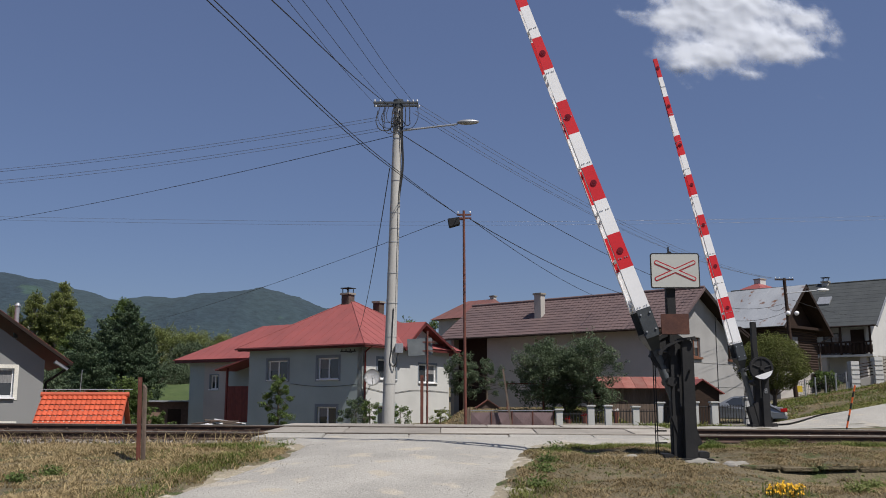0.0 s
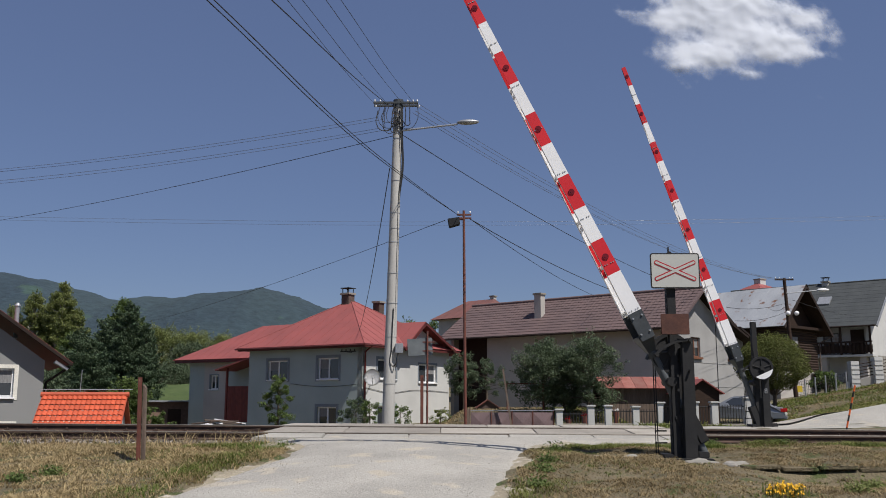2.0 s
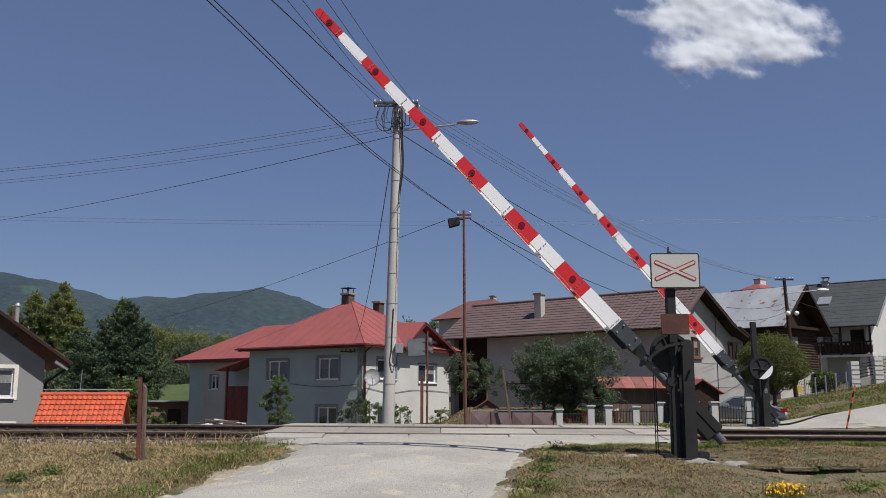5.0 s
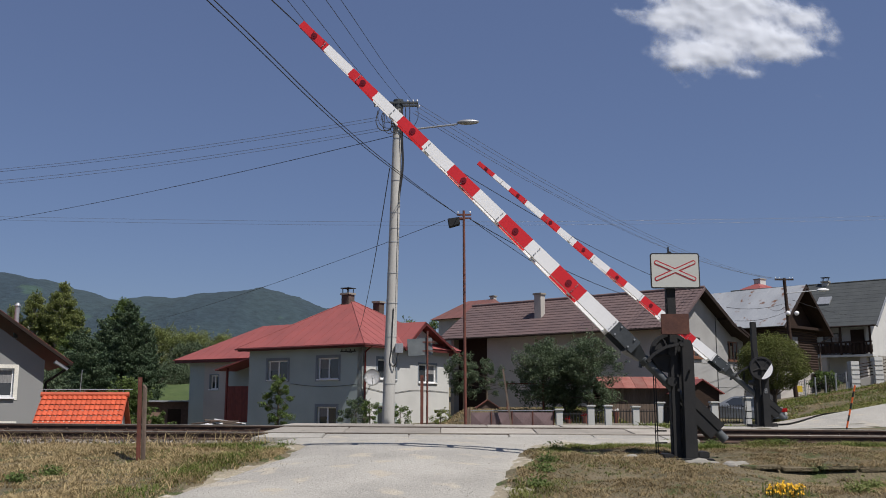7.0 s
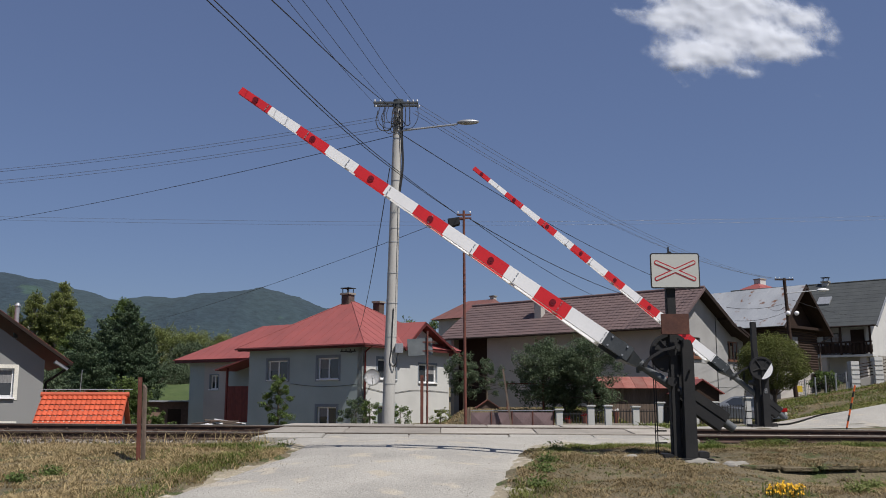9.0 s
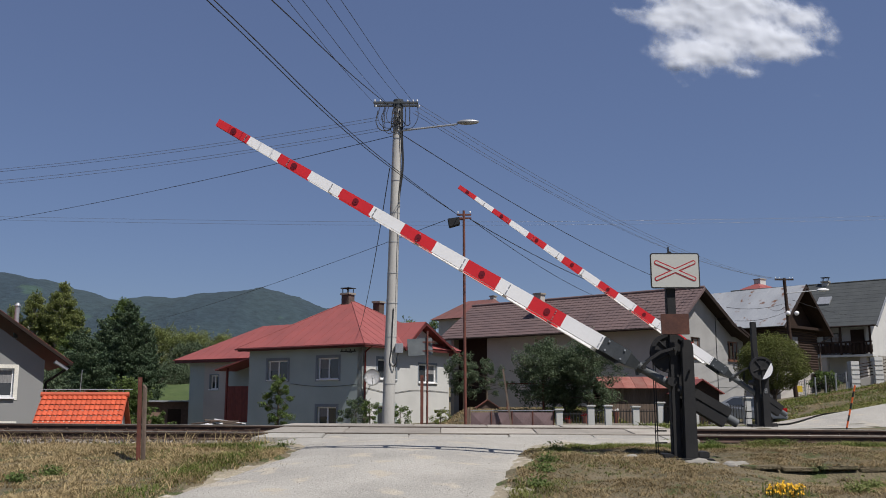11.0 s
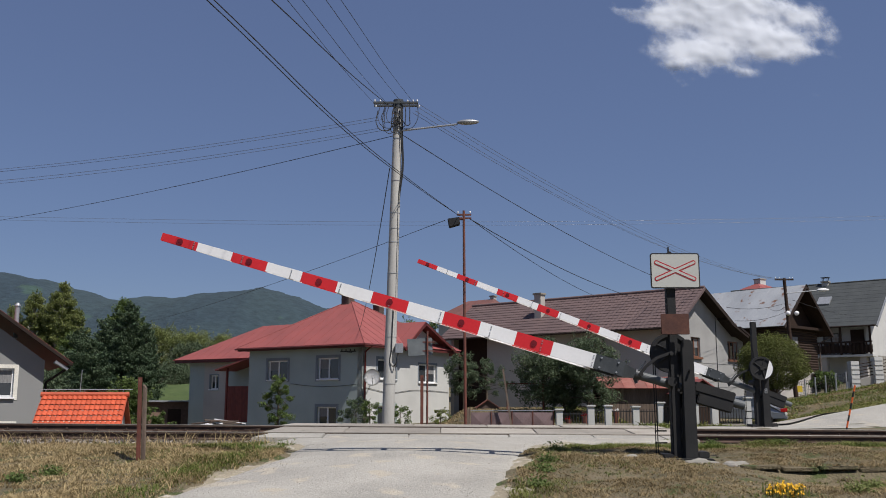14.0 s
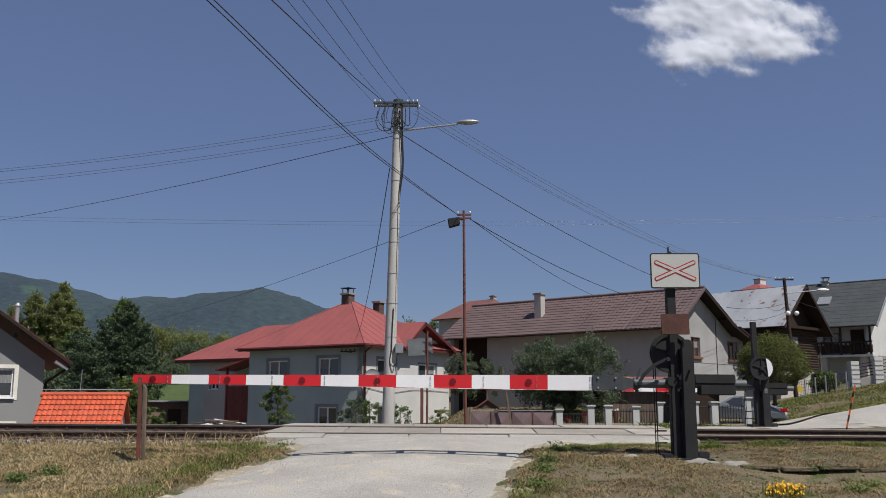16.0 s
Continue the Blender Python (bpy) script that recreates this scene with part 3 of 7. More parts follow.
def barrier_mast(name, label, m, board):
    mast = thing(name, label, "barrier", m, group="barriers of the level crossing")
    # twin uprights with the pipe's pivot between them
    for y0, y1 in ((-0.18, -0.10), (0.10, 0.18)):
        bm = bmesh.new()
        prism(bm, [(-0.03, 0), (0.155, 0), (0.15, 1.62), (0.11, 1.72), (0.01, 1.72), (-0.02, 1.62)], "y", y0, y1)
        part("upright", bm, M["black_iron"], mast, bevel=0.01)
    bm = bmesh.new()
    box(bm, -0.17, -0.045, -0.08, 0.08, 0.0, 1.9)
    part("column", bm, M["black_iron"], mast, bevel=0.012)
    bm = bmesh.new()
    box(bm, -0.05, 0.14, -0.11, 0.11, 0.05, 0.75)
    part("drive_box", bm, M["black_iron"], mast, bevel=0.01)
    bm = bmesh.new()
    box(bm, -0.36, 0.36, -0.28, 0.28, -0.06, 0.05)
    box(bm, 0.16, 0.32, -0.16, 0.16, 0.05, 0.14)
    box(bm, -0.34, -0.2, -0.22, 0.16, 0.05, 0.11)
    part("foot_plate", bm, M["black_iron"], mast, bevel=0.012)
    bm = bmesh.new()
    rod(bm, (-0.175, -0.20, 1.12), (-0.175, 0.20, 1.12), 0.065, seg=16)
    for x, z in ((-0.1, 1.0), (-0.1, 1.2), (0.08, 1.28)):
        rod(bm, (x, -0.24, z), (x, -0.19, z), 0.018, seg=8)
    part("pivot", bm, M["black_iron"], mast)
    bm = bmesh.new()
    box(bm, -0.175, -0.045, -0.06, 0.06, 1.9, 2.98 if board else 2.62)
    part("post", bm, M["black_iron"], mast, bevel=0.008)
    bm = bmesh.new()
    rod(bm, (-0.36, 0.16, 0.05), (-0.36, 0.16, 1.42), 0.008, seg=6)
    rod(bm, (-0.33, 0.16, 0.05), (-0.33, 0.16, 1.42), 0.008, seg=6)
    for z in (0.25, 0.42):
        box(bm, -0.37, -0.2, 0.15, 0.17, z - 0.01, z + 0.01)
    part("pull_wire", bm, M["black_iron"], mast)
    if board:
        bm = bmesh.new()
        box(bm, -0.32, 0.085, -0.26, -0.245, 1.785, 2.08)
        part("rusty_plate", bm, M["rust"], mast, "rust-brown blank steel plate", bevel=0.006)
        bm = bmesh.new()
        prism(bm, [(-0.17, 2.98), (-0.05, 2.98), (-0.10, 3.02), (-0.12, 3.02)], "y", -0.06, 0.06)
        rod(bm, (-0.11, 0, 3.0), (-0.11, 0, 3.1), 0.016, 0.010, seg=8)
        part("finial", bm, M["black_iron"], mast)
        # rounded board with the warning cross
        def rounded(w, h, rad, cx, cz):
            pts = []
            for sx, sz, a0 in ((1, 1, 0), (-1, 1, 90), (-1, -1, 180), (1, -1, 270)):
                for i in range(5):
                    a = radians(a0 + i * 22.5)
                    pts.append((cx + sx * (w / 2 - rad) + rad * math.cos(a), cz + sz * (h / 2 - rad) + rad * math.sin(a)))
            return pts
        bm = bmesh.new()
        prism(bm, rounded(0.72, 0.52, 0.035, -0.05, 2.725), "y", -0.115, -0.10)
        sign = part("sign_board", bm, M["black_iron"], mast, "pale sign with a red outlined warning cross")
        bm = bmesh.new()
        prism(bm, rounded(0.685, 0.485, 0.025, -0.05, 2.725), "y", -0.119, -0.114)
        part("sign_face", bm, M["sign_face"], sign, "pale grey white sign face")
        for ang in (24, -24):
            lift = 0.0012 if ang > 0 else 0.0
            for w, h, y, mm in ((0.66, 0.068, -0.1215, M["sign_red"]), (0.628, 0.034, -0.1245, M["sign_face"])):
                bm = bmesh.new()
                prism(bm, rounded(w, h, h / 2 - 0.001, 0, 0), "y", y - lift, y - lift + 0.003)
                bmesh.ops.transform(bm, matrix=pose(-0.05, 0, 2.725, 0, ang, 0), verts=list(bm.verts))
                part("cross_bar", bm, mm, sign)
    return mast


def pulley(mast, half_white):
    """The cable drum that turns with the arm; origin at its hub."""
    bm = bmesh.new()
    rod(bm, (0, -0.035, 0), (0, 0.035, 0), 0.27, seg=36)
    wheel = part("cable_drum", bm, M["black_iron"], mast, "black cable drum with a white sector" if half_white else "black spoked cable drum", bevel=0.006)
    for y in (-0.045, 0.045):
        bm = bmesh.new()
        for i in range(36):
            a, b = radians(i * 10), radians(i * 10 + 10)
            prism(bm, [(0.235 * math.cos(a), 0.235 * math.sin(a)), (0.285 * math.cos(a), 0.285 * math.sin(a)), (0.285 * math.cos(b), 0.285 * math.sin(b)), (0.235 * math.cos(b), 0.235 * math.sin(b))], "y", y - 0.012, y + 0.012)
        part("rim", bm, M["black_iron"], wheel)
    bm = bmesh.new()
    rod(bm, (0, -0.09, 0), (0, 0.09, 0), 0.05, seg=14)
    for i in range(5):
        a = radians(i * 72 + 20)
        rod(bm, (0.04 * math.cos(a), -0.045, 0.04 * math.sin(a)), (0.24 * math.cos(a), -0.045, 0.24 * math.sin(a)), 0.014, seg=6)
    part("hub", bm, M["black_iron"], wheel)
    if half_white:
        bm = bmesh.new()
        pts = [(0.265 * math.cos(radians(a)), 0.265 * math.sin(radians(a))) for a in range(-55, 66, 10)]
        prism(bm, pts, "y", -0.064, -0.058)
        part("white_sector", bm, M["white_paint"], wheel, "white painted sector")
    return wheel


def link_rod(mast):
    """The bent flat bar between the arm's collar and the drum; origin at the collar end, running out along +x."""
    bm = bmesh.new()
    prism(bm, [(-0.03, -0.02), (0.13, 0.03), (0.32, 0.04), (0.55, -0.018), (0.56, 0.022), (0.33, 0.085), (0.12, 0.074), (-0.04, 0.022)], "y", -0.012, 0.012)
    bar = part("link_rod", bm, M["black_iron"], mast, "bent black steel link bar", bevel=0.004)
    for x, z in ((0.0, 0.0), (0.53, 0.0)):
        bm = bmesh.new()
        rod(bm, (x, -0.035, z), (x, 0.035, z), 0.03, seg=10)
        part("pin", bm, M["black_iron"], bar)
    return bar


NEAR, FAR = (3.25, 13.2, 1.115), (7.53, 22.6, 1.155)
NEAR_FOOT, FAR_FOOT = (3.44, 13.2, 0.02), (7.85, 22.6, 0.17)
near_mast = barrier_mast("level_crossing_barrier", "black iron barrier with a warning cross sign and rusty plate", pose(*NEAR_FOOT), True)
far_mast = barrier_mast("level_crossing_barrier", "black iron barrier without a sign, beyond the track", pose(*FAR_FOOT), False)
digit = bpy.data.curves.new("mast_number", "FONT")
digit.body, digit.size, digit.extrude, digit.align_x = "8", 0.17, 0.002, "CENTER"
digit.materials.append(M["galv"])
digit_ob = new("mast_number", digit)
digit_ob.parent = far_mast
digit_ob.matrix_basis = pose(0.06, -0.186, 0.86, 90, 0, 0)
near_arm, far_arm = barrier_arm(near_mast, 6, 7.72), barrier_arm(far_mast, 7, 8.76)
near_drum, far_drum = pulley(near_mast, False), pulley(far_mast, True)
near_link, far_link = link_rod(near_mast), link_rod(far_mast)

NEAR_ANGLES = [(0, 70.8), (0.5, 70.1), (1, 68.9), (1.5, 66.8), (2, 64.2), (2.5, 60.8), (3, 57.4), (3.5, 54.2), (4, 51.2), (4.2, 50.1), (6.3, 46.4), (6.5, 46.0), (7, 45.3), (7.5, 43.6), (8, 41.0), (8.5, 37.8), (9, 34.9), (9.2, 33.8), (11.3, 30.0), (11.5, 29.6), (12, 28.4), (12.5, 25.9), (13, 22.3), (13.5, 18.9), (14, 16.2), (14.5, 13.3), (15, 9.5), (15.5, 5.2), (16, 0.5)]
FAR_ANGLES = [(0, 77.0), (0.5, 76.4), (1, 75.4), (1.5, 73.8), (2, 71.3), (2.5, 68.2), (3, 64.5), (3.5, 60.9), (4, 57.4), (4.2, 56.1), (6.3, 43.5), (6.5, 42.7), (7, 40.9), (7.5, 39.9), (8, 39.7), (8.5, 39.7), (9, 39.7), (9.2, 39.7), (11.3, 34.7), (11.5, 34.1), (12, 32.4), (12.5, 30.6), (13, 28.7), (13.5, 25.6), (14, 21.3), (14.5, 17.2), (15, 12.4), (15.5, 7.0), (16, 0.4)]


def motions():
    for arm, drum, bar, pivot, foot, hub, rows in ((near_arm, near_drum, near_link, NEAR, NEAR_FOOT, (0.045, 0.0, 0.44), NEAR_ANGLES), (far_arm, far_drum, far_link, FAR, FAR_FOOT, (0.25, -0.30, 0.48), FAR_ANGLES)):
        x, y, z = (p - f for p, f in zip(pivot, foot))
        walk(arm, [(t, pose(x, y, z, 0, a, 0)) for t, a in rows])
        walk(drum, [(t, pose(x + hub[0], y + hub[1], z + hub[2], 0, a, 0)) for t, a in rows])
        swing = []
        for t, a in rows:
            c, q = math.cos(radians(a)), math.sin(radians(a))
            px, pz = x - 0.45 * c, z + 0.45 * q
            swing.append((t, pose(px, y - 0.21, pz, 0, -math.degrees(math.atan2(z + 0.62 - pz, x + 0.30 - px)), 0)))
        walk(bar, swing)
    walk(cloud, [(0, pose(*CLOUD)), (16, pose(CLOUD[0] - 15, CLOUD[1], CLOUD[2] + 9))])


# ---- houses ----
def holed_wall(parent, name, face, off, thick, u0, u1, z0, z1, holes, material, label=""):
    """A wall with openings. face x: the plane x = off, seen from -x, u along y; face y: the plane y = off, seen from -y, u along x."""
    us = sorted({u0, u1, *[h[0] for h in holes], *[h[1] for h in holes]})
    zs = sorted({z0, z1, *[h[2] for h in holes], *[h[3] for h in holes]})
    bm = bmesh.new()
    for a, b in zip(us, us[1:]):
        for c, d in zip(zs, zs[1:]):
            if any(h[0] <= a and b <= h[1] and h[2] <= c and d <= h[3] for h in holes):
                continue
            if face == "x":
                box(bm, off, off + thick, a, b, c, d)
            else:
                box(bm, a, b, off, off + thick, c, d)
    bmesh.ops.remove_doubles(bm, verts=list(bm.verts), dist=0.001)
    return part(name, bm, material, parent, label)


def window(parent, face, off, u0, u1, z0, z1, frame="white_paint", trim=None, mullions=(0.5,), sill=True, curtain=True, trim_w=0.16, deep=0.12):
    """A window set in an opening: frame, panes, sill and painted surround."""
    def bx(bm, ua, ub, da, db, za, zb):
        if face == "x":
            box(bm, off + da, off + db, ua, ub, za, zb)
        else:
            box(bm, ua, ub, off + da, off + db, za, zb)
    bm = bmesh.new()
    w = 0.075
    bx(bm, u0, u1, deep, deep + 0.07, z0, z0 + w)
    bx(bm, u0, u1, deep, deep + 0.07, z1 - w, z1)
    bx(bm, u0, u0 + w, deep, deep + 0.07, z0 + w, z1 - w)
    bx(bm, u1 - w, u1, deep, deep + 0.07, z0 + w, z1 - w)
    cuts = [u0 + (u1 - u0) * f for f in mullions]
    for c in cuts:
        bx(bm, c - w * 0.6, c + w * 0.6, deep - 0.01, deep + 0.07, z0 + w, z1 - w)
    win = part("window", bm, M[frame], parent, "window frame with dark panes")
    stops = [u0 + w, *cuts, u1 - w]
    for a, b in zip(stops, stops[1:]):
        bm = bmesh.new()
        bx(bm, a, b, deep + 0.03, deep + 0.04, z0 + w, z1 - w)
        part("pane", bm, M["glass"], win, "dark reflecting pane")
    if curtain:
        bm = bmesh.new()
        bx(bm, stops[-2] + 0.02, stops[-1], deep + 0.022, deep + 0.027, z0 + w + (z1 - z0) * 0.42, z1 - w)
        part("blind", bm, M["curtain"], win, "pale net curtain")
    if sill:
        bm = bmesh.new()
        bx(bm, u0 - 0.06, u1 + 0.06, -0.09, deep, z0 - 0.06, z0 - 0.0)
        part("sill", bm, M["white_paint"], win, "white window sill", bevel=0.008)
    if trim:
        bm = bmesh.new()
        t = trim_w
        for ua, ub, za, zb in ((u0 - t, u1 + t, z1, z1 + t), (u0 - t, u0, z0 - t * 0.7, z1), (u1, u1 + t, z0 - t * 0.7, z1)):
            bx(bm, ua, ub, -0.014, 0.02, za, zb)
        part("surround", bm, M[trim], win, "painted window surround")
    return win


def seamed_slope(parent, corners, step, material, seam_h=0.013, thick=0.05, label="", name="roof_slope"):
    """A sheet metal slope between eave corners a, b and upper corners c, d, with standing seams from eave to ridge."""
    a, b, c, d = (Vector(p) for p in corners)
    bm = bmesh.new()
    pts = [a, b, c, d] if (c - d).length > 0.01 else [a, b, c]
    slab(bm, pts, thick)
    slope = part(name, bm, material, parent, label)
    nrm = (b - a).cross((c + d) / 2 - a).normalized()
    if nrm.z < 0:
        nrm = -nrm
    along = (b - a).normalized()
    up = nrm.cross(along).normalized()
    if up.z < 0:
        up = -up
    length = (b - a).length
    n = max(1, round(length / step))
    for i in range(1, n):
        p = a + along * (length * i / n)
        # where the seam meets the upper outline
        best = None
        for s, e in ((a, d), (d, c), (c, b)):
            if (e - s).length < 0.01:
                continue
            su, eu = (s - a).dot(along), (e - a).dot(along)
            pu = (p - a).dot(along)
            if abs(eu - su) > 1e-4 and min(su, eu) - 1e-6 <= pu <= max(su, eu) + 1e-6:
                q = s + (e - s) * ((pu - su) / (eu - su))
                hgt = (q - p).dot(up)
                if hgt > 0.2 and (best is None or hgt > best):
                    best = hgt
        if best:
            bm = bmesh.new()
            q = p + up * best
            r = along * 0.012
            vs = [bm.verts.new(v) for v in (p - r, p + r, q + r, q - r, p - r + nrm * seam_h, p + r + nrm * seam_h, q + r + nrm * seam_h, q - r + nrm * seam_h)]
            for f in ((4, 5, 6, 7), (0, 1, 5, 4), (1, 2, 6, 5), (2, 3, 7, 6), (3, 0, 4, 7)):
                bm.faces.new([vs[k] for k in f])
            bmesh.ops.recalc_face_normals(bm, faces=list(bm.faces))
            part("seam", bm, material, slope)
    return slope


def tiled_slope(parent, a, b, d, tile, course, material, name="roof_tiles", wave=0.016, lap=0.022, label=""):
    """A slope of pressed tiles: eave from a to b, up towards d; real waves and steps in one sheet."""
    a, b, d = Vector(a), Vector(b), Vector(d)
    ex, ey = b - a, d - a
    nrm = ex.cross(ey).normalized()
    if nrm.z < 0:
        nrm = -nrm
    nu, nv = max(2, round(ex.length / tile)), max(2, round(ey.length / course))
    sub = 4
    vs, fs = [], []
    cols_ = nu * sub + 1
    for j in range(nv):
        for k in (0, 1):
            v = (j + (0 if k == 0 else 1.04)) / nv
            for i in range(cols_):
                u = i / (cols_ - 1)
                h = wave * (0.5 - 0.5 * math.cos(2 * math.pi * (i % sub) / sub)) + (lap if k == 0 else 0.0)
                vs.append(a + ex * u + ey * v + nrm * h)
    for j in range(nv):
        for i in range(cols_ - 1):
            k = 2 * j * cols_ + i
            fs.append((k, k + 1, k + cols_ + 1, k + cols_))
            if j:
                k0 = (2 * j - 1) * cols_ + i
                fs.append((k0, k0 + 1, k + 1, k))
    mesh = bpy.data.meshes.new(name)
    mesh.from_pydata([tuple(v) for v in vs], [], fs)
    mesh.materials.append(material)
    ob = new(name, mesh)
    ob.parent = parent
    ob["kind"] = "stuff"
    if label:
        ob["label"] = label
    bm = bmesh.new()
    slab(bm, [a - nrm * 0.02, b - nrm * 0.02, b + ey - nrm * 0.02, d - nrm * 0.02], 0.10)
    part("roof_deck", bm, M["dark_eave"], parent)
    return ob


def chimney(parent, x, y, z0, z1, w, material, pot=True):
    bm = bmesh.new()
    box(bm, x - w / 2, x + w / 2, y - w / 2, y + w / 2, z0, z1)
    ch = part("chimney", bm, M[material], parent, "masonry chimney", bevel=0.01)
    bm = bmesh.new()
    box(bm, x - w / 2 - 0.07, x + w / 2 + 0.07, y - w / 2 - 0.07, y + w / 2 + 0.07, z1 - 0.12, z1)
    part("chimney_cap", bm, M["concrete"], ch, bevel=0.01)
    if pot:
        bm = bmesh.new()
        for sx in (-1, 1):
            for sy in (-1, 1):
                box(bm, x + sx * w * 0.4 - 0.02, x + sx * w * 0.4 + 0.02, y + sy * w * 0.4 - 0.02, y + sy * w * 0.4 + 0.02, z1, z1 + 0.28)
        box(bm, x - w / 2 - 0.05, x + w / 2 + 0.05, y - w / 2 - 0.05, y + w / 2 + 0.05, z1 + 0.28, z1 + 0.32)
        part("chimney_cowl", bm, M["black_iron"], ch, "dark sheet cowl")


def downpipe(parent, pts, material, name="downpipe"):
    t = tube(pts, 0.05, name, M[material], parent, smooth=False)
    return t


# grey and white house with a red hipped roof
red = thing("house", "grey-plastered village house with a faded red sheet metal hip roof", "house", pose(-4.42, 50, 0, 0, 0, 57))
# The side wall takes a paler plaster than the other walls.
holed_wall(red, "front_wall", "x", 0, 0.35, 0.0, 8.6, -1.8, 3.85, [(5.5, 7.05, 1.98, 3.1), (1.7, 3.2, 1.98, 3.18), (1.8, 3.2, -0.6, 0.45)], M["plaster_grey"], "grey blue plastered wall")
holed_wall(red, "side_wall", "y", 0, 0.35, 0.0, 8.8, -1.8, 3.85, [(1.4, 3.1, 2.0, 3.1), (5.45, 7.35, 1.85, 2.95), (1.4, 3.1, -0.6, 0.5)], M["plaster_white"], "off-white plastered wall, paler than the front")
block("back_wall", (8.45, 8.8, 0.35, 8.6, -1.8, 3.85), M["plaster_grey"], red)
block("end_wall", (0.35, 8.45, 8.25, 8.6, -1.8, 3.85), M["plaster_grey"], red)
for u0, u1, z0, z1 in ((5.5, 7.05, 1.98, 3.1), (1.7, 3.2, 1.98, 3.18)):
    window(red, "x", 0, u0, u1, z0, z1, trim="blue_trim")
window(red, "x", 0, 1.8, 3.2, -0.6, 0.45, trim="blue_trim", sill=False)
window(red, "y", 0, 1.4, 3.1, 2.0, 3.1, trim="blue_trim")
window(red, "y", 0, 5.45, 7.35, 1.85, 2.95, trim="blue_trim", trim_w=0.1)
window(red, "y", 0, 1.4, 3.1, -0.6, 0.5, trim="plaster_grey", sill=False)
E_, AP = 0.55, 6.95
for p, q, r in (((-E_, -E_, 3.88), (-E_, 9.15, 3.88), (4.4, 4.4, AP)), ((-E_, -E_, 3.88), (9.35, -E_, 3.88), (4.4, 4.4, AP)),
                ((9.35, -E_, 3.88), (9.35, 9.15, 3.88), (4.4, 4.4, AP)), ((-E_, 9.15, 3.88), (9.35, 9.15, 3.88), (4.4, 4.4, AP))):
    seamed_slope(red, (p, q, r, r), 0.75, M["roof_red"], label="faded red sheet slope with standing seams")
for p in ((-E_, -E_, 3.88), (-E_, 9.15, 3.88), (9.35, -E_, 3.88)):
    bm = bmesh.new()
    rod(bm, p, (4.4, 4.4, AP + 0.01), 0.035, seg=8)
    part("hip_cap", bm, M["roof_red"], red)
bm = bmesh.new()
box(bm, -E_ + 0.05, -E_ + 0.1, -E_, 9.1, 3.68, 3.84)
part("fascia", bm, M["fascia"], red, "dark red eave board")
bm = bmesh.new()
box(bm, -E_ + 0.1, 9.3, -E_ + 0.05, -E_ + 0.1, 3.68, 3.84)
part("fascia", bm, M["fascia"], red)
bm = bmesh.new()
box(bm, -E_ + 0.1, 9.3, -E_ + 0.1, 9.1, 3.72, 3.76)
part("soffit", bm, M["dark_eave"], red)
for pts in ([(-0.62, -0.6, 3.8), (-0.62, 9.2, 3.8)], [(-0.62, -0.62, 3.8), (4.4, -0.62, 3.8)]):
    downpipe(red, pts, "fascia", "gutter")
downpipe(red, [(0.12, -0.6, 3.78), (0.12, -0.1, 3.45), (0.12, -0.1, -1.2)], "red_wood")
# cross gable over the side wall
bm = bmesh.new()
prism(bm, [(3.6, 3.85), (5.2, 5.15), (5.35, 5.15), (8.6, 3.85)], "y", 0.0, 0.3)
part("gable_wall", bm, M["plaster_white"], red)
seamed_slope(red, ((3.1, -0.62, 3.78), (3.1, 2.6, 3.78), (5.25, 3.2, 5.45), (5.25, -0.62, 5.45)), 0.8, M["roof_red"])
seamed_slope(red, ((9.25, -0.62, 3.6), (9.25, 2.6, 3.6), (5.25, 3.2, 5.45), (5.25, -0.62, 5.45)), 0.8, M["roof_red"])
bm = bmesh.new()
slab(bm, [(3.1, -0.68, 3.74), (3.1, -0.6, 3.74), (5.25, -0.6, 5.41), (5.25, -0.68, 5.41)], 0.16)
part("barge_board", bm, M["fascia"], red, "dark red barge board")
bm = bmesh.new()
slab(bm, [(9.25, -0.68, 3.56), (9.25, -0.6, 3.56), (5.25, -0.6, 5.41), (5.25, -0.68, 5.41)], 0.16)
part("barge_board", bm, M["fascia"], red)
chimney(red, 4.2, 4.5, 6.4, 7.38, 0.58, "brick")
chimney(red, 5.9, 3.4, 5.6, 6.95, 0.5, "brick", pot=False)
# rear wing with the porch
holed_wall(red, "wing_wall", "x", 2.0, 0.3, 8.6, 16.0, -1.8, 3.3, [(13.3, 14.05, 1.5, 2.4)], M["plaster_grey"], "grey rendered wing wall")
holed_wall(red, "repair_patch", "x", 1.985, 0.012, 12.4, 14.6, -0.4, 3.2, [(13.22, 14.13, 1.4, 2.48)], M["plaster_beige"], "paler unpainted render patch")
block("wing_end", (2.3, 8.0, 15.7, 16.0, -1.8, 3.3), M["plaster_grey"], red)
window(red, "x", 2.0, 13.3, 14.05, 1.5, 2.4, trim="blue_trim", trim_w=0.08)
seamed_slope(red, ((1.4, 8.2, 3.42), (1.4, 17.0, 3.42), (5.2, 12.6, 5.75), (5.2, 6.0, 5.75)), 0.75, M["roof_red"])
seamed_slope(red, ((9.0, 8.2, 3.42), (9.0, 17.0, 3.42), (5.2, 12.6, 5.75), (5.2, 6.0, 5.75)), 0.75, M["roof_red"])
seamed_slope(red, ((1.4, 17.0, 3.42), (9.0, 17.0, 3.42), (5.2, 12.6, 5.75), (5.2, 12.6, 5.75)), 0.75, M["roof_red"])
bm = bmesh.new()
box(bm, 1.45, 1.5, 8.2, 16.9, 3.2, 3.38)
part("fascia", bm, M["fascia"], red)
slope = bmesh.new()
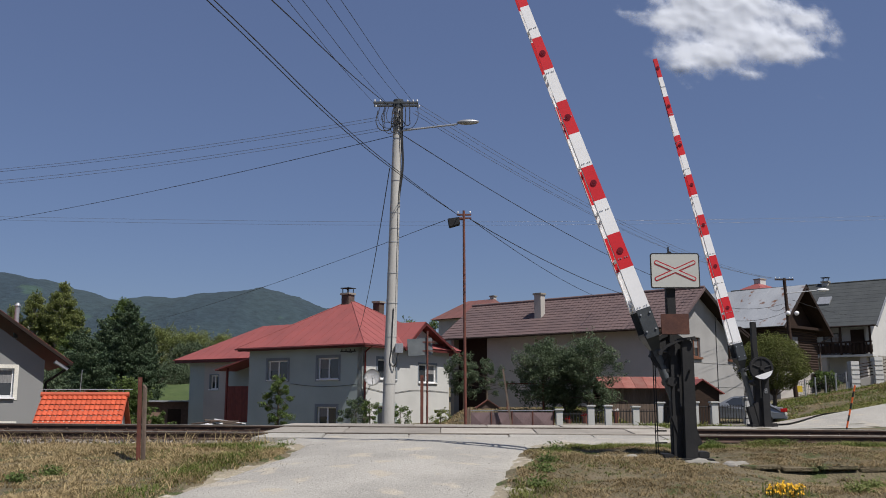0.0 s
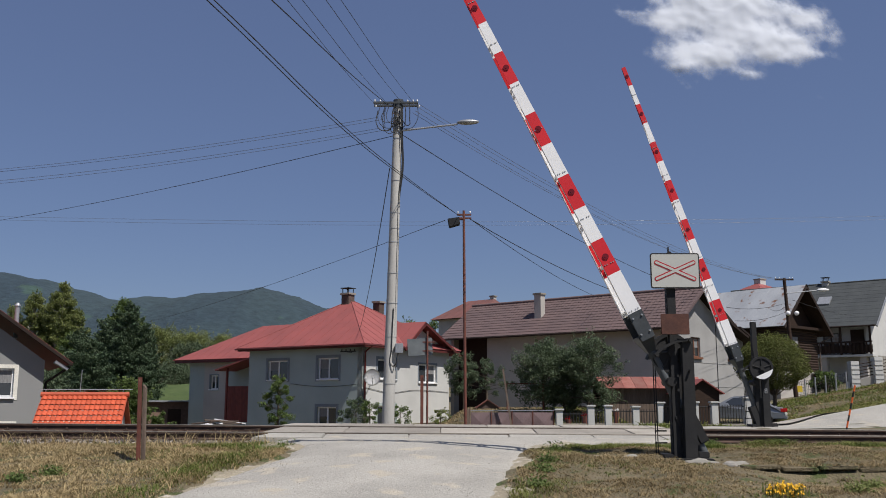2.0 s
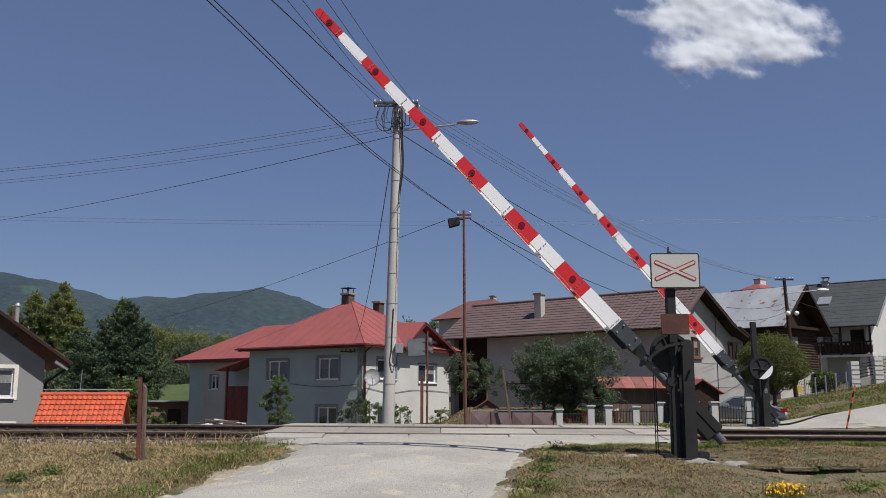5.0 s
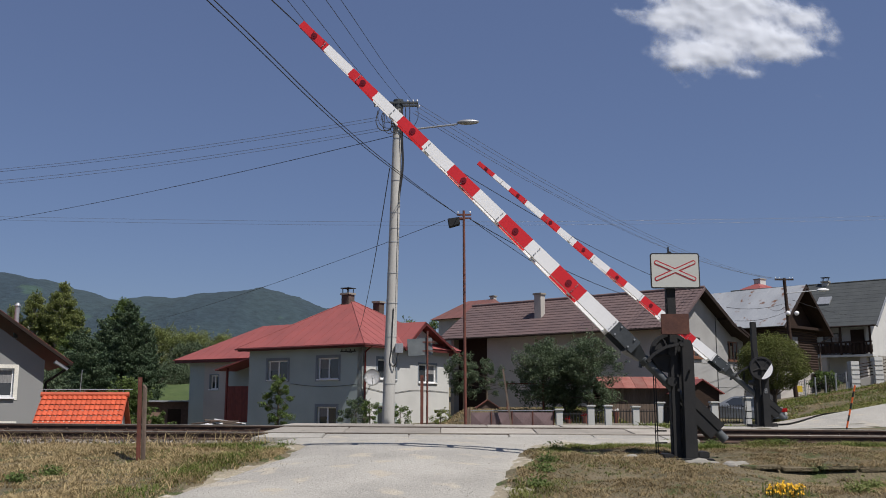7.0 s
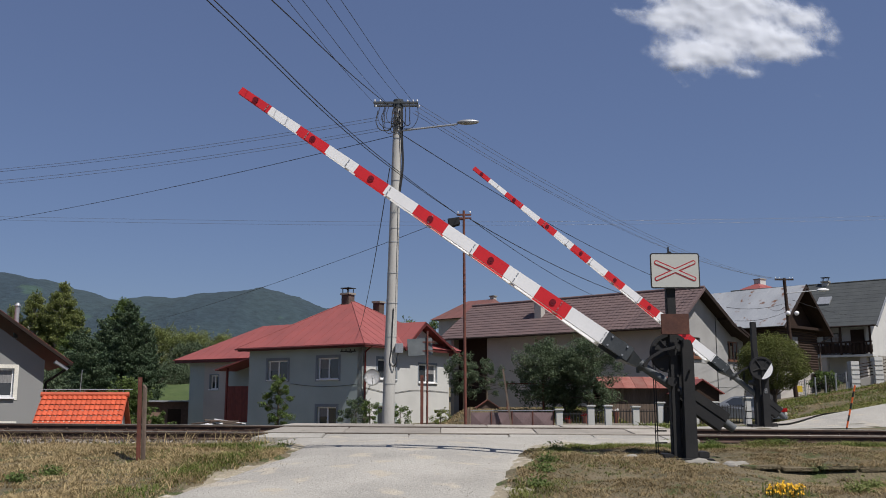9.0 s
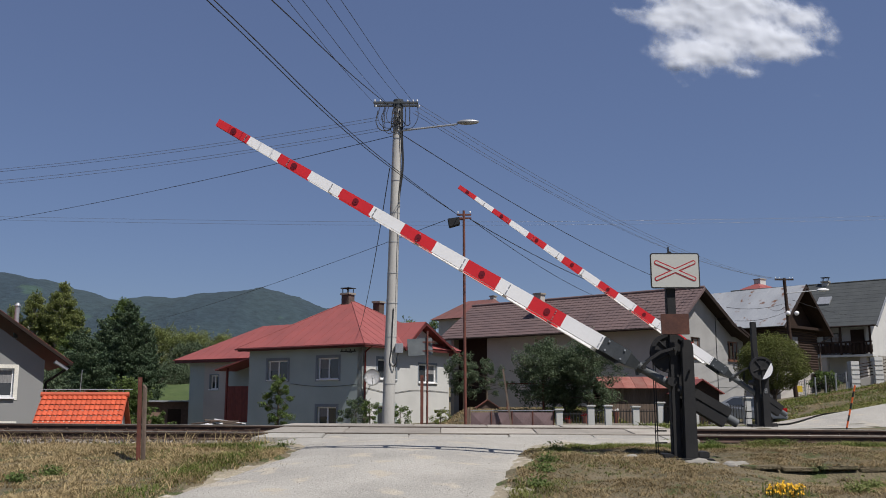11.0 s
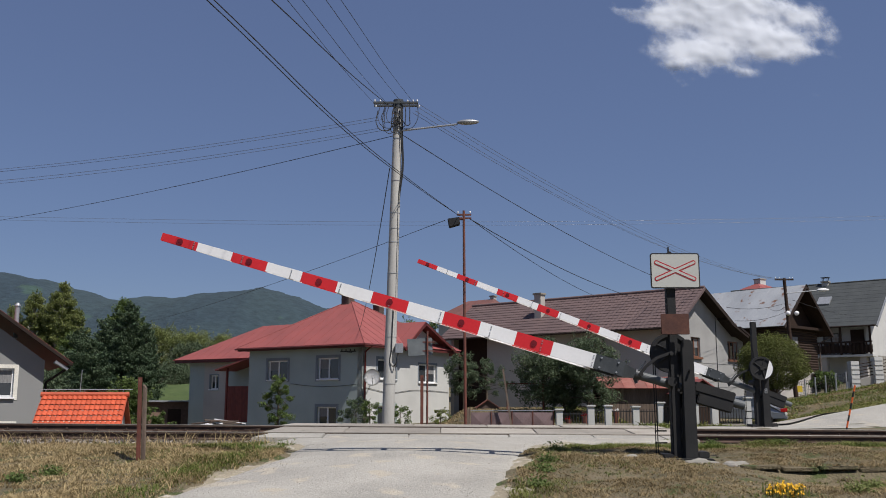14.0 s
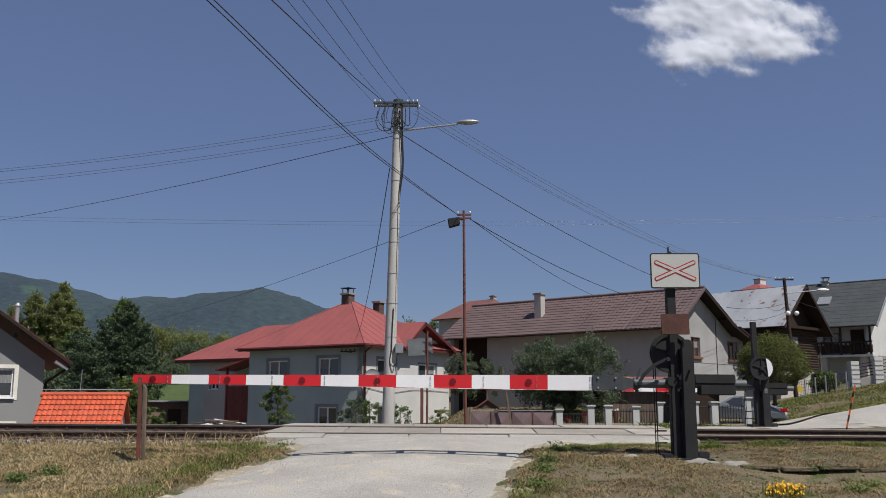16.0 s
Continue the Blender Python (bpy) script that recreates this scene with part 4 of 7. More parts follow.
slab(slope, [(0.2, 8.62, 3.42), (0.2, 11.75, 2.68), (2.0, 11.75, 2.68), (2.0, 8.62, 3.42)], 0.08)
part("porch_roof", slope, M["roof_red"], red, "small red lean-to porch roof")
for y in (8.75, 10.9):
    block("porch_post", (0.45, 0.57, y, y + 0.12, -1.6, 2.78), M["red_wood"], red)
for i in range(13):
    block("porch_board", (0.47, 0.50, 8.9 + i * 0.15, 9.035 + i * 0.15, -0.5, 1.66), M["red_wood"], red)
block("porch_floor", (0.3, 2.0, 8.65, 11.1, -0.9, -0.7), M["concrete"], red)
# wall cable, dish and bracket
tube([(-0.03, 5.2, 1.75), (-0.03, 3.5, 1.6), (-0.03, 1.6, 1.6), (-0.03, 0.2, 1.7)], 0.012, "wall_cable", M["cable"], red)
tube([(0.3, -0.03, 1.5), (2.5, -0.03, 1.25), (5.0, -0.03, 1.4), (8.7, -0.03, 1.3)], 0.012, "wall_cable", M["cable"], red)
bm = bmesh.new()
box(bm, -0.35, 0.0, 0.75, 0.8, 3.42, 3.46)
box(bm, -0.36, -0.31, 0.2, 1.3, 3.44, 3.5)
part("wire_bracket", bm, M["black_iron"], red)
for y in (0.3, 0.6, 0.9, 1.2):
    bm = bmesh.new()
    rod(bm, (-0.335, y, 3.5), (-0.335, y, 3.6), 0.03, seg=8)
    part("insulator", bm, M["black_iron"], red)

dish = thing("satellite_dish", "round white satellite dish on the house corner", "satellite dish", pose(*(-3.84, 49.6, 2.05), 0, 0, 8))
bm = bmesh.new()
rows_ = []
for i in range(6):
    r = 0.45 * i / 5
    rows_.append([bm.verts.new((r * math.cos(a * math.pi / 12), -0.02 - 0.11 * (1 - (r / 0.45) ** 2) * -1, r * math.sin(a * math.pi / 12))) for a in range(24)] if i else [bm.verts.new((0, 0.09, 0))])
for i in range(5):
    for a in range(24):
        b2 = (a + 1) % 24
        if i == 0:
            bm.faces.new((rows_[0][0], rows_[1][a], rows_[1][b2]))
        else:
            bm.faces.new((rows_[i][a], rows_[i + 1][a], rows_[i + 1][b2], rows_[i][b2]))
bmesh.ops.solidify(bm, geom=list(bm.faces), thickness=0.012)
part("reflector_bowl", bm, M["white_paint"], dish, smooth=True)
bm = bmesh.new()
rod(bm, (0, 0.05, -0.45), (0, -0.42, -0.12), 0.014, seg=8)
rod(bm, (0, -0.46, -0.10), (0, -0.36, -0.06), 0.035, seg=10)
part("feed_arm", bm, M["galv"], dish)
bm = bmesh.new()
rod(bm, (0, 0.1, -0.05), (0.05, 1.0, -0.2), 0.025, seg=8)
part("wall_bracket", bm, M["galv"], dish)

# long beige house with a brown tiled roof
brown = thing("house", "long beige rendered house with a dark brown tiled roof", "house", pose(13.0, 50.93, 0, 0, 0, 50))
holed_wall(brown, "long_wall", "x", 0, 0.4, 0, 13.2, -1.8, 4.9, [], M["plaster_beige"], "shaded beige rendered wall")
block("dark_bay", (0.5, 0.8, 13.2, 16.0, -1.8, 4.85), M["dark_wood"], brown, "dark boarded bay")
holed_wall(brown, "gable_wall", "y", 0, 0.4, 0, 9.8, -1.8, 4.5, [(2.1, 3.35, 3.3, 4.45), (7.35, 9.1, 3.3, 4.45)], M["shaded_render"], "grey raw rendered gable wall, shade in its tone")
bm = bmesh.new()
prism(bm, [(0.0, 4.5), (0.0, 4.9), (2.85, 7.1), (7.9, 4.9), (9.8, 4.5)], "y", 0.0, 0.4)
part("gable", bm, M["shaded_render"], brown)
block("back_wall", (9.4, 9.8, 0.4, 16.0, -1.8, 4.4), M["plaster_beige"], brown)
block("end_wall", (0.0, 9.4, 16.0, 16.3, -1.8, 4.9), M["plaster_beige"], brown)
window(brown, "y", 0, 2.1, 3.35, 3.3, 4.45, frame="brown_frame", sill=False)
window(brown, "y", 0, 7.35, 9.1, 3.3, 4.45, frame="brown_frame", mullions=(0.33, 0.66), sill=False)
for u0, u1, z0 in ((2.1, 3.35, 3.3), (7.35, 9.1, 3.3)):
    block("window_ledge", (u0 - 0.1, u1 + 0.1, -0.12, 0.1, z0 - 0.12, z0 - 0.004), M["brown_frame"], brown)
tiled_slope(brown, (-1.0, 16.6, 4.82), (-1.0, -0.65, 4.82), (2.85, 16.6, 7.32), 0.30, 0.35, M["roof_brown"], label="dark brown tiled slope")
tiled_slope(brown, (8.1, -0.65, 4.95), (8.1, 16.6, 4.95), (2.85, -0.65, 7.32), 0.30, 0.35, M["roof_brown"])
bm = bmesh.new()
rod(bm, (2.85, -0.65, 7.35), (2.85, 16.6, 7.35), 0.11, seg=10)
part("ridge", bm, M["roof_brown"], brown)
bm = bmesh.new()
slab(bm, [(-1.05, -0.72, 4.79), (-1.05, -0.62, 4.79), (2.85, -0.62, 7.35), (2.85, -0.72, 7.35)], 0.12)
part("barge_board", bm, M["roof_brown"], brown, "brown barge board")
bm = bmesh.new()
slab(bm, [(8.2, -0.72, 4.9), (8.2, -0.62, 4.9), (2.85, -0.62, 7.35), (2.85, -0.72, 7.35)], 0.24)
part("barge_board", bm, M["dark_eave"], brown)
bm = bmesh.new()
slab(bm, [(8.1, -1.1, 4.72), (8.1, 0.0, 4.86), (6.0, 0.0, 5.8), (6.0, -0.6, 5.75)], 0.12)
part("side_canopy", bm, M["dark_eave"], brown, "dark boarded eave canopy")
downpipe(brown, [(-1.08, 16.6, 4.76), (-1.08, -0.6, 4.76)], "dark_eave", "gutter")
chimney(brown, 1.0, 9.7, 5.5, 7.6, 0.5, "plaster_beige", pot=False)
tiled_slope(brown, (10.4, -0.9, 4.45), (10.4, 5.5, 4.45), (7.4, -0.9, 5.3), 0.30, 0.35, M["roof_brown"])
tube([(5.6, -0.03, 6.0), (5.62, -0.03, 3.0), (5.6, -0.03, 0.2)], 0.02, "wall_cable", M["cable"], brown)
for z in (3.0, 1.6):
    tube([(0.1, -0.02, z), (9.7, -0.02, z)], 0.008, "wall_joint", M["shaded_render"], brown)

# small far house between the two
far_house = thing("house", "far pale house with a rust-red hipped roof", "house", pose(3.5, 86, 0, 0, 0, 48))
block("wall", (0, 6, 0, 5.3, 2, 8.6), M["plaster_beige"], far_house)
seamed_slope(far_house, ((-0.6, 5.9, 8.6), (6.6, 5.9, 8.6), (3, 4.0, 10.6), (3, 4.0, 10.6)), 0.8, M["roof_far"])
seamed_slope(far_house, ((-0.6, -0.6, 8.6), (6.6, -0.6, 8.6), (3, 0.6, 10.6), (3, 0.6, 10.6)), 0.8, M["roof_far"])
seamed_slope(far_house, ((-0.6, -0.6, 8.6), (-0.6, 5.9, 8.6), (3, 4.0, 10.6), (3, 0.6, 10.6)), 0.8, M["roof_far"])
seamed_slope(far_house, ((6.6, -0.6, 8.6), (6.6, 5.9, 8.6), (3, 4.0, 10.6), (3, 0.6, 10.6)), 0.8, M["roof_far"])
chimney(far_house, 3.2, 0.9, 10.2, 10.95, 0.45, "plaster_beige", pot=False)

# log house with a zinc roof
log = thing("house", "dark log house with a weathered rust-spotted zinc roof", "house", pose(24.67, 66.53, 0, 0, 0, 42))
block("stone_base", (0.3, 6.6, 0.3, 10, 0.4, 2.9), M["plaster_beige"], log)
for i in range(17):
    bm = bmesh.new()
    rod(bm, (0.3, 0.42, 2.98 + i * 0.2), (6.6, 0.42, 2.98 + i * 0.2), 0.115, seg=8)
    part("log", bm, M["dark_wood"], log)
    bm = bmesh.new()
    rod(bm, (0.42, 0.5, 2.98 + i * 0.2), (0.42, 10, 2.98 + i * 0.2), 0.115, seg=8)
    part("log", bm, M["dark_wood"], log)
bm = bmesh.new()
prism(bm, [(0.3, 6.2), (3.3, 9.1), (6.6, 6.35)], "y", 0.5, 0.62)
part("gable_panel", bm, M["dark_wood"], log)
window(log, "y", 0.2, 1.3, 3.4, 4.3, 5.6, frame="dark_wood", mullions=(0.5,), sill=False, curtain=True, deep=0.02)
block("balcony_shelf", (0.3, 6.6, -0.3, 0.4, 6.1, 6.3), M["dark_wood"], log)
seamed_slope(log, ((-0.5, -0.7, 6.15), (-0.5, 13.0, 6.15), (3.3, 13.0, 9.45), (3.3, -0.7, 9.45)), 0.95, M["roof_metal"], label="rust-spotted zinc sheet slope")
seamed_slope(log, ((7.2, -0.7, 5.8), (7.2, 13.0, 5.8), (3.3, 13.0, 9.45), (3.3, -0.7, 9.45)), 0.95, M["roof_metal"])
bm = bmesh.new()
slab(bm, [(7.25, -0.75, 5.76), (7.25, -0.68, 5.76), (3.3, -0.68, 9.48), (3.3, -0.75, 9.48)], 0.22)
part("barge_board", bm, M["dark_eave"], log)
bm = bmesh.new()
slab(bm, [(-0.55, -0.75, 6.1), (-0.55, -0.68, 6.1), (3.3, -0.68, 9.48), (3.3, -0.75, 9.48)], 0.22)
part("barge_board", bm, M["dark_eave"], log)
for q in ([(7.1, -0.66, 5.72), (7.1, 0.6, 5.72), (3.32, 0.6, 9.28), (3.32, -0.66, 9.28)], [(-0.4, -0.66, 6.06), (-0.4, 0.6, 6.06), (3.28, 0.6, 9.28), (3.28, -0.66, 9.28)]):
    bm = bmesh.new()
    slab(bm, q, 0.03)
    part("soffit", bm, M["dark_wood"], log, "dark boarded soffit")
block("porch", (5.3, 6.7, -0.7, 0.2, 1.6, 2.75), M["dark_wood"], log, "dark boarded porch below the gable")
block("porch_roof", (5.1, 6.9, -0.9, 0.25, 2.75, 2.83), M["galv"], log, "pale sheet porch roof")
downpipe(log, [(7.2, -0.6, 5.7), (6.7, 0.2, 5.2), (6.7, 0.2, 2.5)], "old_wood")

# dark-roofed house with a balcony
bal = thing("house", "white house with a dark grey roof and brown wooden balcony", "house", pose(36.5, 77.28, -0.108, 0, 0, 50) @ Matrix.Scale(1.12, 4))
holed_wall(bal, "front_wall", "x", 0.8, 0.35, 0.35, 12, 0.5, 6.6, [(2.6, 3.8, 4.9, 6.0)], M["plaster_white"], "white plaster wall behind the balcony")
window(bal, "x", 0.8, 2.6, 3.8, 4.9, 6.0, frame="dark_wood", sill=False)
block("side_wall", (0.0, 9.0, 0.0, 0.35, 4.2, 6.6), M["plaster_white"], bal, "sunlit white wall")
block("stone_base", (0.0, 9.0, -0.03, 0.35, 0.5, 4.2), M["stone"], bal, "stone-clad lower wall")
bm = bmesh.new()
prism(bm, [(0.0, 6.6), (4.5, 10.1), (9.0, 6.6)], "y", 0.0, 0.35)
part("gable", bm, M["plaster_white"], bal)
block("back_wall", (8.65, 9.0, 0.35, 12, 0.5, 6.6), M["plaster_white"], bal)
block("balcony_floor", (-0.65, 0.8, -0.2, 9.0, 4.05, 4.22), M["plaster_white"], bal, "pale balcony slab")
for i in range(30):
    block("baluster", (-0.62, -0.56, -0.15 + i * 0.3, -0.02 + i * 0.3, 4.3, 5.12), M["dark_wood"], bal)
block("balcony_rail", (-0.66, -0.52, -0.2, 9.0, 5.12, 5.24), M["dark_wood"], bal)
block("balcony_board", (-0.55, -0.52, -0.2, 9.0, 4.35, 4.95), M["dark_wood"], bal)
for y in (-0.15, 2.0, 4.2, 6.4):
    block("balcony_post", (-0.66, -0.52, y, y + 0.14, 4.22, 6.5), M["dark_wood"], bal)
block("balcony_door", (0.76, 0.8, 0.7, 1.7, 4.23, 6.2), M["dark_wood"], bal, "dark balcony door")
for y in (0.3, 3.2, 6.2):
    block("arcade_pier", (-0.5, 0.1, y, y + 0.5, 0.5, 4.05), M["plaster_beige"], bal)
for x0, z0 in ((-1.0, 6.4), (10.0, 6.4)):
    for k in range(12):
        f0, f1 = k / 12, (k + 1) / 12
        bm = bmesh.new()
        xa, xb = x0 + (4.5 - x0) * f0, x0 + (4.5 - x0) * (f1 + 0.012)
        za, zb = z0 + (10.4 - z0) * f0, z0 + (10.4 - z0) * (f1 + 0.012)
        slab(bm, [(xa, -0.7, za + 0.012), (xa, 12.6, za + 0.012), (xb, 12.6, zb), (xb, -0.7, zb)], 0.08)
        part("shingle_course", bm, M["roof_dark"], bal)
bm = bmesh.new()
slab(bm, [(-1.05, -0.76, 6.36), (-1.05, -0.68, 6.36), (4.5, -0.68, 10.4), (4.5, -0.76, 10.4)], 0.18)
part("barge_board", bm, M["galv"], bal)
bm = bmesh.new()
slab(bm, [(10.05, -0.76, 6.36), (10.05, -0.68, 6.36), (4.5, -0.68, 10.4), (4.5, -0.76, 10.4)], 0.18)
part("barge_board", bm, M["galv"], bal)
bm = bmesh.new()
slab(bm, [(1.6, 3.4, 8.45), (1.6, 4.4, 8.45), (2.5, 4.4, 9.1), (2.5, 3.4, 9.1)], 0.18)
part("skylight", bm, M["galv"], bal, "pale roof window")
chimney(bal, 4.4, 4.4, 10.0, 10.6, 0.5, "plaster_beige", pot=True)
downpipe(bal, [(-1.08, 12.6, 6.34), (-1.08, -0.7, 6.34)], "dark_eave", "gutter")

far_roof = thing("house", "far house with a red hipped roof and chimney", "house", pose(35.8, 102, 0, 0, 0, 30))
block("wall", (-4, 4, -4, 4, 4, 11.6), M["plaster_beige"], far_roof)
for p, q in (((-4.5, -4.5, 11.6), (4.5, -4.5, 11.6)), ((-4.5, -4.5, 11.6), (-4.5, 4.5, 11.6)), ((4.5, -4.5, 11.6), (4.5, 4.5, 11.6)), ((-4.5, 4.5, 11.6), (4.5, 4.5, 11.6))):
    seamed_slope(far_roof, (p, q, (0, 0, 13.9), (0, 0, 13.9)), 1.2, M["roof_red"])
chimney(far_roof, 0.3, 0, 13.0, 14.35, 0.9, "plaster_white", pot=False)

# grey house by the track with a steep gable
grey = thing("house", "smooth grey plastered house with cream-trimmed white windows", "house", pose(-14.87, 34, 0, 0, 0, 28))
holed_wall(grey, "gable_wall", "y", 0, 0.4, -9.0, 0.0, -1.8, 2.3, [(-1.95, -1.0, 0.95, 2.0), (-1.95, -0.95, -1.2, -0.05)], M["plaster_dark"], "grey gable wall")
bm = bmesh.new()
prism(bm, [(-9.0, 2.3), (0.0, 2.3), (-4.5, 5.6)], "y", 0.0, 0.4)
part("gable", bm, M["plaster_dark"], grey)
block("side_wall", (-0.4, 0.0, 0.4, 9, -1.8, 2.3), M["plaster_dark"], grey)
block("side_wall", (-9.0, -8.6, 0.4, 9, -1.8, 2.3), M["plaster_dark"], grey)
window(grey, "y", 0, -1.95, -1.0, 0.95, 2.0, trim="cream_trim", trim_w=0.14, mullions=(), deep=0.1)
window(grey, "y", 0, -1.95, -0.95, -1.2, -0.05, trim="cream_trim", trim_w=0.14, mullions=(), sill=False, deep=0.1)
for s in (0, 1):
    x0, x1 = ((0.93, -4.5) if s == 0 else (-9.93, -4.5))
    seamed_slope(grey, ((x0, -0.6, 2.22), (x0, 9.5, 2.22), (x1, 9.5, 6.15), (x1, -0.6, 6.15)), 0.6, M["roof_red"], label="red brown sheet slope")
    bm = bmesh.new()
    slab(bm, [(x0, -0.65, 2.2), (x0, -0.55, 2.2), (x1, -0.55, 6.13), (x1, -0.65, 6.13)], 0.11)
    part("barge_board", bm, M["dark_eave"], grey, "dark brown barge board")
    bm = bmesh.new()
    slab(bm, [(x0, -0.55, 2.14), (x0, 0.0, 2.14), (x1, 0.0, 6.07), (x1, -0.55, 6.07)], 0.03)
    part("soffit", bm, M["dark_eave"], grey, "dark boarded soffit")
bm = bmesh.new()
slab(bm, [(0.8, -0.55, 2.02), (0.8, 0, 2.02), (0.35, 0, 2.3), (0.35, -0.55, 2.3)], 0.1)
part("eave_return", bm, M["galv"], grey)
bm = bmesh.new()
rod(bm, (-0.9, 3.4, 3.3), (-0.9, 3.4, 4.55), 0.09, seg=14)
rod(bm, (-0.9, 3.4, 4.55), (-0.9, 3.4, 4.62), 0.05, seg=10)
rod(bm, (-0.9, 3.4, 4.62), (-0.9, 3.4, 4.74), 0.13, 0.05, seg=14)
part("flue", bm, M["galv"], grey, "thin galvanised flue pipe with a cowl", smooth=False)
downpipe(grey, [(0.85, -0.3, 2.08), (0.1, 0.2, 1.5), (0.1, 0.2, -1.5)], "dark_eave")

# small shed roof of orange tiles
shed = thing("garden_shed", "low white shed with a bright orange tiled roof", "shed", pose(-10.2, 29.0, 0, 0, 0, 13))
bm = bmesh.new()
prism(bm, [(0.1, -1.6), (2.9, -1.6), (2.9, 0.1), (1.5, 1.0), (0.1, 0.1)], "x", -2.45, -0.12)
part("wall", bm, M["plaster_white"], shed)
tl = bmesh.new()
prof = [(-0.078, 0.0), (-0.047, 0.024), (-0.014, 0.031), (0.02, 0.02), (0.047, 0.006), (0.078, 0.003)]
lo = [tl.verts.new((u, 0.0, h + 0.022)) for u, h in prof]
hi = [tl.verts.new((u, 0.275, h)) for u, h in prof]
lo2 = [tl.verts.new((u, 0.0, h)) for u, h in prof]
for i in range(len(prof) - 1):
    tl.faces.new((lo[i], lo[i + 1], hi[i + 1], hi[i]))
    tl.faces.new((lo2[i], lo2[i + 1], lo[i + 1], lo[i]))
tile_me = bpy.data.meshes.new("tile")
tl.to_mesh(tile_me)
tl.free()
tile_me.materials.append(M["roof_orange"])
tilt = math.degrees(math.atan2(1.15, 1.75))
for side in (0, 1):
    bm = bmesh.new()
    pts = [(-2.6, -0.2, -0.12), (0.05, -0.2, -0.12), (0.05, 1.5, 1.0), (-2.6, 1.5, 1.0)] if side == 0 else [(-2.6, 3.2, -0.12), (0.05, 3.2, -0.12), (0.05, 1.5, 1.0), (-2.6, 1.5, 1.0)]
    slab(bm, pts, 0.06)
    roof = part("roof_slope", bm, M["roof_orange"], shed, "bright orange tiled slope")
    for j in range(7):
        for i in range(17):
            m = pose(-2.50 + i * 0.1525, -0.24 + j * 0.25, -0.13 + j * 0.165, 33.4, 0, 0)
            if side:
                m = Matrix.Translation((-2.56, 3.0, 0)) @ pose(0, 0, 0, 0, 0, 180) @ m
            piece("tile", tile_me, roof, m)
bm = bmesh.new()
rod(bm, (-2.64, 1.5, 1.03), (0.1, 1.5, 1.03), 0.09, seg=10)
part("ridge", bm, M["roof_orange"], shed, "orange ridge tiles")
tube([(-2.7, 1.5, 1.2), (-1.5, 1.5, 1.19), (0.2, 1.5, 1.2)], 0.012, "lightning_wire", M["galv"], shed)
bm = bmesh.new()
for x in (-2.5, -1.3, -0.1):
    rod(bm, (x, 1.5, 1.05), (x, 1.5, 1.2), 0.01, seg=6)
rod(bm, (-1.45, 1.5, 1.1), (-1.42, 1.5, 1.85), 0.012, seg=6)
part("wire_stand", bm, M["galv"], shed)

# wooden shed with a rusty roof behind the fence
hut = thing("wooden_shed", "dark board shed with a rusty red sheet roof", "shed", pose(7.8, 44, 0, 0, 0, 6))
for i in range(34):
    block("board", (i * 0.135, i * 0.135 + 0.128, 0, 0.03, -0.6, 1.42 + 0.02 * math.sin(i * 7)), M["old_wood"], hut)
block("side", (4.56, 4.6, 0, 2.2, -0.6, 1.5), M["dark_wood"], hut)
block("back", (0, 4.6, 2.2, 2.24, -0.6, 1.5), M["dark_wood"], hut)
for i in range(9):
    bm = bmesh.new()
    a, b = -0.3 + i * 0.58, -0.3 + (i + 1) * 0.58 - 0.012
    slab(bm, [(a, -0.35, 1.40), (b, -0.35, 1.40), (b - 0.1 + 0.3, 1.2, 1.98), (a + 0.2, 1.2, 1.98)], 0.02)
    part("roof_sheet", bm, M["roof_rust"], hut)
for i in range(9):
    bm = bmesh.new()
    a, b = -0.3 + i * 0.58, -0.3 + (i + 1) * 0.58 - 0.012
    slab(bm, [(a, 2.7, 1.40), (b, 2.7, 1.40), (b + 0.2, 1.2, 1.98), (a + 0.2, 1.2, 1.98)], 0.02)
    part("roof_sheet", bm, M["roof_rust"], hut)
lean = thing("garden_hut", "little dark garden hut with a red pitched roof", "shed", pose(11.2, 42.5, 0, 0, 0, 8))
bm = bmesh.new()
prism(bm, [(0, -0.5), (1.7, -0.5), (1.7, 1.25), (0.85, 1.75), (0, 1.25)], "y", 0, 1.6)
part("wall", bm, M["dark_wood"], lean)
for a, b in (((-0.2, 1.14), (0.85, 1.82)), ((1.9, 1.14), (0.85, 1.82))):
    bm = bmesh.new()
    slab(bm, [(a[0], -0.2, a[1]), (a[0], 1.8, a[1]), (b[0], 1.8, b[1]), (b[0], -0.2, b[1])], 0.05)
    part("roof_slope", bm, M["roof_red"], lean)

# low brick outbuilding left of the red house
out = thing("outbuilding", "low brown brick outbuilding with a grassy flat roof edge", "shed", pose(-19.9, 62, 0, 0, 0, 30))
block("wall", (0, 3.1, 0, 4, -1.8, 0.68), M["brown_brick"], out)
block("roof", (-0.3, 3.4, -0.4, 4.3, 0.68, 0.78), M["galv"], out)
block("doorway", (1.3, 2.2, -0.02, 0.05, -1.8, 0.2), M["dark_wood"], out)
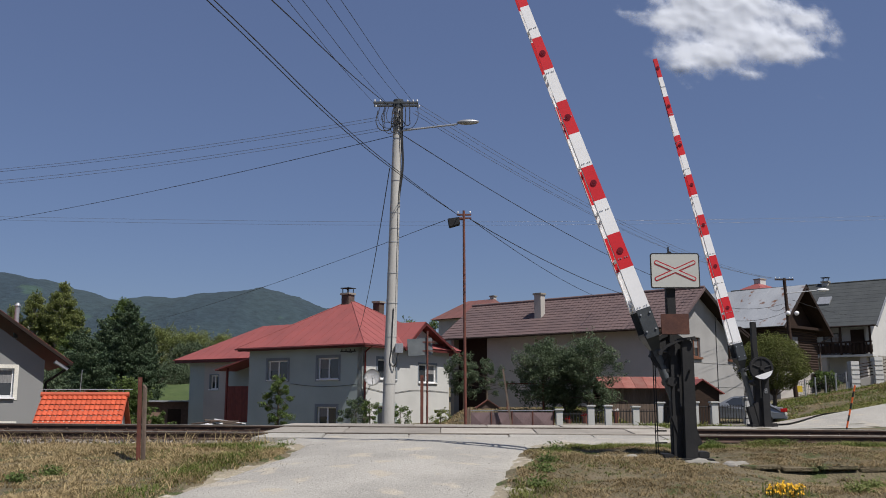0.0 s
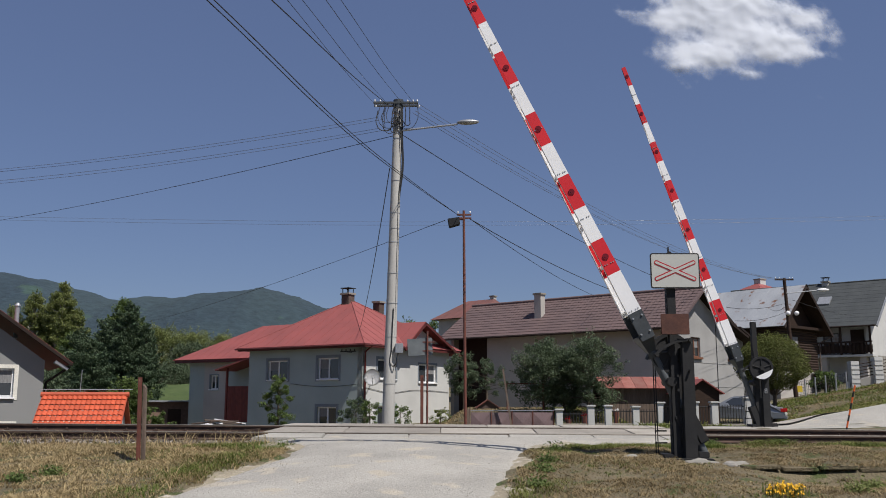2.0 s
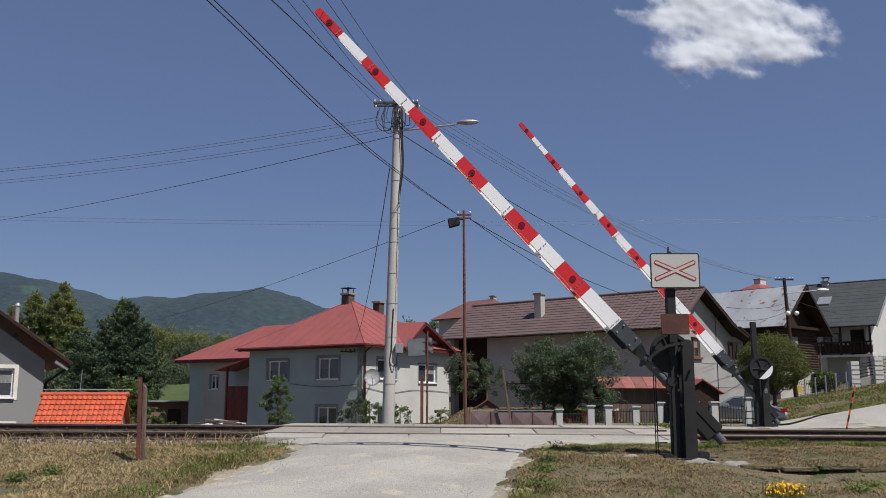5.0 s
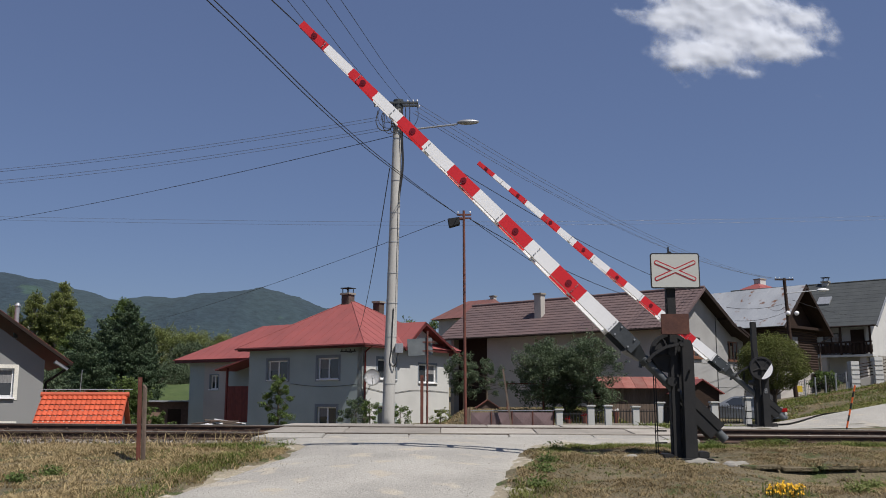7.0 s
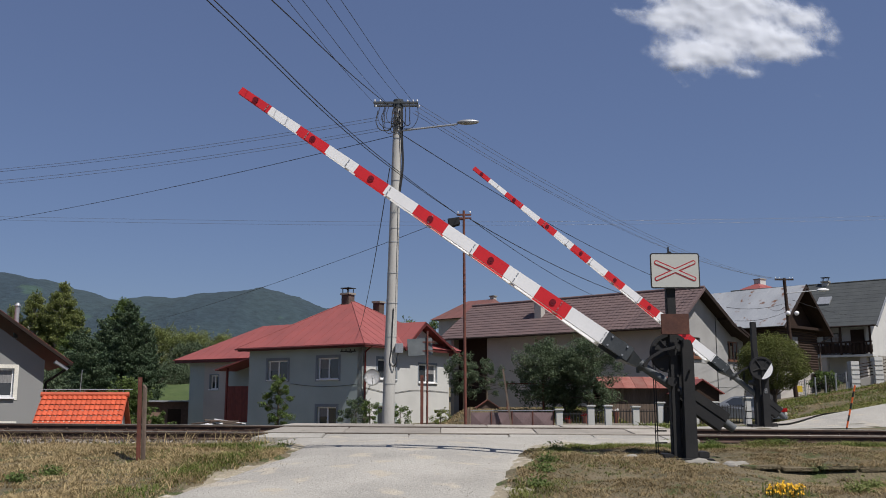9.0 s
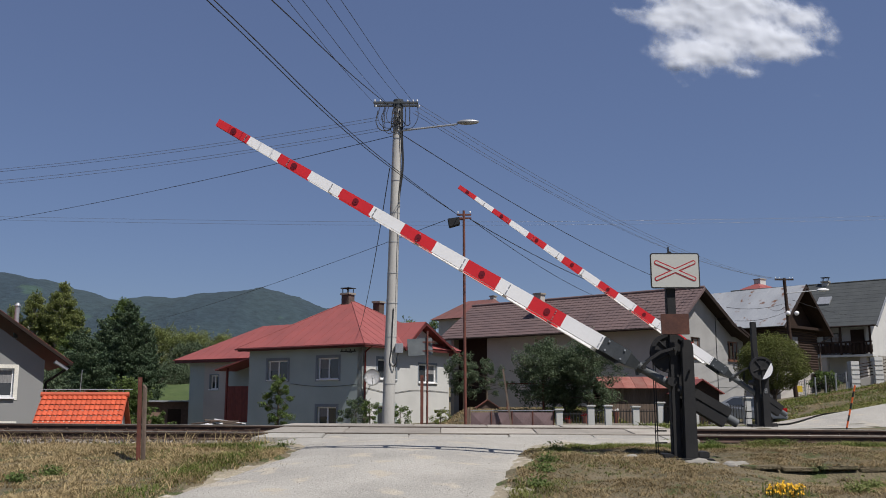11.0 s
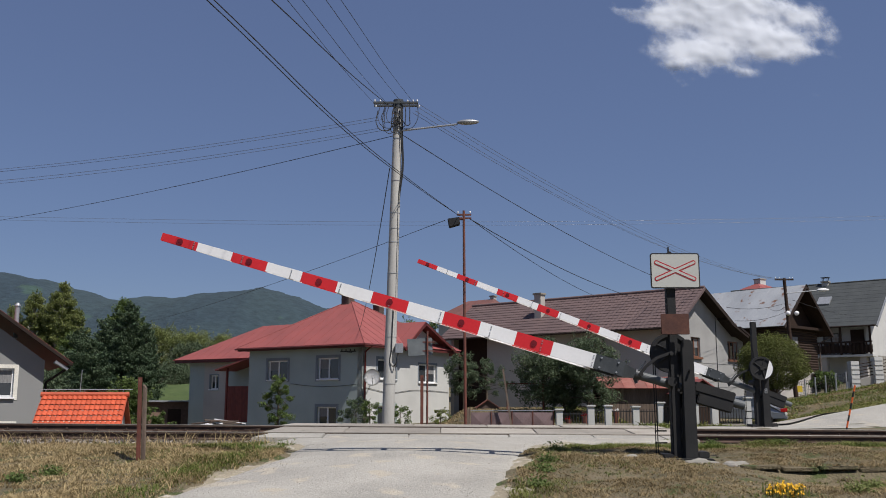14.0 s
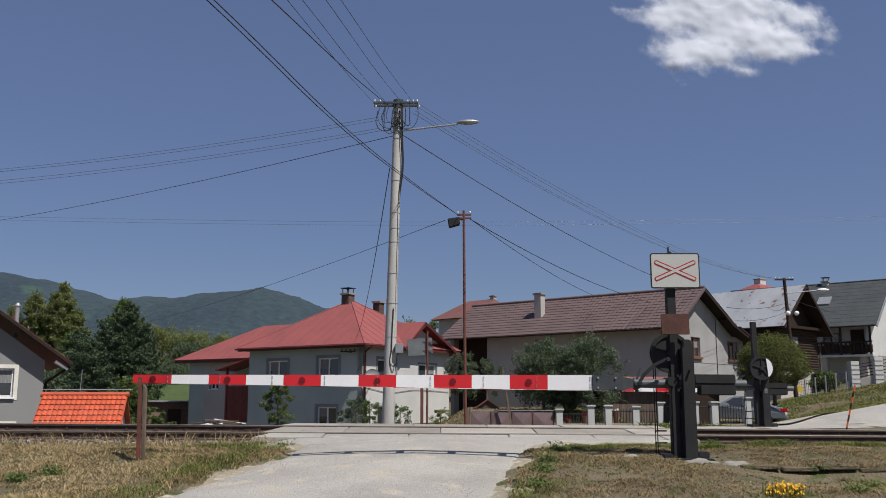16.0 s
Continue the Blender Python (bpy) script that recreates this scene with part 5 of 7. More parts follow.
# ---- poles and cables ----
pole = thing("utility_pole", "tall tapered concrete utility pole with insulators and street lamp", "utility pole", pose(-1.53, 25.5, 0))
bm = bmesh.new()
rod(bm, (0, 0, 0.0), (0.22, 0, 9.5), 0.175, 0.125, seg=28, caps=True)
part("shaft", bm, M["pole_concrete"], pole, "pale spun concrete shaft", smooth=False)
for z in (1.3, 2.6, 3.55, 4.4, 5.3, 5.7, 6.15, 7.1):
    bm = bmesh.new()
    r = 0.178 - 0.0053 * z
    rod(bm, (0.0232 * z, 0, z), (0.0232 * z, 0, z + 0.014), r + 0.004, seg=28)
    part("band", bm, M["galv"], pole)
bm = bmesh.new()
for y in (-0.13, 0.13):
    box(bm, -0.50, 0.80, y - 0.03, y + 0.03, 9.40, 9.46)
rod(bm, (0.22, 0, 9.3), (0.22, 0, 9.55), 0.15, seg=20)
part("crossarm", bm, M["grey_steel"], pole, "twin dark steel crossarm")
ins = bmesh.new()
rod(ins, (0, 0, 0), (0, 0, 0.04), 0.010, seg=6)
rod(ins, (0, 0, 0.035), (0, 0, 0.07), 0.028, 0.034, seg=10)
rod(ins, (0, 0, 0.07), (0, 0, 0.105), 0.024, 0.014, seg=10)
ins_me = bpy.data.meshes.new("insulator")
ins.to_mesh(ins_me)
ins.free()
ins_me.materials.append(M["porcelain"])
TOPS = [(x, y) for x in (-0.46, -0.3, 0.5, 0.66, 0.78) for y in (-0.13, 0.13)] + [(-0.42, -0.2), (0.84, -0.2)]
for i, (x, y) in enumerate(TOPS):
    piece("insulator", ins_me, pole, pose(x, y, 9.44 if i < 10 else 9.26, 0, 0, 0) @ Matrix.Scale(0.8, 4))
rng = random.Random(8)
for i in range(14):
    x0, x1 = rng.uniform(-0.48, 0.8), rng.uniform(0.1, 0.36)
    z0, z1 = rng.uniform(9.2, 9.5), rng.uniform(8.6, 9.2)
    side = -0.3 if x0 < 0.2 else 0.3
    tube([(x0, -0.14, z0), (x0 * 0.9 + side * 0.2, -0.2, (z0 + z1) / 2 - 0.25), ((x0 + x1) / 2 + side * 0.3, -0.2, z1 - 0.2), (x1, -0.17, z1)], rng.choice((0.009, 0.013)), "jumper_wire", M["cable"], pole)
for dx, y in ((0.09, -0.1), (0.12, -0.05)):
    tube([(0.22 + dx, y - 0.05, 9.3), (0.24 + dx, y - 0.05, 8.2), (0.26 + dx, y, 7.6)] + [(0.15 + dx - 0.02 * k, y, 6.5 - k * 1.0) for k in range(5)], 0.018, "down_cable", M["cable"], pole)
for k in range(6):
    bm = bmesh.new()
    rod(bm, (0.2, 0, 8.35 + k * 0.16), (0.2, 0, 8.38 + k * 0.16), 0.139, seg=20)
    part("clamp", bm, M["galv"], pole)
bm = bmesh.new()
rod(bm, (0.2, -0.1, 8.58), (1.95, -0.3, 8.73), 0.03, 0.026, seg=10)
part("lamp_arm", bm, M["galv"], pole, "grey lamp arm")
bm = bmesh.new()
bmesh.ops.create_uvsphere(bm, u_segments=18, v_segments=10, radius=1, matrix=Matrix.Translation((2.25, -0.3, 8.79)) @ pose(0, 0, 0, 0, -2, 0) @ Matrix.Diagonal((0.33, 0.12, 0.075, 1)))
part("lamp_head", bm, M["galv"], pole, "pale grey oval lamp head", smooth=True)
bm = bmesh.new()
box(bm, 0.2, 0.42, -0.26, -0.1, 2.15, 2.42)
part("meter_box", bm, M["galv"], pole, "small grey junction box", bevel=0.012)
tube([(0.28, -0.2, 2.15), (0.22, -0.24, 1.85), (0.12, -0.2, 1.8), (0.1, -0.18, 2.3), (0.14, -0.17, 3.4)], 0.016, "down_cable", M["cable"], pole)

steel = thing("steel_pole", "thin rust-brown steel pole with a loudspeaker and crossarm", "pole", pose(0.78, 32, -0.3))
bm = bmesh.new()
rod(bm, (0, 0, 0), (-0.03, 0, 7.9), 0.055, 0.045, seg=14)
part("shaft", bm, M["rust_post"], steel)
bm = bmesh.new()
box(bm, -0.28, 0.24, -0.035, 0.035, 7.72, 7.78)
box(bm, -0.28, 0.24, -0.035, 0.035, 7.60, 7.65)
part("crossarm", bm, M["rust_post"], steel)
for x in (-0.24, 0.2):
    piece("insulator", ins_me, steel, pose(x, 0, 7.78))
horn = bmesh.new()
prism(horn, [(-0.56, 7.26), (-0.62, 7.58), (-0.20, 7.64), (-0.16, 7.38)], "y", -0.18, 0.12)
part("loudspeaker", horn, M["black_iron"], steel, "dark box loudspeaker", bevel=0.02)
block("speaker_bracket", (-0.2, 0.0, -0.02, 0.02, 7.55, 7.6), M["rust_post"], steel)


def cable(name, pts, r, material, label):
    ob = tube(pts, r, name, material)
    return tagged(ob, label, "cable", group="overhead cables")


def span(a, b, sag, n=9):
    a, b = Vector(a), Vector(b)
    return [tuple(a.lerp(b, i / n) - Vector((0, 0, 4 * sag * (i / n) * (1 - i / n)))) for i in range(n + 1)]


def onward(a, m, k):
    """Past m by the factor k, as seen from a."""
    return tuple(Vector(a) + (Vector(m) - Vector(a)) * k)


THICK, THIN = "thick black overhead cable in the sky", "thin overhead wire in the sky"
for px_top, mid in (((-3.61, 13.0, 6.91), (-0.99, 25.2, 7.05)), ((-3.5, 13.0, 6.91), (-0.93, 25.2, 7.06))):
    tip = (0.60, 32.0, 7.40)
    cable("overhead_cable", [onward(mid, px_top, 3.2), px_top, tuple((Vector(px_top) + Vector(mid)) / 2 - Vector((0, 0, 0.16))), mid, tip], 0.0095, M["cable"], THICK)
A1 = (-1.62, 25.4, 9.38)
for m_, a_, r in (((-2.62, 13.0, 6.91), A1, 0.010), ((-2.38, 13.0, 6.91), (-2.0, 25.4, 9.41), 0.005), ((-2.15, 13.0, 6.91), (-1.67, 25.6, 9.51), 0.005), ((-1.79, 13.0, 6.91), (-1.21, 25.5, 9.48), 0.005), ((-1.56, 13.0, 6.91), (-0.92, 25.6, 9.58), 0.005)):
    cable("overhead_wire", [onward(a_, m_, 2.4), m_, tuple((Vector(m_) + Vector(a_)) / 2 - Vector((0, 0, 0.06))), a_], r, M["cable"], THIN)
for p_, a_ in (((-23.65, 34.0, 9.25), (-1.92, 25.5, 9.03)), ((-23.64, 34.0, 9.16), (-1.79, 25.5, 8.96)), ((-23.6, 34.0, 8.8), (-1.85, 25.5, 8.7)), ((-23.59, 34.0, 8.67), (-1.65, 25.5, 8.65))):
    cable("overhead_wire", span(a_, p_, 0.35), 0.0058, M["wire"], THIN)
cable("overhead_cable", span((-1.46, 25.45, 8.45), (-41.28, 60.0, 11.49), 0.6), 0.010, M["cable"], THICK)
cable("overhead_cable", span((-1.19, 25.45, 8.49), (15.47, 54.0, 7.12), 0.5), 0.012, M["cable"], THIN)
for k, (a_, b_) in enumerate((((-0.7, 25.5, 9.43), (21.85, 58.0, 8.5)), ((-0.77, 25.6, 9.39), (21.63, 58.0, 8.47)), ((-0.83, 25.6, 9.27), (22.33, 58.0, 8.54)), ((-0.9, 25.6, 9.2), (22.51, 58.0, 8.5)))):
    cable("overhead_wire", span(a_, b_, 0.9 + 0.25 * (k > 1)), 0.006, M["wire"], THIN)
cable("overhead_cable", span((0.98, 32.0, 7.29), (12.17, 53.0, 6.51), 0.35), 0.015, M["cable"], THICK)
cable("overhead_cable", span((0.94, 32.0, 7.33), (9.53, 55.0, 6.99), 0.25), 0.012, M["cable"], THIN)
cable("overhead_cable", span((0.08, 32.0, 7.25), (-30.65, 80.0, 6.61), 0.5), 0.010, M["cable"], THICK)
cable("overhead_cable", span((-1.54, 25.4, 7.47), (-4.71, 51.0, 4.7), 0.5), 0.013, M["cable"], THIN)
for dy in (0, 7):
    cable("power_line", [(-113.17, 170.0, 35.97), (-50.87, 165.0, 33.75), (0.0, 160.0, 32.34), (48.97, 165.0, 33.75), (113.4, 170.0, 36.08)] if dy == 0 else [(-113.1, 170.0, 35.3), (-50.83, 165.0, 33.11), (0.0, 160.0, 31.72), (48.94, 165.0, 33.11), (113.33, 170.0, 35.41)], 0.02, M["wire"], "far thin power line across the sky")

for a_, b_ in (((22.0, 58.0, 6.95), (15.73, 50.0, 5.9)), ((22.1, 58.0, 6.43), (16.35, 50.5, 5.2)), ((22.5, 58.0, 7.18), (34.6, 74.0, 7.5)), ((21.95, 58.0, 6.7), (23.9, 66.0, 7.4))):
    cable("overhead_wire", span(a_, b_, 0.2), 0.012, M["cable"], "thin service wire between village pole and house")

# wooden village pole with lamp
vp = thing("utility_pole", "dark wooden utility pole with a street lamp uphill", "utility pole", pose(22.1, 58, 0))
bm = bmesh.new()
rod(bm, (0.25, 0, 1.0), (-0.05, 0, 8.6), 0.14, 0.10, seg=14)
part("shaft", bm, M["dark_wood"], vp)
block("crossarm", (-0.65, 0.55, -0.05, 0.05, 8.45, 8.55), M["dark_wood"], vp)
for x in (-0.6, -0.35, 0.3, 0.5):
    piece("insulator", ins_me, vp, pose(x, 0, 8.55))
bm = bmesh.new()
rod(bm, (0, -0.1, 7.6), (1.9, -0.4, 7.75), 0.03, seg=8)
part("lamp_arm", bm, M["galv"], vp)
bm = bmesh.new()
bmesh.ops.create_uvsphere(bm, u_segments=14, v_segments=8, radius=1, matrix=Matrix.Translation((2.25, -0.4, 7.78)) @ Matrix.Diagonal((0.4, 0.14, 0.1, 1)))
part("lamp_head", bm, M["white_paint"], vp, smooth=True)
for x in (-0.1, 0.45):
    bm = bmesh.new()
    bmesh.ops.create_uvsphere(bm, u_segments=10, v_segments=8, radius=0.15, matrix=Matrix.Translation((x + 0.1, -0.2, 6.3)))
    part("floodlight", bm, M["white_paint"], vp, "round white lamp")

# back of a road sign beyond the crossing
sb = thing("road_sign", "back of a grey sheet road sign on a rusty post", "road sign", pose(-0.62, 36, -0.45))
bm = bmesh.new()
rod(bm, (0, 0, 0), (0, 0, 4.0), 0.04, seg=12)
part("post", bm, M["rust_post"], sb)
bm = bmesh.new()
box(bm, -0.55, 0.45, 0.05, 0.065, 3.05, 3.72)
bmesh.ops.transform(bm, matrix=pose(0, 0, 0, 0, -4, 12), verts=list(bm.verts))
part("sign_plate", bm, M["sign_back"], sb, "bare grey metal back", bevel=0.004)
for z in (3.2, 3.55):
    bm = bmesh.new()
    box(bm, -0.4, 0.3, 0.01, 0.05, z, z + 0.04)
    part("bracket", bm, M["rust_post"], sb)
stub = thing("post_stub", "short rusty steel post beside the road sign", "post", pose(-0.82, 35.6, -0.45))
block("post", (-0.06, 0.06, -0.04, 0.04, 0, 2.25), M["rust_post"], stub)

# crooked posts
bp = thing("barrier_rest", "rusty steel post with a wooden stake that receives the arm", "post", pose(-4.22, 12.95, 0.0, 0, -1.6, 0))
bm = bmesh.new()
prism(bm, [(-0.055, -0.05), (0.005, -0.05), (0.005, -0.04), (-0.045, -0.04), (-0.045, 0.05), (-0.055, 0.05)], "z", -0.1, 1.20)
part("steel_channel", bm, M["rust_post"], bp, bevel=0.003)
bm = bmesh.new()
prism(bm, [(0.004, -0.035), (0.05, -0.04), (0.054, 0.025), (0.006, 0.03)], "z", -0.1, 1.08)
for v in bm.verts:
    if v.co.z > 1:
        v.co.x += 0.005
        v.co.z += 0.03 * math.sin(v.co.x * 90)
part("wooden_stake", bm, M["old_wood"], bp, "weathered wooden stake", bevel=0.006)

mk = thing("snow_pole", "leaning snow pole with orange and black bands", "marker pole", pose(9.17, 21.0, 0.12, 0, 15, 0))
for i in range(8):
    bm = bmesh.new()
    rod(bm, (0, 0, i * 0.14), (0, 0, i * 0.14 + 0.14), 0.02, seg=10)
    part("band", bm, M["orange_band" if i % 2 else "black_iron"], mk, "orange band" if i % 2 else "black band")

# ---- fences ----
fence = thing("fence", "low fence of grey concrete pillars and dark bars", "fence")
PILLARS = [(4.8, 0.42), (6.15, 0.57), (6.9, 0.57), (8.1, 0.53), (9.2, 0.70), (10.3, 0.72), (11.15, 0.72), (12.6, 0.9)]
for x, top in PILLARS:
    y = 38 + 0.2 * (x - 4.8) - (1.5 if x > 10 else 0)
    zb = land(x, y) - 0.1
    bm = bmesh.new()
    box(bm, x - 0.14, x + 0.14, y - 0.14, y + 0.14, zb, top)
    pil = part("pillar", bm, M["plaster_white"], fence, "grey concrete pillar", bevel=0.015)
    bm = bmesh.new()
    box(bm, x - 0.19, x + 0.19, y - 0.19, y + 0.19, top, top + 0.07)
    part("pillar_cap", bm, M["plaster_white"], pil, bevel=0.015)
bar = bmesh.new()
box(bar, -0.012, 0.012, -0.012, 0.012, 0, 0.75)
bar_me = bpy.data.meshes.new("bar")
bar.to_mesh(bar_me)
bar.free()
bar_me.materials.append(M["black_iron"])
for (xa, ta), (xb, tb) in zip(PILLARS, PILLARS[1:]):
    ya, yb = 38 + 0.2 * (xa - 4.8) - (1.5 if xa > 10 else 0), 38 + 0.2 * (xb - 4.8) - (1.5 if xb > 10 else 0)
    n = max(2, int((xb - xa) / 0.12))
    for i in range(1, n):
        f = i / n
        piece("bar", bar_me, fence, pose(xa + (xb - xa) * f, ya + (yb - ya) * f, min(ta, tb) - 0.82))
    bm = bmesh.new()
    rod(bm, (xa, ya, min(ta, tb) - 0.15), (xb, yb, min(ta, tb) - 0.15), 0.02, seg=6)
    part("rail", bm, M["black_iron"], fence)
    bm = bmesh.new()
    slab(bm, [(xa + 0.15, ya - 0.1, -0.12), (xb - 0.15, yb - 0.1, -0.12), (xb - 0.15, yb + 0.1, -0.12), (xa + 0.15, ya + 0.1, -0.12)], 0.5)
    part("plinth", bm, M["concrete"], fence)

gate = thing("gate", "dull mauve sheet metal gate in four folded panels", "gate", pose(1.15, 38, 0))
for i in range(4):
    a, b = i * 0.86, i * 0.86 + 0.83
    bm = bmesh.new()
    c = [bm.verts.new(p) for p in ((a, 0, -0.6), (b, 0, -0.6), (b, 0, 0.34), (a, 0, 0.34))]
    mid = bm.verts.new(((a + b) / 2, -0.06, -0.1))
    for k in range(4):
        bm.faces.new((c[k], c[(k + 1) % 4], mid))
    part("panel", bm, M["gate"], gate)
    bm = bmesh.new()
    box(bm, b - 0.005, b + 0.03, -0.03, 0.03, -0.6, 0.4)
    part("stile", bm, M["rust_post"], gate)
block("top_rail", (0, 3.45, -0.02, 0.02, 0.40, 0.44), M["galv"], gate)
block("gate_post", (-0.16, -0.02, -0.07, 0.07, -0.6, 0.5), M["old_wood"], gate)
lp = thing("wooden_prop", "leaning weathered wooden prop behind the gate", "post", pose(2.85, 37.6, -0.6, 0, -8, 0))
block("pole", (-0.035, 0.035, -0.03, 0.03, 0, 2.75), M["old_wood"], lp)
bench = thing("clothes_line", "thin rusty pipe clothes line stand in the garden", "clothes line", pose(3.0, 43, 0.0))
bm = bmesh.new()
rod(bm, (0, 0, 0), (0, 0, 1.6), 0.03, seg=8)
rod(bm, (0, 0, 1.6), (1.7, 0, 1.6), 0.03, seg=8)
rod(bm, (1.7, 0, 0), (1.7, 0, 1.6), 0.03, seg=8)
part("pipe_frame", bm, M["rust_post"], bench)
kennel = thing("kennel", "small brown wooden kennel in the garden", "kennel", pose(1.75, 46, land(1.75, 46) - 0.55))
bm = bmesh.new()
prism(bm, [(0, 0), (1.0, 0), (1.0, 0.7), (0.5, 1.0), (0, 0.7)], "y", 0, 1)
part("body", bm, M["brick"], kennel)
for a, b in (((-0.12, 0.64), (0.5, 1.06)), ((1.12, 0.64), (0.5, 1.06))):
    bm = bmesh.new()
    slab(bm, [(a[0], -0.1, a[1]), (a[0], 1.1, a[1]), (b[0], 1.1, b[1]), (b[0], -0.1, b[1])], 0.04)
    part("roof_slope", bm, M["rust_post"], kennel)

uf = thing("fence", "grey wire mesh fence with round steel posts", "fence")
MESH_POSTS = [(22.3 + i * 0.66, 58.0) for i in range(6)]
for x, y in MESH_POSTS:
    z = land(x, y)
    bm = bmesh.new()
    rod(bm, (x, y, z - 0.2), (x, y, z + 1.15), 0.05, seg=8)
    part("post", bm, M["galv"], uf)
bm = bmesh.new()
for (xa, ya), (xb, yb) in zip(MESH_POSTS, MESH_POSTS[1:]):
    for k in range(6):
        xx = xa + (xb - xa) * k / 6
        rod(bm, (xx, ya, land(xx, ya)), (xx, ya, land(xx, ya) + 1.05), 0.008, seg=4)
    for k in range(6):
        rod(bm, (xa, ya, land(xa, ya) + 0.05 + k * 0.2), (xb, yb, land(xb, yb) + 0.05 + k * 0.2), 0.008, seg=4)
tagged(part("mesh", bm, M["black_iron"], uf), kind="stuff")

notice = thing("fence_plate", "small yellow plate hung on the wire fence", "plate", pose(22.6, 57.94, land(22.6, 57.94) + 0.4))
block("plate", (-0.16, 0.16, -0.02, 0.0, 0.0, 0.4), M["yellow"], notice, bevel=0.005)

wf = thing("garden_wall", "white block wall with square pillars uphill", "wall")
for i in range(4):
    x, y = 26.2 + i * 1.42, 58.2 - i * 0.2
    zb = land(x, y)
    bm = bmesh.new()
    box(bm, x - 0.25, x + 0.25, y - 0.25, y + 0.25, zb - 0.3, zb + 1.7)
    pil = part("pillar", bm, M["plaster_white"], wf, "white block pillar", bevel=0.02)
    for k in range(6):
        bm = bmesh.new()
        box(bm, x - 0.27, x + 0.27, y - 0.27, y + 0.27, zb + k * 0.29, zb + k * 0.29 + 0.25)
        part("block", bm, M["plaster_white"], pil, bevel=0.02)
    bm = bmesh.new()
    slab(bm, [(x + 0.28, y - 0.1, zb + 0.55), (x + 1.14, y - 0.3, land(x + 1.4, y - 0.2) + 0.55), (x + 1.14, y - 0.1, land(x + 1.4, y - 0.2) + 0.55), (x + 0.28, y + 0.1, zb + 0.55)], 0.9)
    part("plinth", bm, M["plaster_beige"], wf)
    bm = bmesh.new()
    for k in range(5):
        rod(bm, (x, y, zb + 0.65 + k * 0.2), (x + 1.42, y - 0.2, land(x + 1.42, y - 0.2) + 0.65 + k * 0.2), 0.03, seg=5)
    part("infill", bm, M["dark_wood"], wf)
block("low_wall", (25.7, 25.9, 58.15, 58.3, land(25.8, 58.2) - 0.3, land(25.8, 58.2) + 0.5), M["plaster_white"], wf)

# ---- car ----
car = thing("car", "silver grey saloon car parked beside the fence", "car", pose(14.8, 46, land(14.8, 46) + 0.02, 0, 0, 157))
side = [(-2.2, 0.35), (-2.22, 0.62), (-2.12, 0.88), (-1.75, 0.95), (-1.1, 1.40), (-0.5, 1.46), (0.2, 1.44), (1.0, 1.0), (1.9, 0.86), (2.2, 0.68), (2.22, 0.36)]
bm = bmesh.new()
prism(bm, side, "y", -0.86, 0.86)
for v in bm.verts:
    if v.co.z > 1.05:
        v.co.y *= 0.78
part("body", bm, M["car_paint"], car, bevel=0.05)
for s in (-1, 1):
    bm = bmesh.new()
    pts = [(-1.55, 0.97), (-1.05, 1.34), (-0.45, 1.39), (0.15, 1.37), (0.8, 1.0)]
    prism(bm, pts, "y", s * 0.80, s * 0.845)
    for v in bm.verts:
        if v.co.z > 1.05:
            v.co.y = s * (0.70 if abs(v.co.y) < 0.82 else 0.735)
    part("side_window", bm, M["glass"], car, "dark side window")
    for x in (-1.35, 1.35):
        bm = bmesh.new()
        rod(bm, (x, s * 0.70, 0.31), (x, s * 0.88, 0.31), 0.31, seg=20)
        wh = part("wheel", bm, M["tyre"], car, "black tyre with grey rim", bevel=0.02)
        bm = bmesh.new()
        rod(bm, (x, s * 0.86, 0.31), (x, s * 0.89, 0.31), 0.19, seg=14)
        part("rim", bm, M["galv"], wh)
    bm = bmesh.new()
    box(bm, -2.26, -2.0, s * 0.84 - 0.16, s * 0.84 + 0.03, 0.68, 0.86)
    part("tail_light", bm, M["tail_red"], car, "red tail light", bevel=0.02)
bm = bmesh.new()
slab(bm, [(-1.72, -0.62, 0.985), (-1.72, 0.62, 0.985), (-1.14, 0.55, 1.385), (-1.14, -0.55, 1.385)], 0.02)
part("rear_window", bm, M["glass"], car, "dark rear window")
bm = bmesh.new()
box(bm, -2.27, -2.2, -0.26, 0.26, 0.55, 0.66)
part("plate", bm, M["white_paint"], car, "plain pale plate")
block("bumper", (-2.29, -2.15, -0.86, 0.86, 0.34, 0.5), M["car_paint"], car, bevel=0.03)

scrap = thing("scrap_pile", "pile of boards and a white barrow by the house", "pile", pose(-11.4, 46.5, -1.3))
rng = random.Random(5)
for i in range(8):
    bm = bmesh.new()
    box(bm, -0.8, 0.8, -0.1, 0.1, -0.03, 0.03)
    bmesh.ops.transform(bm, matrix=pose(rng.uniform(-0.6, 0.6), rng.uniform(-0.4, 0.4), 0.85 + i * 0.035, rng.uniform(-8, 8), rng.uniform(-9, 9), rng.uniform(-30, 30)), verts=list(bm.verts))
    part("board", bm, M["old_wood" if i % 3 else "white_paint"], scrap)
block("base", (-0.9, 0.9, -0.6, 0.6, -0.3, 0.82), M["black_iron"], scrap)


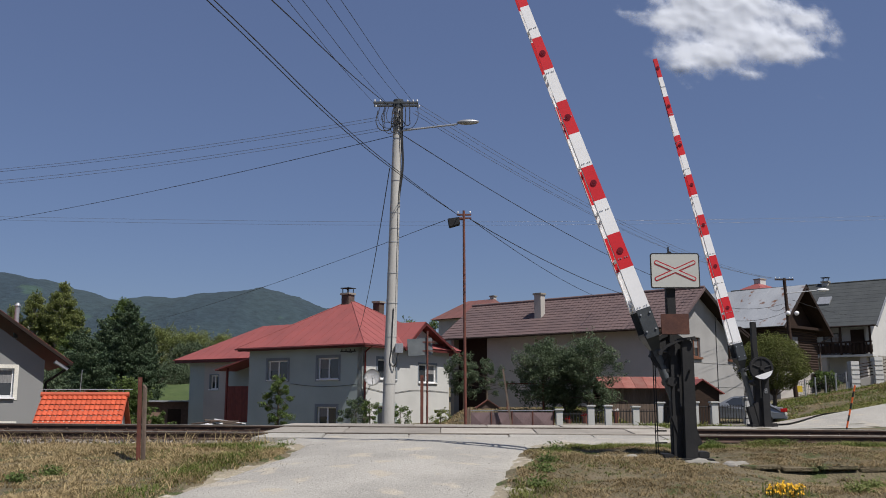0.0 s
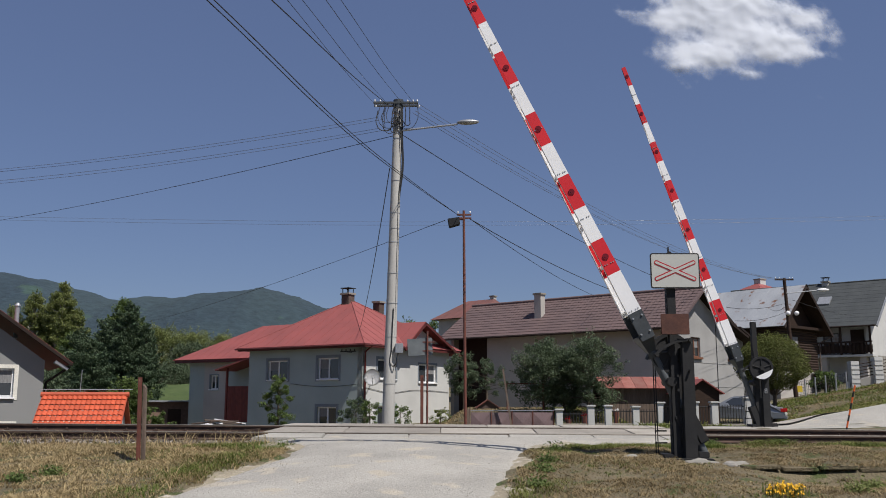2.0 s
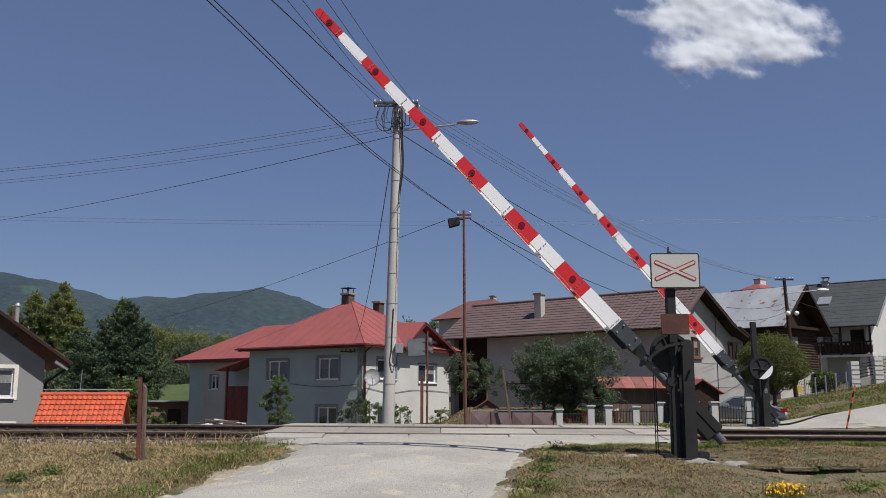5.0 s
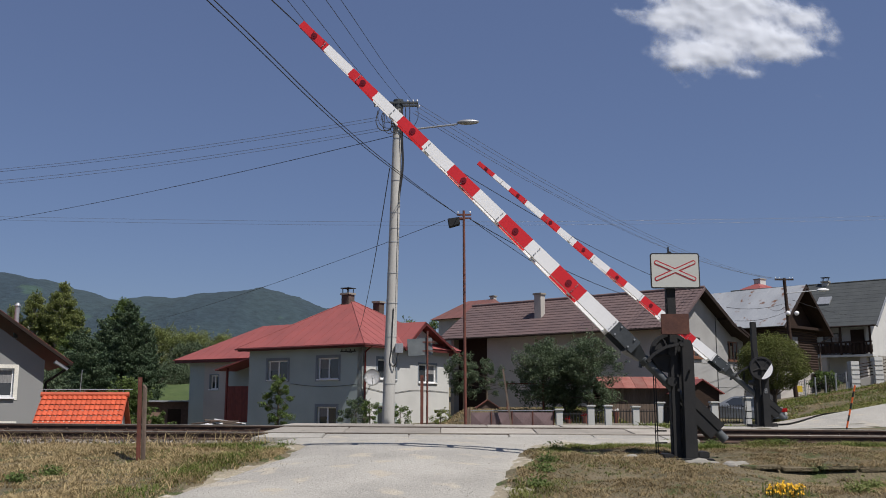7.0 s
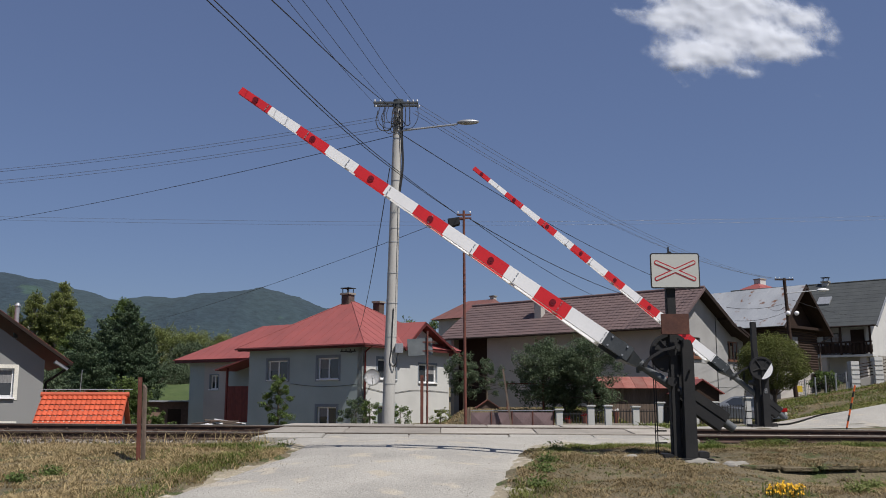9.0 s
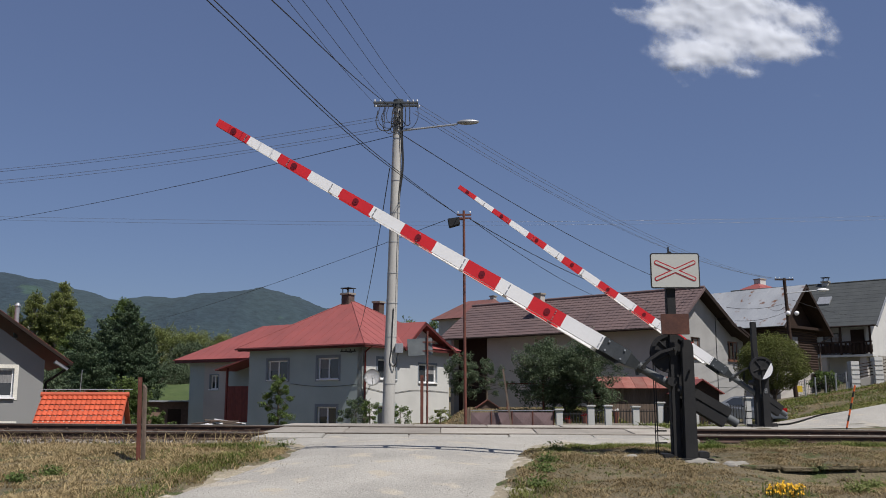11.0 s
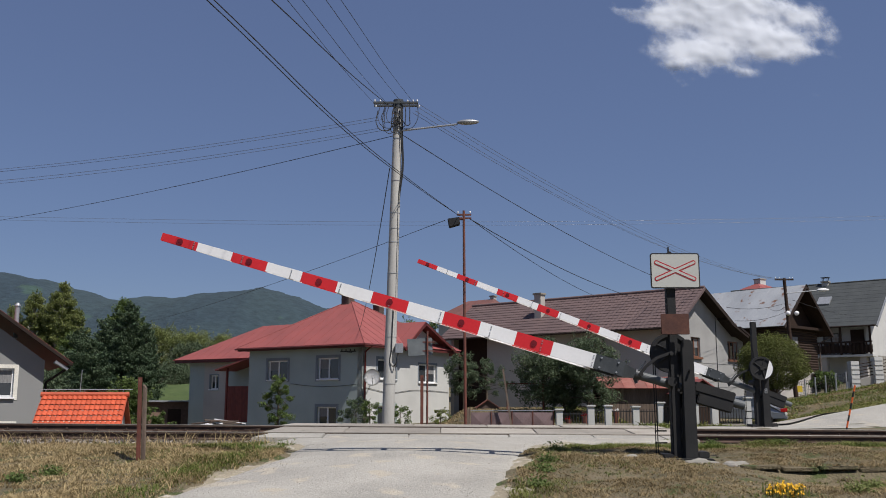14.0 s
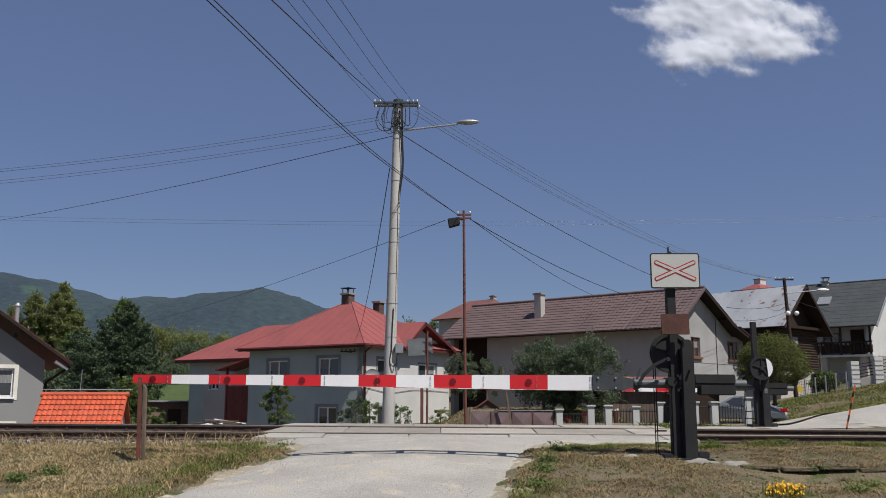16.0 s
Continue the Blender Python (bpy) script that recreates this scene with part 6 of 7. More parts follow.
# ---- trees ----
def leaves(centres, size, rng, flat=0.5):
    """Small bent leaves at the given centres, as vertices and faces."""
    vs, fs = [], []
    for c in centres:
        a, b = rng.uniform(0, 6.283), rng.uniform(-flat, flat) * 2.2
        s = size * rng.uniform(0.6, 1.35)
        ux, uy, uz = math.cos(a) * math.cos(b), math.sin(a) * math.cos(b), math.sin(b)
        tilt = rng.uniform(-0.9, 0.9)
        px_, py_, pz_ = -math.sin(a) * math.cos(tilt), math.cos(a) * math.cos(tilt), math.sin(tilt)
        k = len(vs)
        vs.append((c[0] - ux * s, c[1] - uy * s, c[2] - uz * s))
        vs.append((c[0] + px_ * s * 0.5, c[1] + py_ * s * 0.5, c[2] + pz_ * s * 0.5))
        vs.append((c[0] + ux * s, c[1] + uy * s, c[2] + uz * s - s * 0.25))
        vs.append((c[0] - px_ * s * 0.5, c[1] - py_ * s * 0.5, c[2] - pz_ * s * 0.5))
        fs.append((k, k + 1, k + 2, k + 3))
    return vs, fs


def mesh_part(name, vs, fs, material, parent, label="", kind=""):
    me_ = bpy.data.meshes.new(name)
    me_.from_pydata(vs, [], fs)
    me_.materials.append(material)
    ob = new(name, me_)
    ob.parent = parent
    return tagged(ob, label, kind=kind)


def tree(name, label, category, x, y, z, height, width, material, count, size, seed, trunk="bark", start=0.25, shape=0.5, clumps=26, kind_="round", group="", dense=1.0):
    """A trunk with limbs and a crown of many leaves gathered in clumps on the limbs."""
    rng = random.Random(seed)
    t = thing(name, label, category, pose(x, y, z), group=group)
    bm = bmesh.new()
    bend = rng.uniform(-0.04, 0.04) * height
    h = height
    top = Vector((bend, rng.uniform(-0.03, 0.03) * h, h * (0.95 if kind_ == "cone" else 0.8)))
    midp = Vector((bend * 0.2, 0, h * 0.4))
    r0 = max(0.03, 0.022 * h)
    rod(bm, (0, 0, -0.3), midp, r0, r0 * 0.7, seg=9)
    rod(bm, midp, top, r0 * 0.7, r0 * 0.15, seg=8)
    centres = []
    for i in range(clumps):
        f = start + (1 - start) * (i + rng.random()) / clumps
        base = midp * (f / 0.4) if f < 0.4 else midp.lerp(top, min(1, (f - 0.4) / 0.6))
        a = i * 2.4 + rng.uniform(-0.5, 0.5)
        if kind_ == "cone":
            reach = width * (1.02 - f) * rng.uniform(0.7, 1.15) / max(0.2, 1 - start)
            drop = -0.12 * reach
            rad = max(0.25, reach * 0.42)
        elif kind_ == "tall":
            reach = width * (math.sin(math.pi * min(1, (f - start) / (1 - start) * 0.86 + 0.12)) ** 0.7) * rng.uniform(0.45, 1.0)
            drop = 0.12 * h * rng.random()
            rad = width * rng.uniform(0.16, 0.3)
        else:
            reach = width * (math.sin(math.pi * min(1, (f - start) / (1 - start) * 0.8 + 0.16)) ** 0.6) * rng.uniform(0.35, 1.15)
            drop = 0.10 * h * rng.random()
            rad = width * rng.uniform(0.17, 0.36) * dense
        end = base + Vector((math.cos(a) * reach, math.sin(a) * reach, drop))
        end.z = min(end.z, h - rad * 0.5)
        rod(bm, base, end, r0 * 0.28, r0 * 0.07, seg=5, caps=False)
        centres.append((end, rad))
        if kind_ == "cone":
            centres.append((base.lerp(end, 0.5), rad * 0.8))
    spots_ = []
    if kind_ != "cone":
        for c, r in centres[::2]:
            way = Vector((c.x - top.x, c.y - top.y, (c.z - h * 0.45) * 0.9 + 0.4 * r)).normalized()
            reach = r * rng.uniform(1.25, 1.9)
            rod(bm, c, c + way * reach, r0 * 0.06, r0 * 0.03, seg=4, caps=False)
            for _ in range(max(6, count // 900)):
                q = c + way * reach * rng.uniform(0.5, 1.0)
                spots_.append((q.x + rng.gauss(0, 0.09 * r), q.y + rng.gauss(0, 0.09 * r), q.z + rng.gauss(0, 0.09 * r)))
    part("trunk", bm, M[trunk], t, "bark-covered trunk and limbs")
    per = count // len(centres)
    for c, r in centres:
        for _ in range(per):
            d = Vector((rng.gauss(0, 1), rng.gauss(0, 1), rng.gauss(0, 1))).normalized() * r * rng.random() ** 0.4
            d.z *= 0.55 if kind_ == "cone" else 0.85
            w = noise.noise(Vector((c + d) * (1.1 / max(0.4, r)))) * r * 0.5
            spots_.append(tuple(c + d + d.normalized() * w))
    vs, fs = leaves(spots_, size, rng)
    mesh_part("crown", vs, fs, material, t, "leafy crown with gaps")
    return t


def conifer(label, x, y, z, height, width, count, size, seed, start=0.1, blunt=0.7, group=""):
    """A pine: whorls of boughs round a straight trunk, each bough a flat spray of needle tufts that turns up at its tip."""
    rng = random.Random(seed)
    t = thing("tree", label, "tree", pose(x, y, z), group=group)
    bm = bmesh.new()
    r0 = 0.02 * height
    rod(bm, (0, 0, -0.3), (0, 0, height * 0.97), r0, r0 * 0.12, seg=9)
    boughs = []
    f = start
    while f < 0.985:
        turn = rng.uniform(0, 6.28)
        n = 7 if f < 0.8 else 5
        for i in range(n):
            a = turn + 6.283 * i / n + rng.uniform(-0.3, 0.3)
            reach = max(0.25, width * (1 - f) ** blunt * min(1.0, 0.6 + 2.2 * (f - start)) * rng.uniform(0.62, 1.15))
            base = Vector((0, 0, f * height + rng.uniform(-0.15, 0.15)))
            rise = reach * (0.02 + 0.55 * f) + rng.uniform(-0.1, 0.1)
            tip = base + Vector((math.cos(a) * reach, math.sin(a) * reach, rise))
            mid = base.lerp(tip, 0.55) - Vector((0, 0, 0.10 * reach))
            rod(bm, base, mid, r0 * 0.2, r0 * 0.12, seg=4, caps=False)
            rod(bm, mid, tip, r0 * 0.12, r0 * 0.04, seg=4, caps=False)
            boughs.append((base, mid, tip, reach, a))
        f += 0.46 / height * rng.uniform(0.8, 1.25)
    part("trunk", bm, M["bark"], t, "bark-covered trunk and boughs")
    total = sum(b[3] for b in boughs)
    tufts = []
    for base, mid, tip, reach, a in boughs:
        side = Vector((-math.sin(a), math.cos(a), 0))
        for _ in range(max(10, int(count * reach / total))):
            u = rng.random() ** 0.6
            p = base.lerp(mid, u / 0.55) if u < 0.55 else mid.lerp(tip, (u - 0.55) / 0.45)
            wide = 0.34 * reach * (1 - abs(u - 0.6)) + 0.08
            q = p + side * rng.gauss(0, 0.5) * wide
            tufts.append((q.x, q.y, q.z + rng.gauss(0.04, 0.055) * (1 + 0.4 * reach)))
    vs, fs = leaves(tufts, size, rng)
    mesh_part("crown", vs, fs, M["needle"], t, "layered boughs of dark needles")
    return t


def zl(x, y):
    return land(x, y) - 0.05


def dome(label, x, y, z, radius, height, material, count, size, seed):
    """A clipped, domed shrub: a short trunk and a thick lumpy shell of small leaves."""
    rng = random.Random(seed)
    t = thing("shrub", label, "shrub", pose(x, y, z))
    bm = bmesh.new()
    rod(bm, (0, 0, -0.2), (0.05, 0, height * 0.35), 0.12, 0.09, seg=9)
    for i in range(14):
        a = i * 2.4
        rod(bm, (0.05, 0, height * 0.3), (math.cos(a) * radius * 0.6, math.sin(a) * radius * 0.6, height * (0.45 + 0.03 * i)), 0.04, 0.012, seg=5, caps=False)
    part("trunk", bm, M["bark"], t, "short trunk and limbs")
    low = height * 0.38
    spots_ = []
    for _ in range(count):
        d = Vector((rng.gauss(0, 1), rng.gauss(0, 1), rng.gauss(0, 1))).normalized()
        lump = 1 + 0.16 * noise.noise(d * 2.6 + Vector((seed, 0, 0))) + 0.10 * noise.noise(d * 7 + Vector((seed, 5, 0)))
        r = lump * (1 - 0.28 * rng.random() ** 2)
        zz = d.z * (height - low) * 0.62 * r if d.z > 0 else d.z * (height - low) * 0.38 * r
        spots_.append((d.x * radius * r, d.y * radius * r, low + (height - low) * 0.38 + zz))
    vs, fs = leaves(spots_, size, rng)
    mesh_part("crown", vs, fs, material, t, "dense crown of small leaves")
    return t


APPLE = "leafy grey-green apple tree in the garden"
tree("tree", APPLE, "tree", 6.75, 42.5, zl(6.75, 42.5), 4.25, 1.35, M["leaf_dark"], 22000, 0.046, 11, start=0.13, clumps=70, dense=1.1)
tree("tree", APPLE, "tree", 4.75, 43.2, zl(4.75, 43.2), 3.9, 1.4, M["leaf_dark"], 21000, 0.046, 12, start=0.12, clumps=66, dense=1.1)
tree("tree", APPLE, "tree", 5.75, 43.4, zl(5.75, 43.4), 3.4, 1.25, M["leaf_dark"], 17000, 0.046, 31, start=0.12, clumps=54, dense=1.1)
tree("tree", "loose dark plum tree in front of a shaded wall", "tree", 2.3, 48, zl(2.3, 48), 3.0, 1.4, M["leaf_dark"], 4600, 0.046, 13, start=0.25, clumps=30, dense=0.6)
tree("tree", "loose dark plum tree in front of a shaded wall", "tree", 1.2, 52, zl(1.2, 52), 3.6, 1.1, M["leaf_dark"], 5000, 0.06, 14, start=0.2, clumps=22)
dome("dense domed yellow-green garden shrub", 16.9, 46.8, zl(16.9, 46.8), 1.72, 4.2 - zl(16.9, 46.8), M["leaf_olive"], 46000, 0.036, 15)
tree("shrub", "young leafy bush before the grey house wall", "shrub", -7.89, 44, zl(-8, 44), 3.0, 0.8, M["leaf_mid"], 8000, 0.042, 16, start=0.08, clumps=36, kind_="tall")
tree("shrub", "low green bush at the house corner", "shrub", -4.26, 45, zl(-4, 45), 1.75, 0.75, M["leaf_dark"], 4200, 0.045, 17, start=0.1, clumps=22)
tree("shrub", "thin sprouting bush by the concrete pole", "shrub", -3.49, 44, zl(-3.5, 44), 1.7, 0.5, M["leaf_mid"], 1800, 0.042, 18, start=0.15, clumps=16)
tree("shrub", "thin sprouting bush by the concrete pole", "shrub", -1.87, 40, zl(-2, 40), 1.3, 0.6, M["leaf_mid"], 1200, 0.042, 19, start=0.15, clumps=14)
tree("shrub", "low green bush by the brick outbuilding", "shrub", -15.6, 50, zl(-15, 50), 2.3, 0.8, M["leaf_mid"], 4500, 0.05, 20, start=0.1, clumps=22)
tree("shrub", "low green weeds along the white house wall", "shrub", -0.12, 48, zl(0, 48), 0.95, 0.6, M["leaf_light"], 700, 0.06, 21, start=0.05, clumps=12)
tree("shrub", "low green bush uphill by the white wall", "shrub", 25.2, 60.4, zl(25.2, 60.4), 1.6, 0.9, M["leaf_mid"], 2500, 0.08, 22, start=0.1, clumps=20)
WOODS = "trees at the edge of the wood"
BIRCH, BROAD = "tall pale green birch with a loose crown", "broad green broadleaf tree"
for i, (x, y, top, w, mt, kd, lab, n) in enumerate((
        (-40.1, 95, 14.1, 1.9, "leaf_light", "tall", BIRCH, 36000), (-43.2, 96, 13.0, 1.8, "leaf_light", "tall", BIRCH, 30000), (-41.7, 97, 12.6, 1.7, "leaf_light", "tall", BIRCH, 30000),
        (-38.0, 94, 11.0, 1.7, "leaf_light", "tall", BIRCH, 30000), (-45.2, 95, 11.4, 1.3, "leaf_light", "tall", BIRCH, 14000), (-36.9, 90, 8.0, 1.6, "leaf_mid", "tall", "young green birch below taller ones", 16000),
        (-32.6, 92, 11.8, 2.0, "leaf_mid", "tall", "pointed green tree behind the pines", 30000),
        (-34.6, 112, 10.7, 2.7, "leaf_light", "round", BROAD, 22000), (-30.9, 112, 10.1, 2.9, "leaf_light", "round", BROAD, 22000), (-26.8, 112, 9.4, 2.2, "leaf_light", "round", BROAD, 16000), (-23.4, 113, 8.9, 2.2, "leaf_mid", "round", BROAD, 14000),
        (-38.5, 106, 9.4, 3.0, "leaf_mid", "round", BROAD, 16000), (-28.8, 104, 8.0, 2.6, "leaf_dark", "round", BROAD, 14000), (-24.8, 98, 6.4, 2.4, "leaf_dark", "round", BROAD, 12000), (-21.0, 105, 6.6, 2.8, "leaf_dark", "round", BROAD, 10000),
        (-26.3, 90, 4.6, 2.4, "leaf_dark", "round", BROAD, 11000), (-30.2, 92, 4.8, 2.4, "leaf_dark", "round", BROAD, 11000), (-23.2, 92, 4.4, 2.2, "leaf_dark", "round", BROAD, 9000), (-47.5, 92, 9.0, 3.0, "leaf_dark", "round", BROAD, 12000), (-36.2, 84, 5.6, 2.6, "leaf_mid", "round", BROAD, 14000), (-33.0, 68, 4.3, 2.4, "leaf_dark", "round", BROAD, 12000),
        (-19.9, 58, 2.6, 1.3, "leaf_mid", "round", BROAD, 8000), (-26.5, 60, 3.4, 2.0, "leaf_dark", "round", BROAD, 11000), (-41, 80, 5.2, 3.0, "leaf_dark", "round", BROAD, 10000))):
    z = land(x, y) - 0.3
    tree("tree", lab, "tree", x, y, z, top - z, w, M[mt], n, 0.085, 40 + i, trunk="birch" if lab is BIRCH else "bark", start=0.16, clumps=120 if kd == "tall" else 60, kind_=kd, group=WOODS)
PINE = "dark green pine with layered branches"
for i, (x, y, top, w, n) in enumerate(((-29.2, 80, 8.1, 3.3, 42000), (-26.6, 77, 8.75, 3.0, 42000), (-24.9, 76, 6.9, 2.3, 26000), (-31.2, 78, 6.7, 2.7, 26000), (-27.8, 72, 5.4, 2.7, 26000), (-24.0, 72, 4.6, 1.9, 16000))):
    z = land(x, y) - 0.3
    conifer(PINE, x, y, z, top - z, w, n, 0.085, 120 + i, blunt=0.5, group=WOODS)
for i, (x, y, top, w) in enumerate(((-3.4, 112, 11.2, 2.6), (-1.0, 118, 11.6, 2.4), (-5.5, 116, 10.8, 2.6), (29.5, 105, 13.6, 1.6), (2.0, 66, 7.0, 1.4))):
    z = land(x, y) - 0.3
    tree("tree", "far green treetop behind the roofs", "tree", x, y, z, top - z, w, M["leaf_mid"], 5000, 0.15, 80 + i, clumps=24, group="treetops behind the roofs")


# ---- hills ----
def ridge_height(points, x):
    for (a, ha), (b, hb) in zip(points, points[1:]):
        if x <= b:
            return ha + (hb - ha) * smooth(a, b, x)
    return points[-1][1]


def hill(name, label, lobes, y0, depth, material, x0, x1, seed):
    nx, ny = 1300, 24
    vs, fs = [], []
    for j in range(ny):
        f = j / (ny - 1)
        for i in range(nx):
            x = x0 + (x1 - x0) * i / (nx - 1)
            crest = ridge_height(lobes, x)
            crest += 2.5 * noise.noise(Vector((x * 0.02, seed, 1))) + 2.2 * noise.noise(Vector((x * 0.06, seed, 2))) + 4.5 * abs(noise.noise(Vector((x * 0.13, seed, 3))))
            fold = 12 * noise.noise(Vector((x * 0.006, f * 3, seed))) * math.sin(math.pi * f)
            vs.append((x, y0 + depth * f, crest * math.sin(min(1, f * 1.15) * math.pi / 2) + fold - (60 if j == 0 else 0)))
    for j in range(ny - 1):
        for i in range(nx - 1):
            k = j * nx + i
            fs.append((k, k + 1, k + nx + 1, k + nx))
    me_ = bpy.data.meshes.new(name)
    me_.from_pydata(vs, [], fs)
    me_.materials.append(material)
    me_.shade_smooth()
    return tagged(new(name, me_), label, "hill", kind="structure")


hill("backdrop", "far wooded mountain ridge, blue haze in its colour, under clear sky", [(-3300, 300), (-1700, 390), (-1240, 347), (-1100, 321), (-1015, 300), (-935, 277), (-872, 267), (-838, 276), (-800, 279), (-746, 276), (-690, 282), (-640, 290), (-560, 295), (-520, 296), (-496, 302), (-465, 293), (-415, 280), (-312, 248), (-80, 170), (400, 110), (3300, 110)], 1900, 700, M["hazed_forest"], -3200, 3200, 3)
hill("backdrop", "nearer dark wooded hillside, haze in its colour, below the ridge", [(-2500, 120), (-1100, 150), (-600, 95), (-250, 120), (300, 50), (2500, 50)], 1300, 500, M["hazed_forest"], -2400, 2400, 9)
meadow = sheet("meadow", [-36 + i * 2 for i in range(10)], [64 + i * 3 for i in range(9)], lambda x, y: land(x, y) + 0.25 + 1.5 * smooth(62, 88, y) * smooth(-40, -28, x) + 0.1 * noise.noise(Vector((x * 0.5, y * 0.5, 0))), M["meadow"])
tagged(meadow, "bright green mown meadow slope", "meadow", kind="structure")


# ---- grass and stones ----
def blades(name, n, area, material, label, height, seed, keep, wide=1.0):
    rng = random.Random(seed)
    vs, fs = [], []
    x0, x1, y0, y1 = area
    made = 0
    tries = 0
    while made < n and tries < n * 6:
        tries += 1
        x, y = rng.uniform(x0, x1), rng.uniform(y0, y1)
        k = keep(x, y)
        if rng.random() > k:
            continue
        h = height * rng.uniform(0.35, 1.25) * (0.5 + 0.5 * k)
        a = rng.uniform(0, 6.283)
        lean = rng.uniform(0.2, 2.4) * h
        w = rng.uniform(0.003, 0.0075) * wide
        z = ground_height(x, y) - 0.015
        dx, dy = math.cos(a), math.sin(a)
        c = len(vs)
        vs += [(x - dy * w, y + dx * w, z), (x + dy * w, y - dx * w, z), (x + dx * lean * 0.4 + dy * w * 0.8, y + dy * lean * 0.4 - dx * w * 0.8, z + h * 0.65),
               (x + dx * lean * 0.4 - dy * w * 0.8, y + dy * lean * 0.4 + dx * w * 0.8, z + h * 0.65), (x + dx * lean, y + dy * lean, z + h)]
        fs += [(c, c + 1, c + 2, c + 3), (c + 3, c + 2, c + 4)]
        made += 1
    me_ = bpy.data.meshes.new(name)
    me_.from_pydata(vs, [], fs)
    me_.materials.append(material)
    return tagged(new(name, me_), label, "grass", kind="stuff")


def patch(x, y, s, seed):
    return noise.noise(Vector((x * s, y * s, seed)))


def verge(x, y):
    if y > 17.1 and -3.7 < x < 4.9:
        return 0.0
    return 1.0 - min(1.0, on_road(x, y) * 1.6)


def straw_keep(x, y):
    return verge(x, y) * max(0.0, min(1.0, 0.66 + 0.8 * patch(x, y, 0.9, 1) + 0.5 * patch(x, y, 3.5, 3))) * (1 if y < 16.3 else 0.25)


def green_keep(x, y):
    near_edge = max(0.0, 1 - abs(min(x - edge(LEFT, y), edge(RIGHT, y) - x) + 0.35) / 0.5) if y < 16 else 0.3
    return verge(x, y) * max(0.0, min(1.0, 0.02 + 1.1 * patch(x, y, 0.8, 5) + 0.55 * near_edge))


blades("dry_grass", 95000, (-8.0, -1.8, 8.6, 16.8), M["straw_pale"], "dry straw-coloured grass on the verge", 0.06, 1, straw_keep)
blades("dry_grass", 105000, (0.3, 7.6, 8.8, 16.6), M["straw"], "dry straw-coloured grass round the mast", 0.045, 2, straw_keep)
blades("green_grass", 16000, (-8.0, -1.6, 8.6, 17.0), M["grass"], "green grass tufts among dry straw", 0.085, 3, green_keep)
blades("green_grass", 14000, (0.3, 7.8, 8.6, 17.0), M["grass"], "green grass tufts among dry straw", 0.07, 4, green_keep)
blades("green_grass", 9000, (1.7, 4.4, 14.4, 15.5), M["grass"], "green grass band beside the crossing", 0.10, 31, lambda x, y: verge(x, y) * max(0.0, min(1.0, 0.75 + patch(x, y, 1.6, 2))))
blades("green_grass", 6000, (-4.2, -2.5, 14.2, 16.2), M["grass"], "green grass band beside the crossing", 0.10, 32, lambda x, y: verge(x, y) * max(0.0, min(1.0, 0.6 + patch(x, y, 1.6, 3))))
blades("green_grass", 5000, (4.0, 9.0, 14.8, 16.9), M["grass"], "green weeds along the ballast", 0.12, 33, lambda x, y: max(0.0, min(1.0, 0.2 + 1.6 * patch(x, y, 1.1, 9))))
blades("garden_straw", 7000, (-0.3, 8.6, 41.0, 50.5), M["straw"], "dry grass on the garden slope", 0.10, 34, lambda x, y: 0.8, 4.0)
blades("bank_grass", 12000, (17.0, 28.0, 43.0, 59.0), M["grass"], "green grass on the bank by the village road", 0.12, 35, lambda x, y: 0.75 if x < 7.0 + 0.69 * (y - 24) and patch(x, y, 0.35, 6) > -0.15 else 0.0, 5.0)
blades("tall_stalks", 1000, (-8.0, -2.6, 10.0, 16.9), M["straw_pale"], "tall bent dry grass stalks", 0.26, 6, lambda x, y: verge(x, y) * (0.3 + 0.7 * (y > 15)))
blades("far_grass", 26000, (5.0, 27.0, 20.6, 48.0), M["grass"], "grass strip beyond the track", 0.14, 7, lambda x, y: 0.85 if x < 7.4 + 0.69 * (y - 24) else 0.0, 4.0)
blades("far_straw", 14000, (8.0, 30.0, 22.0, 58.0), M["straw"], "dry grass bank beside the village road", 0.14, 8, lambda x, y: (0.2 + 0.5 * (patch(x, y, 0.3, 2) > 0)) if x < 7.4 + 0.69 * (y - 24) or y > 44 else 0.0, 4.0)
spots = []
rng = random.Random(17)
for _ in range(1500):
    x, y = rng.uniform(-8, 8), rng.uniform(9, 16.4)
    if verge(x, y) > 0.7 and patch(x, y, 0.9, 1) < 0.1:
        spots.append((x, y, ground_height(x, y) + 0.004, rng.uniform(0.008, 0.03)))
rocks("clods", spots, M["soil"], "small dry earth clods on the verge", "soil", 5)
spots = []
rng = random.Random(9)
for _ in range(16000):
    x, y = rng.uniform(-5, 4.5), rng.uniform(8.5, 15.4)
    m = on_road(x, y)
    e = min(x - edge(LEFT, y), edge(RIGHT, y) - x)
    if m > 0.05 and rng.random() < (0.9 if e < 0.5 else 0.12 + 0.5 * max(0.0, noise.noise(Vector((x * 0.7, y * 0.5, 2))))):
        spots.append((x, y, land(x, y) + 0.06 * max(0, 1 - (2 * (x - edge(LEFT, y)) / max(0.5, edge(RIGHT, y) - edge(LEFT, y)) - 1) ** 2) - 0.012, rng.uniform(0.002, 0.0055)))
rocks("gravel", spots, M["concrete"], "loose pale gravel on the road", "gravel", 3)


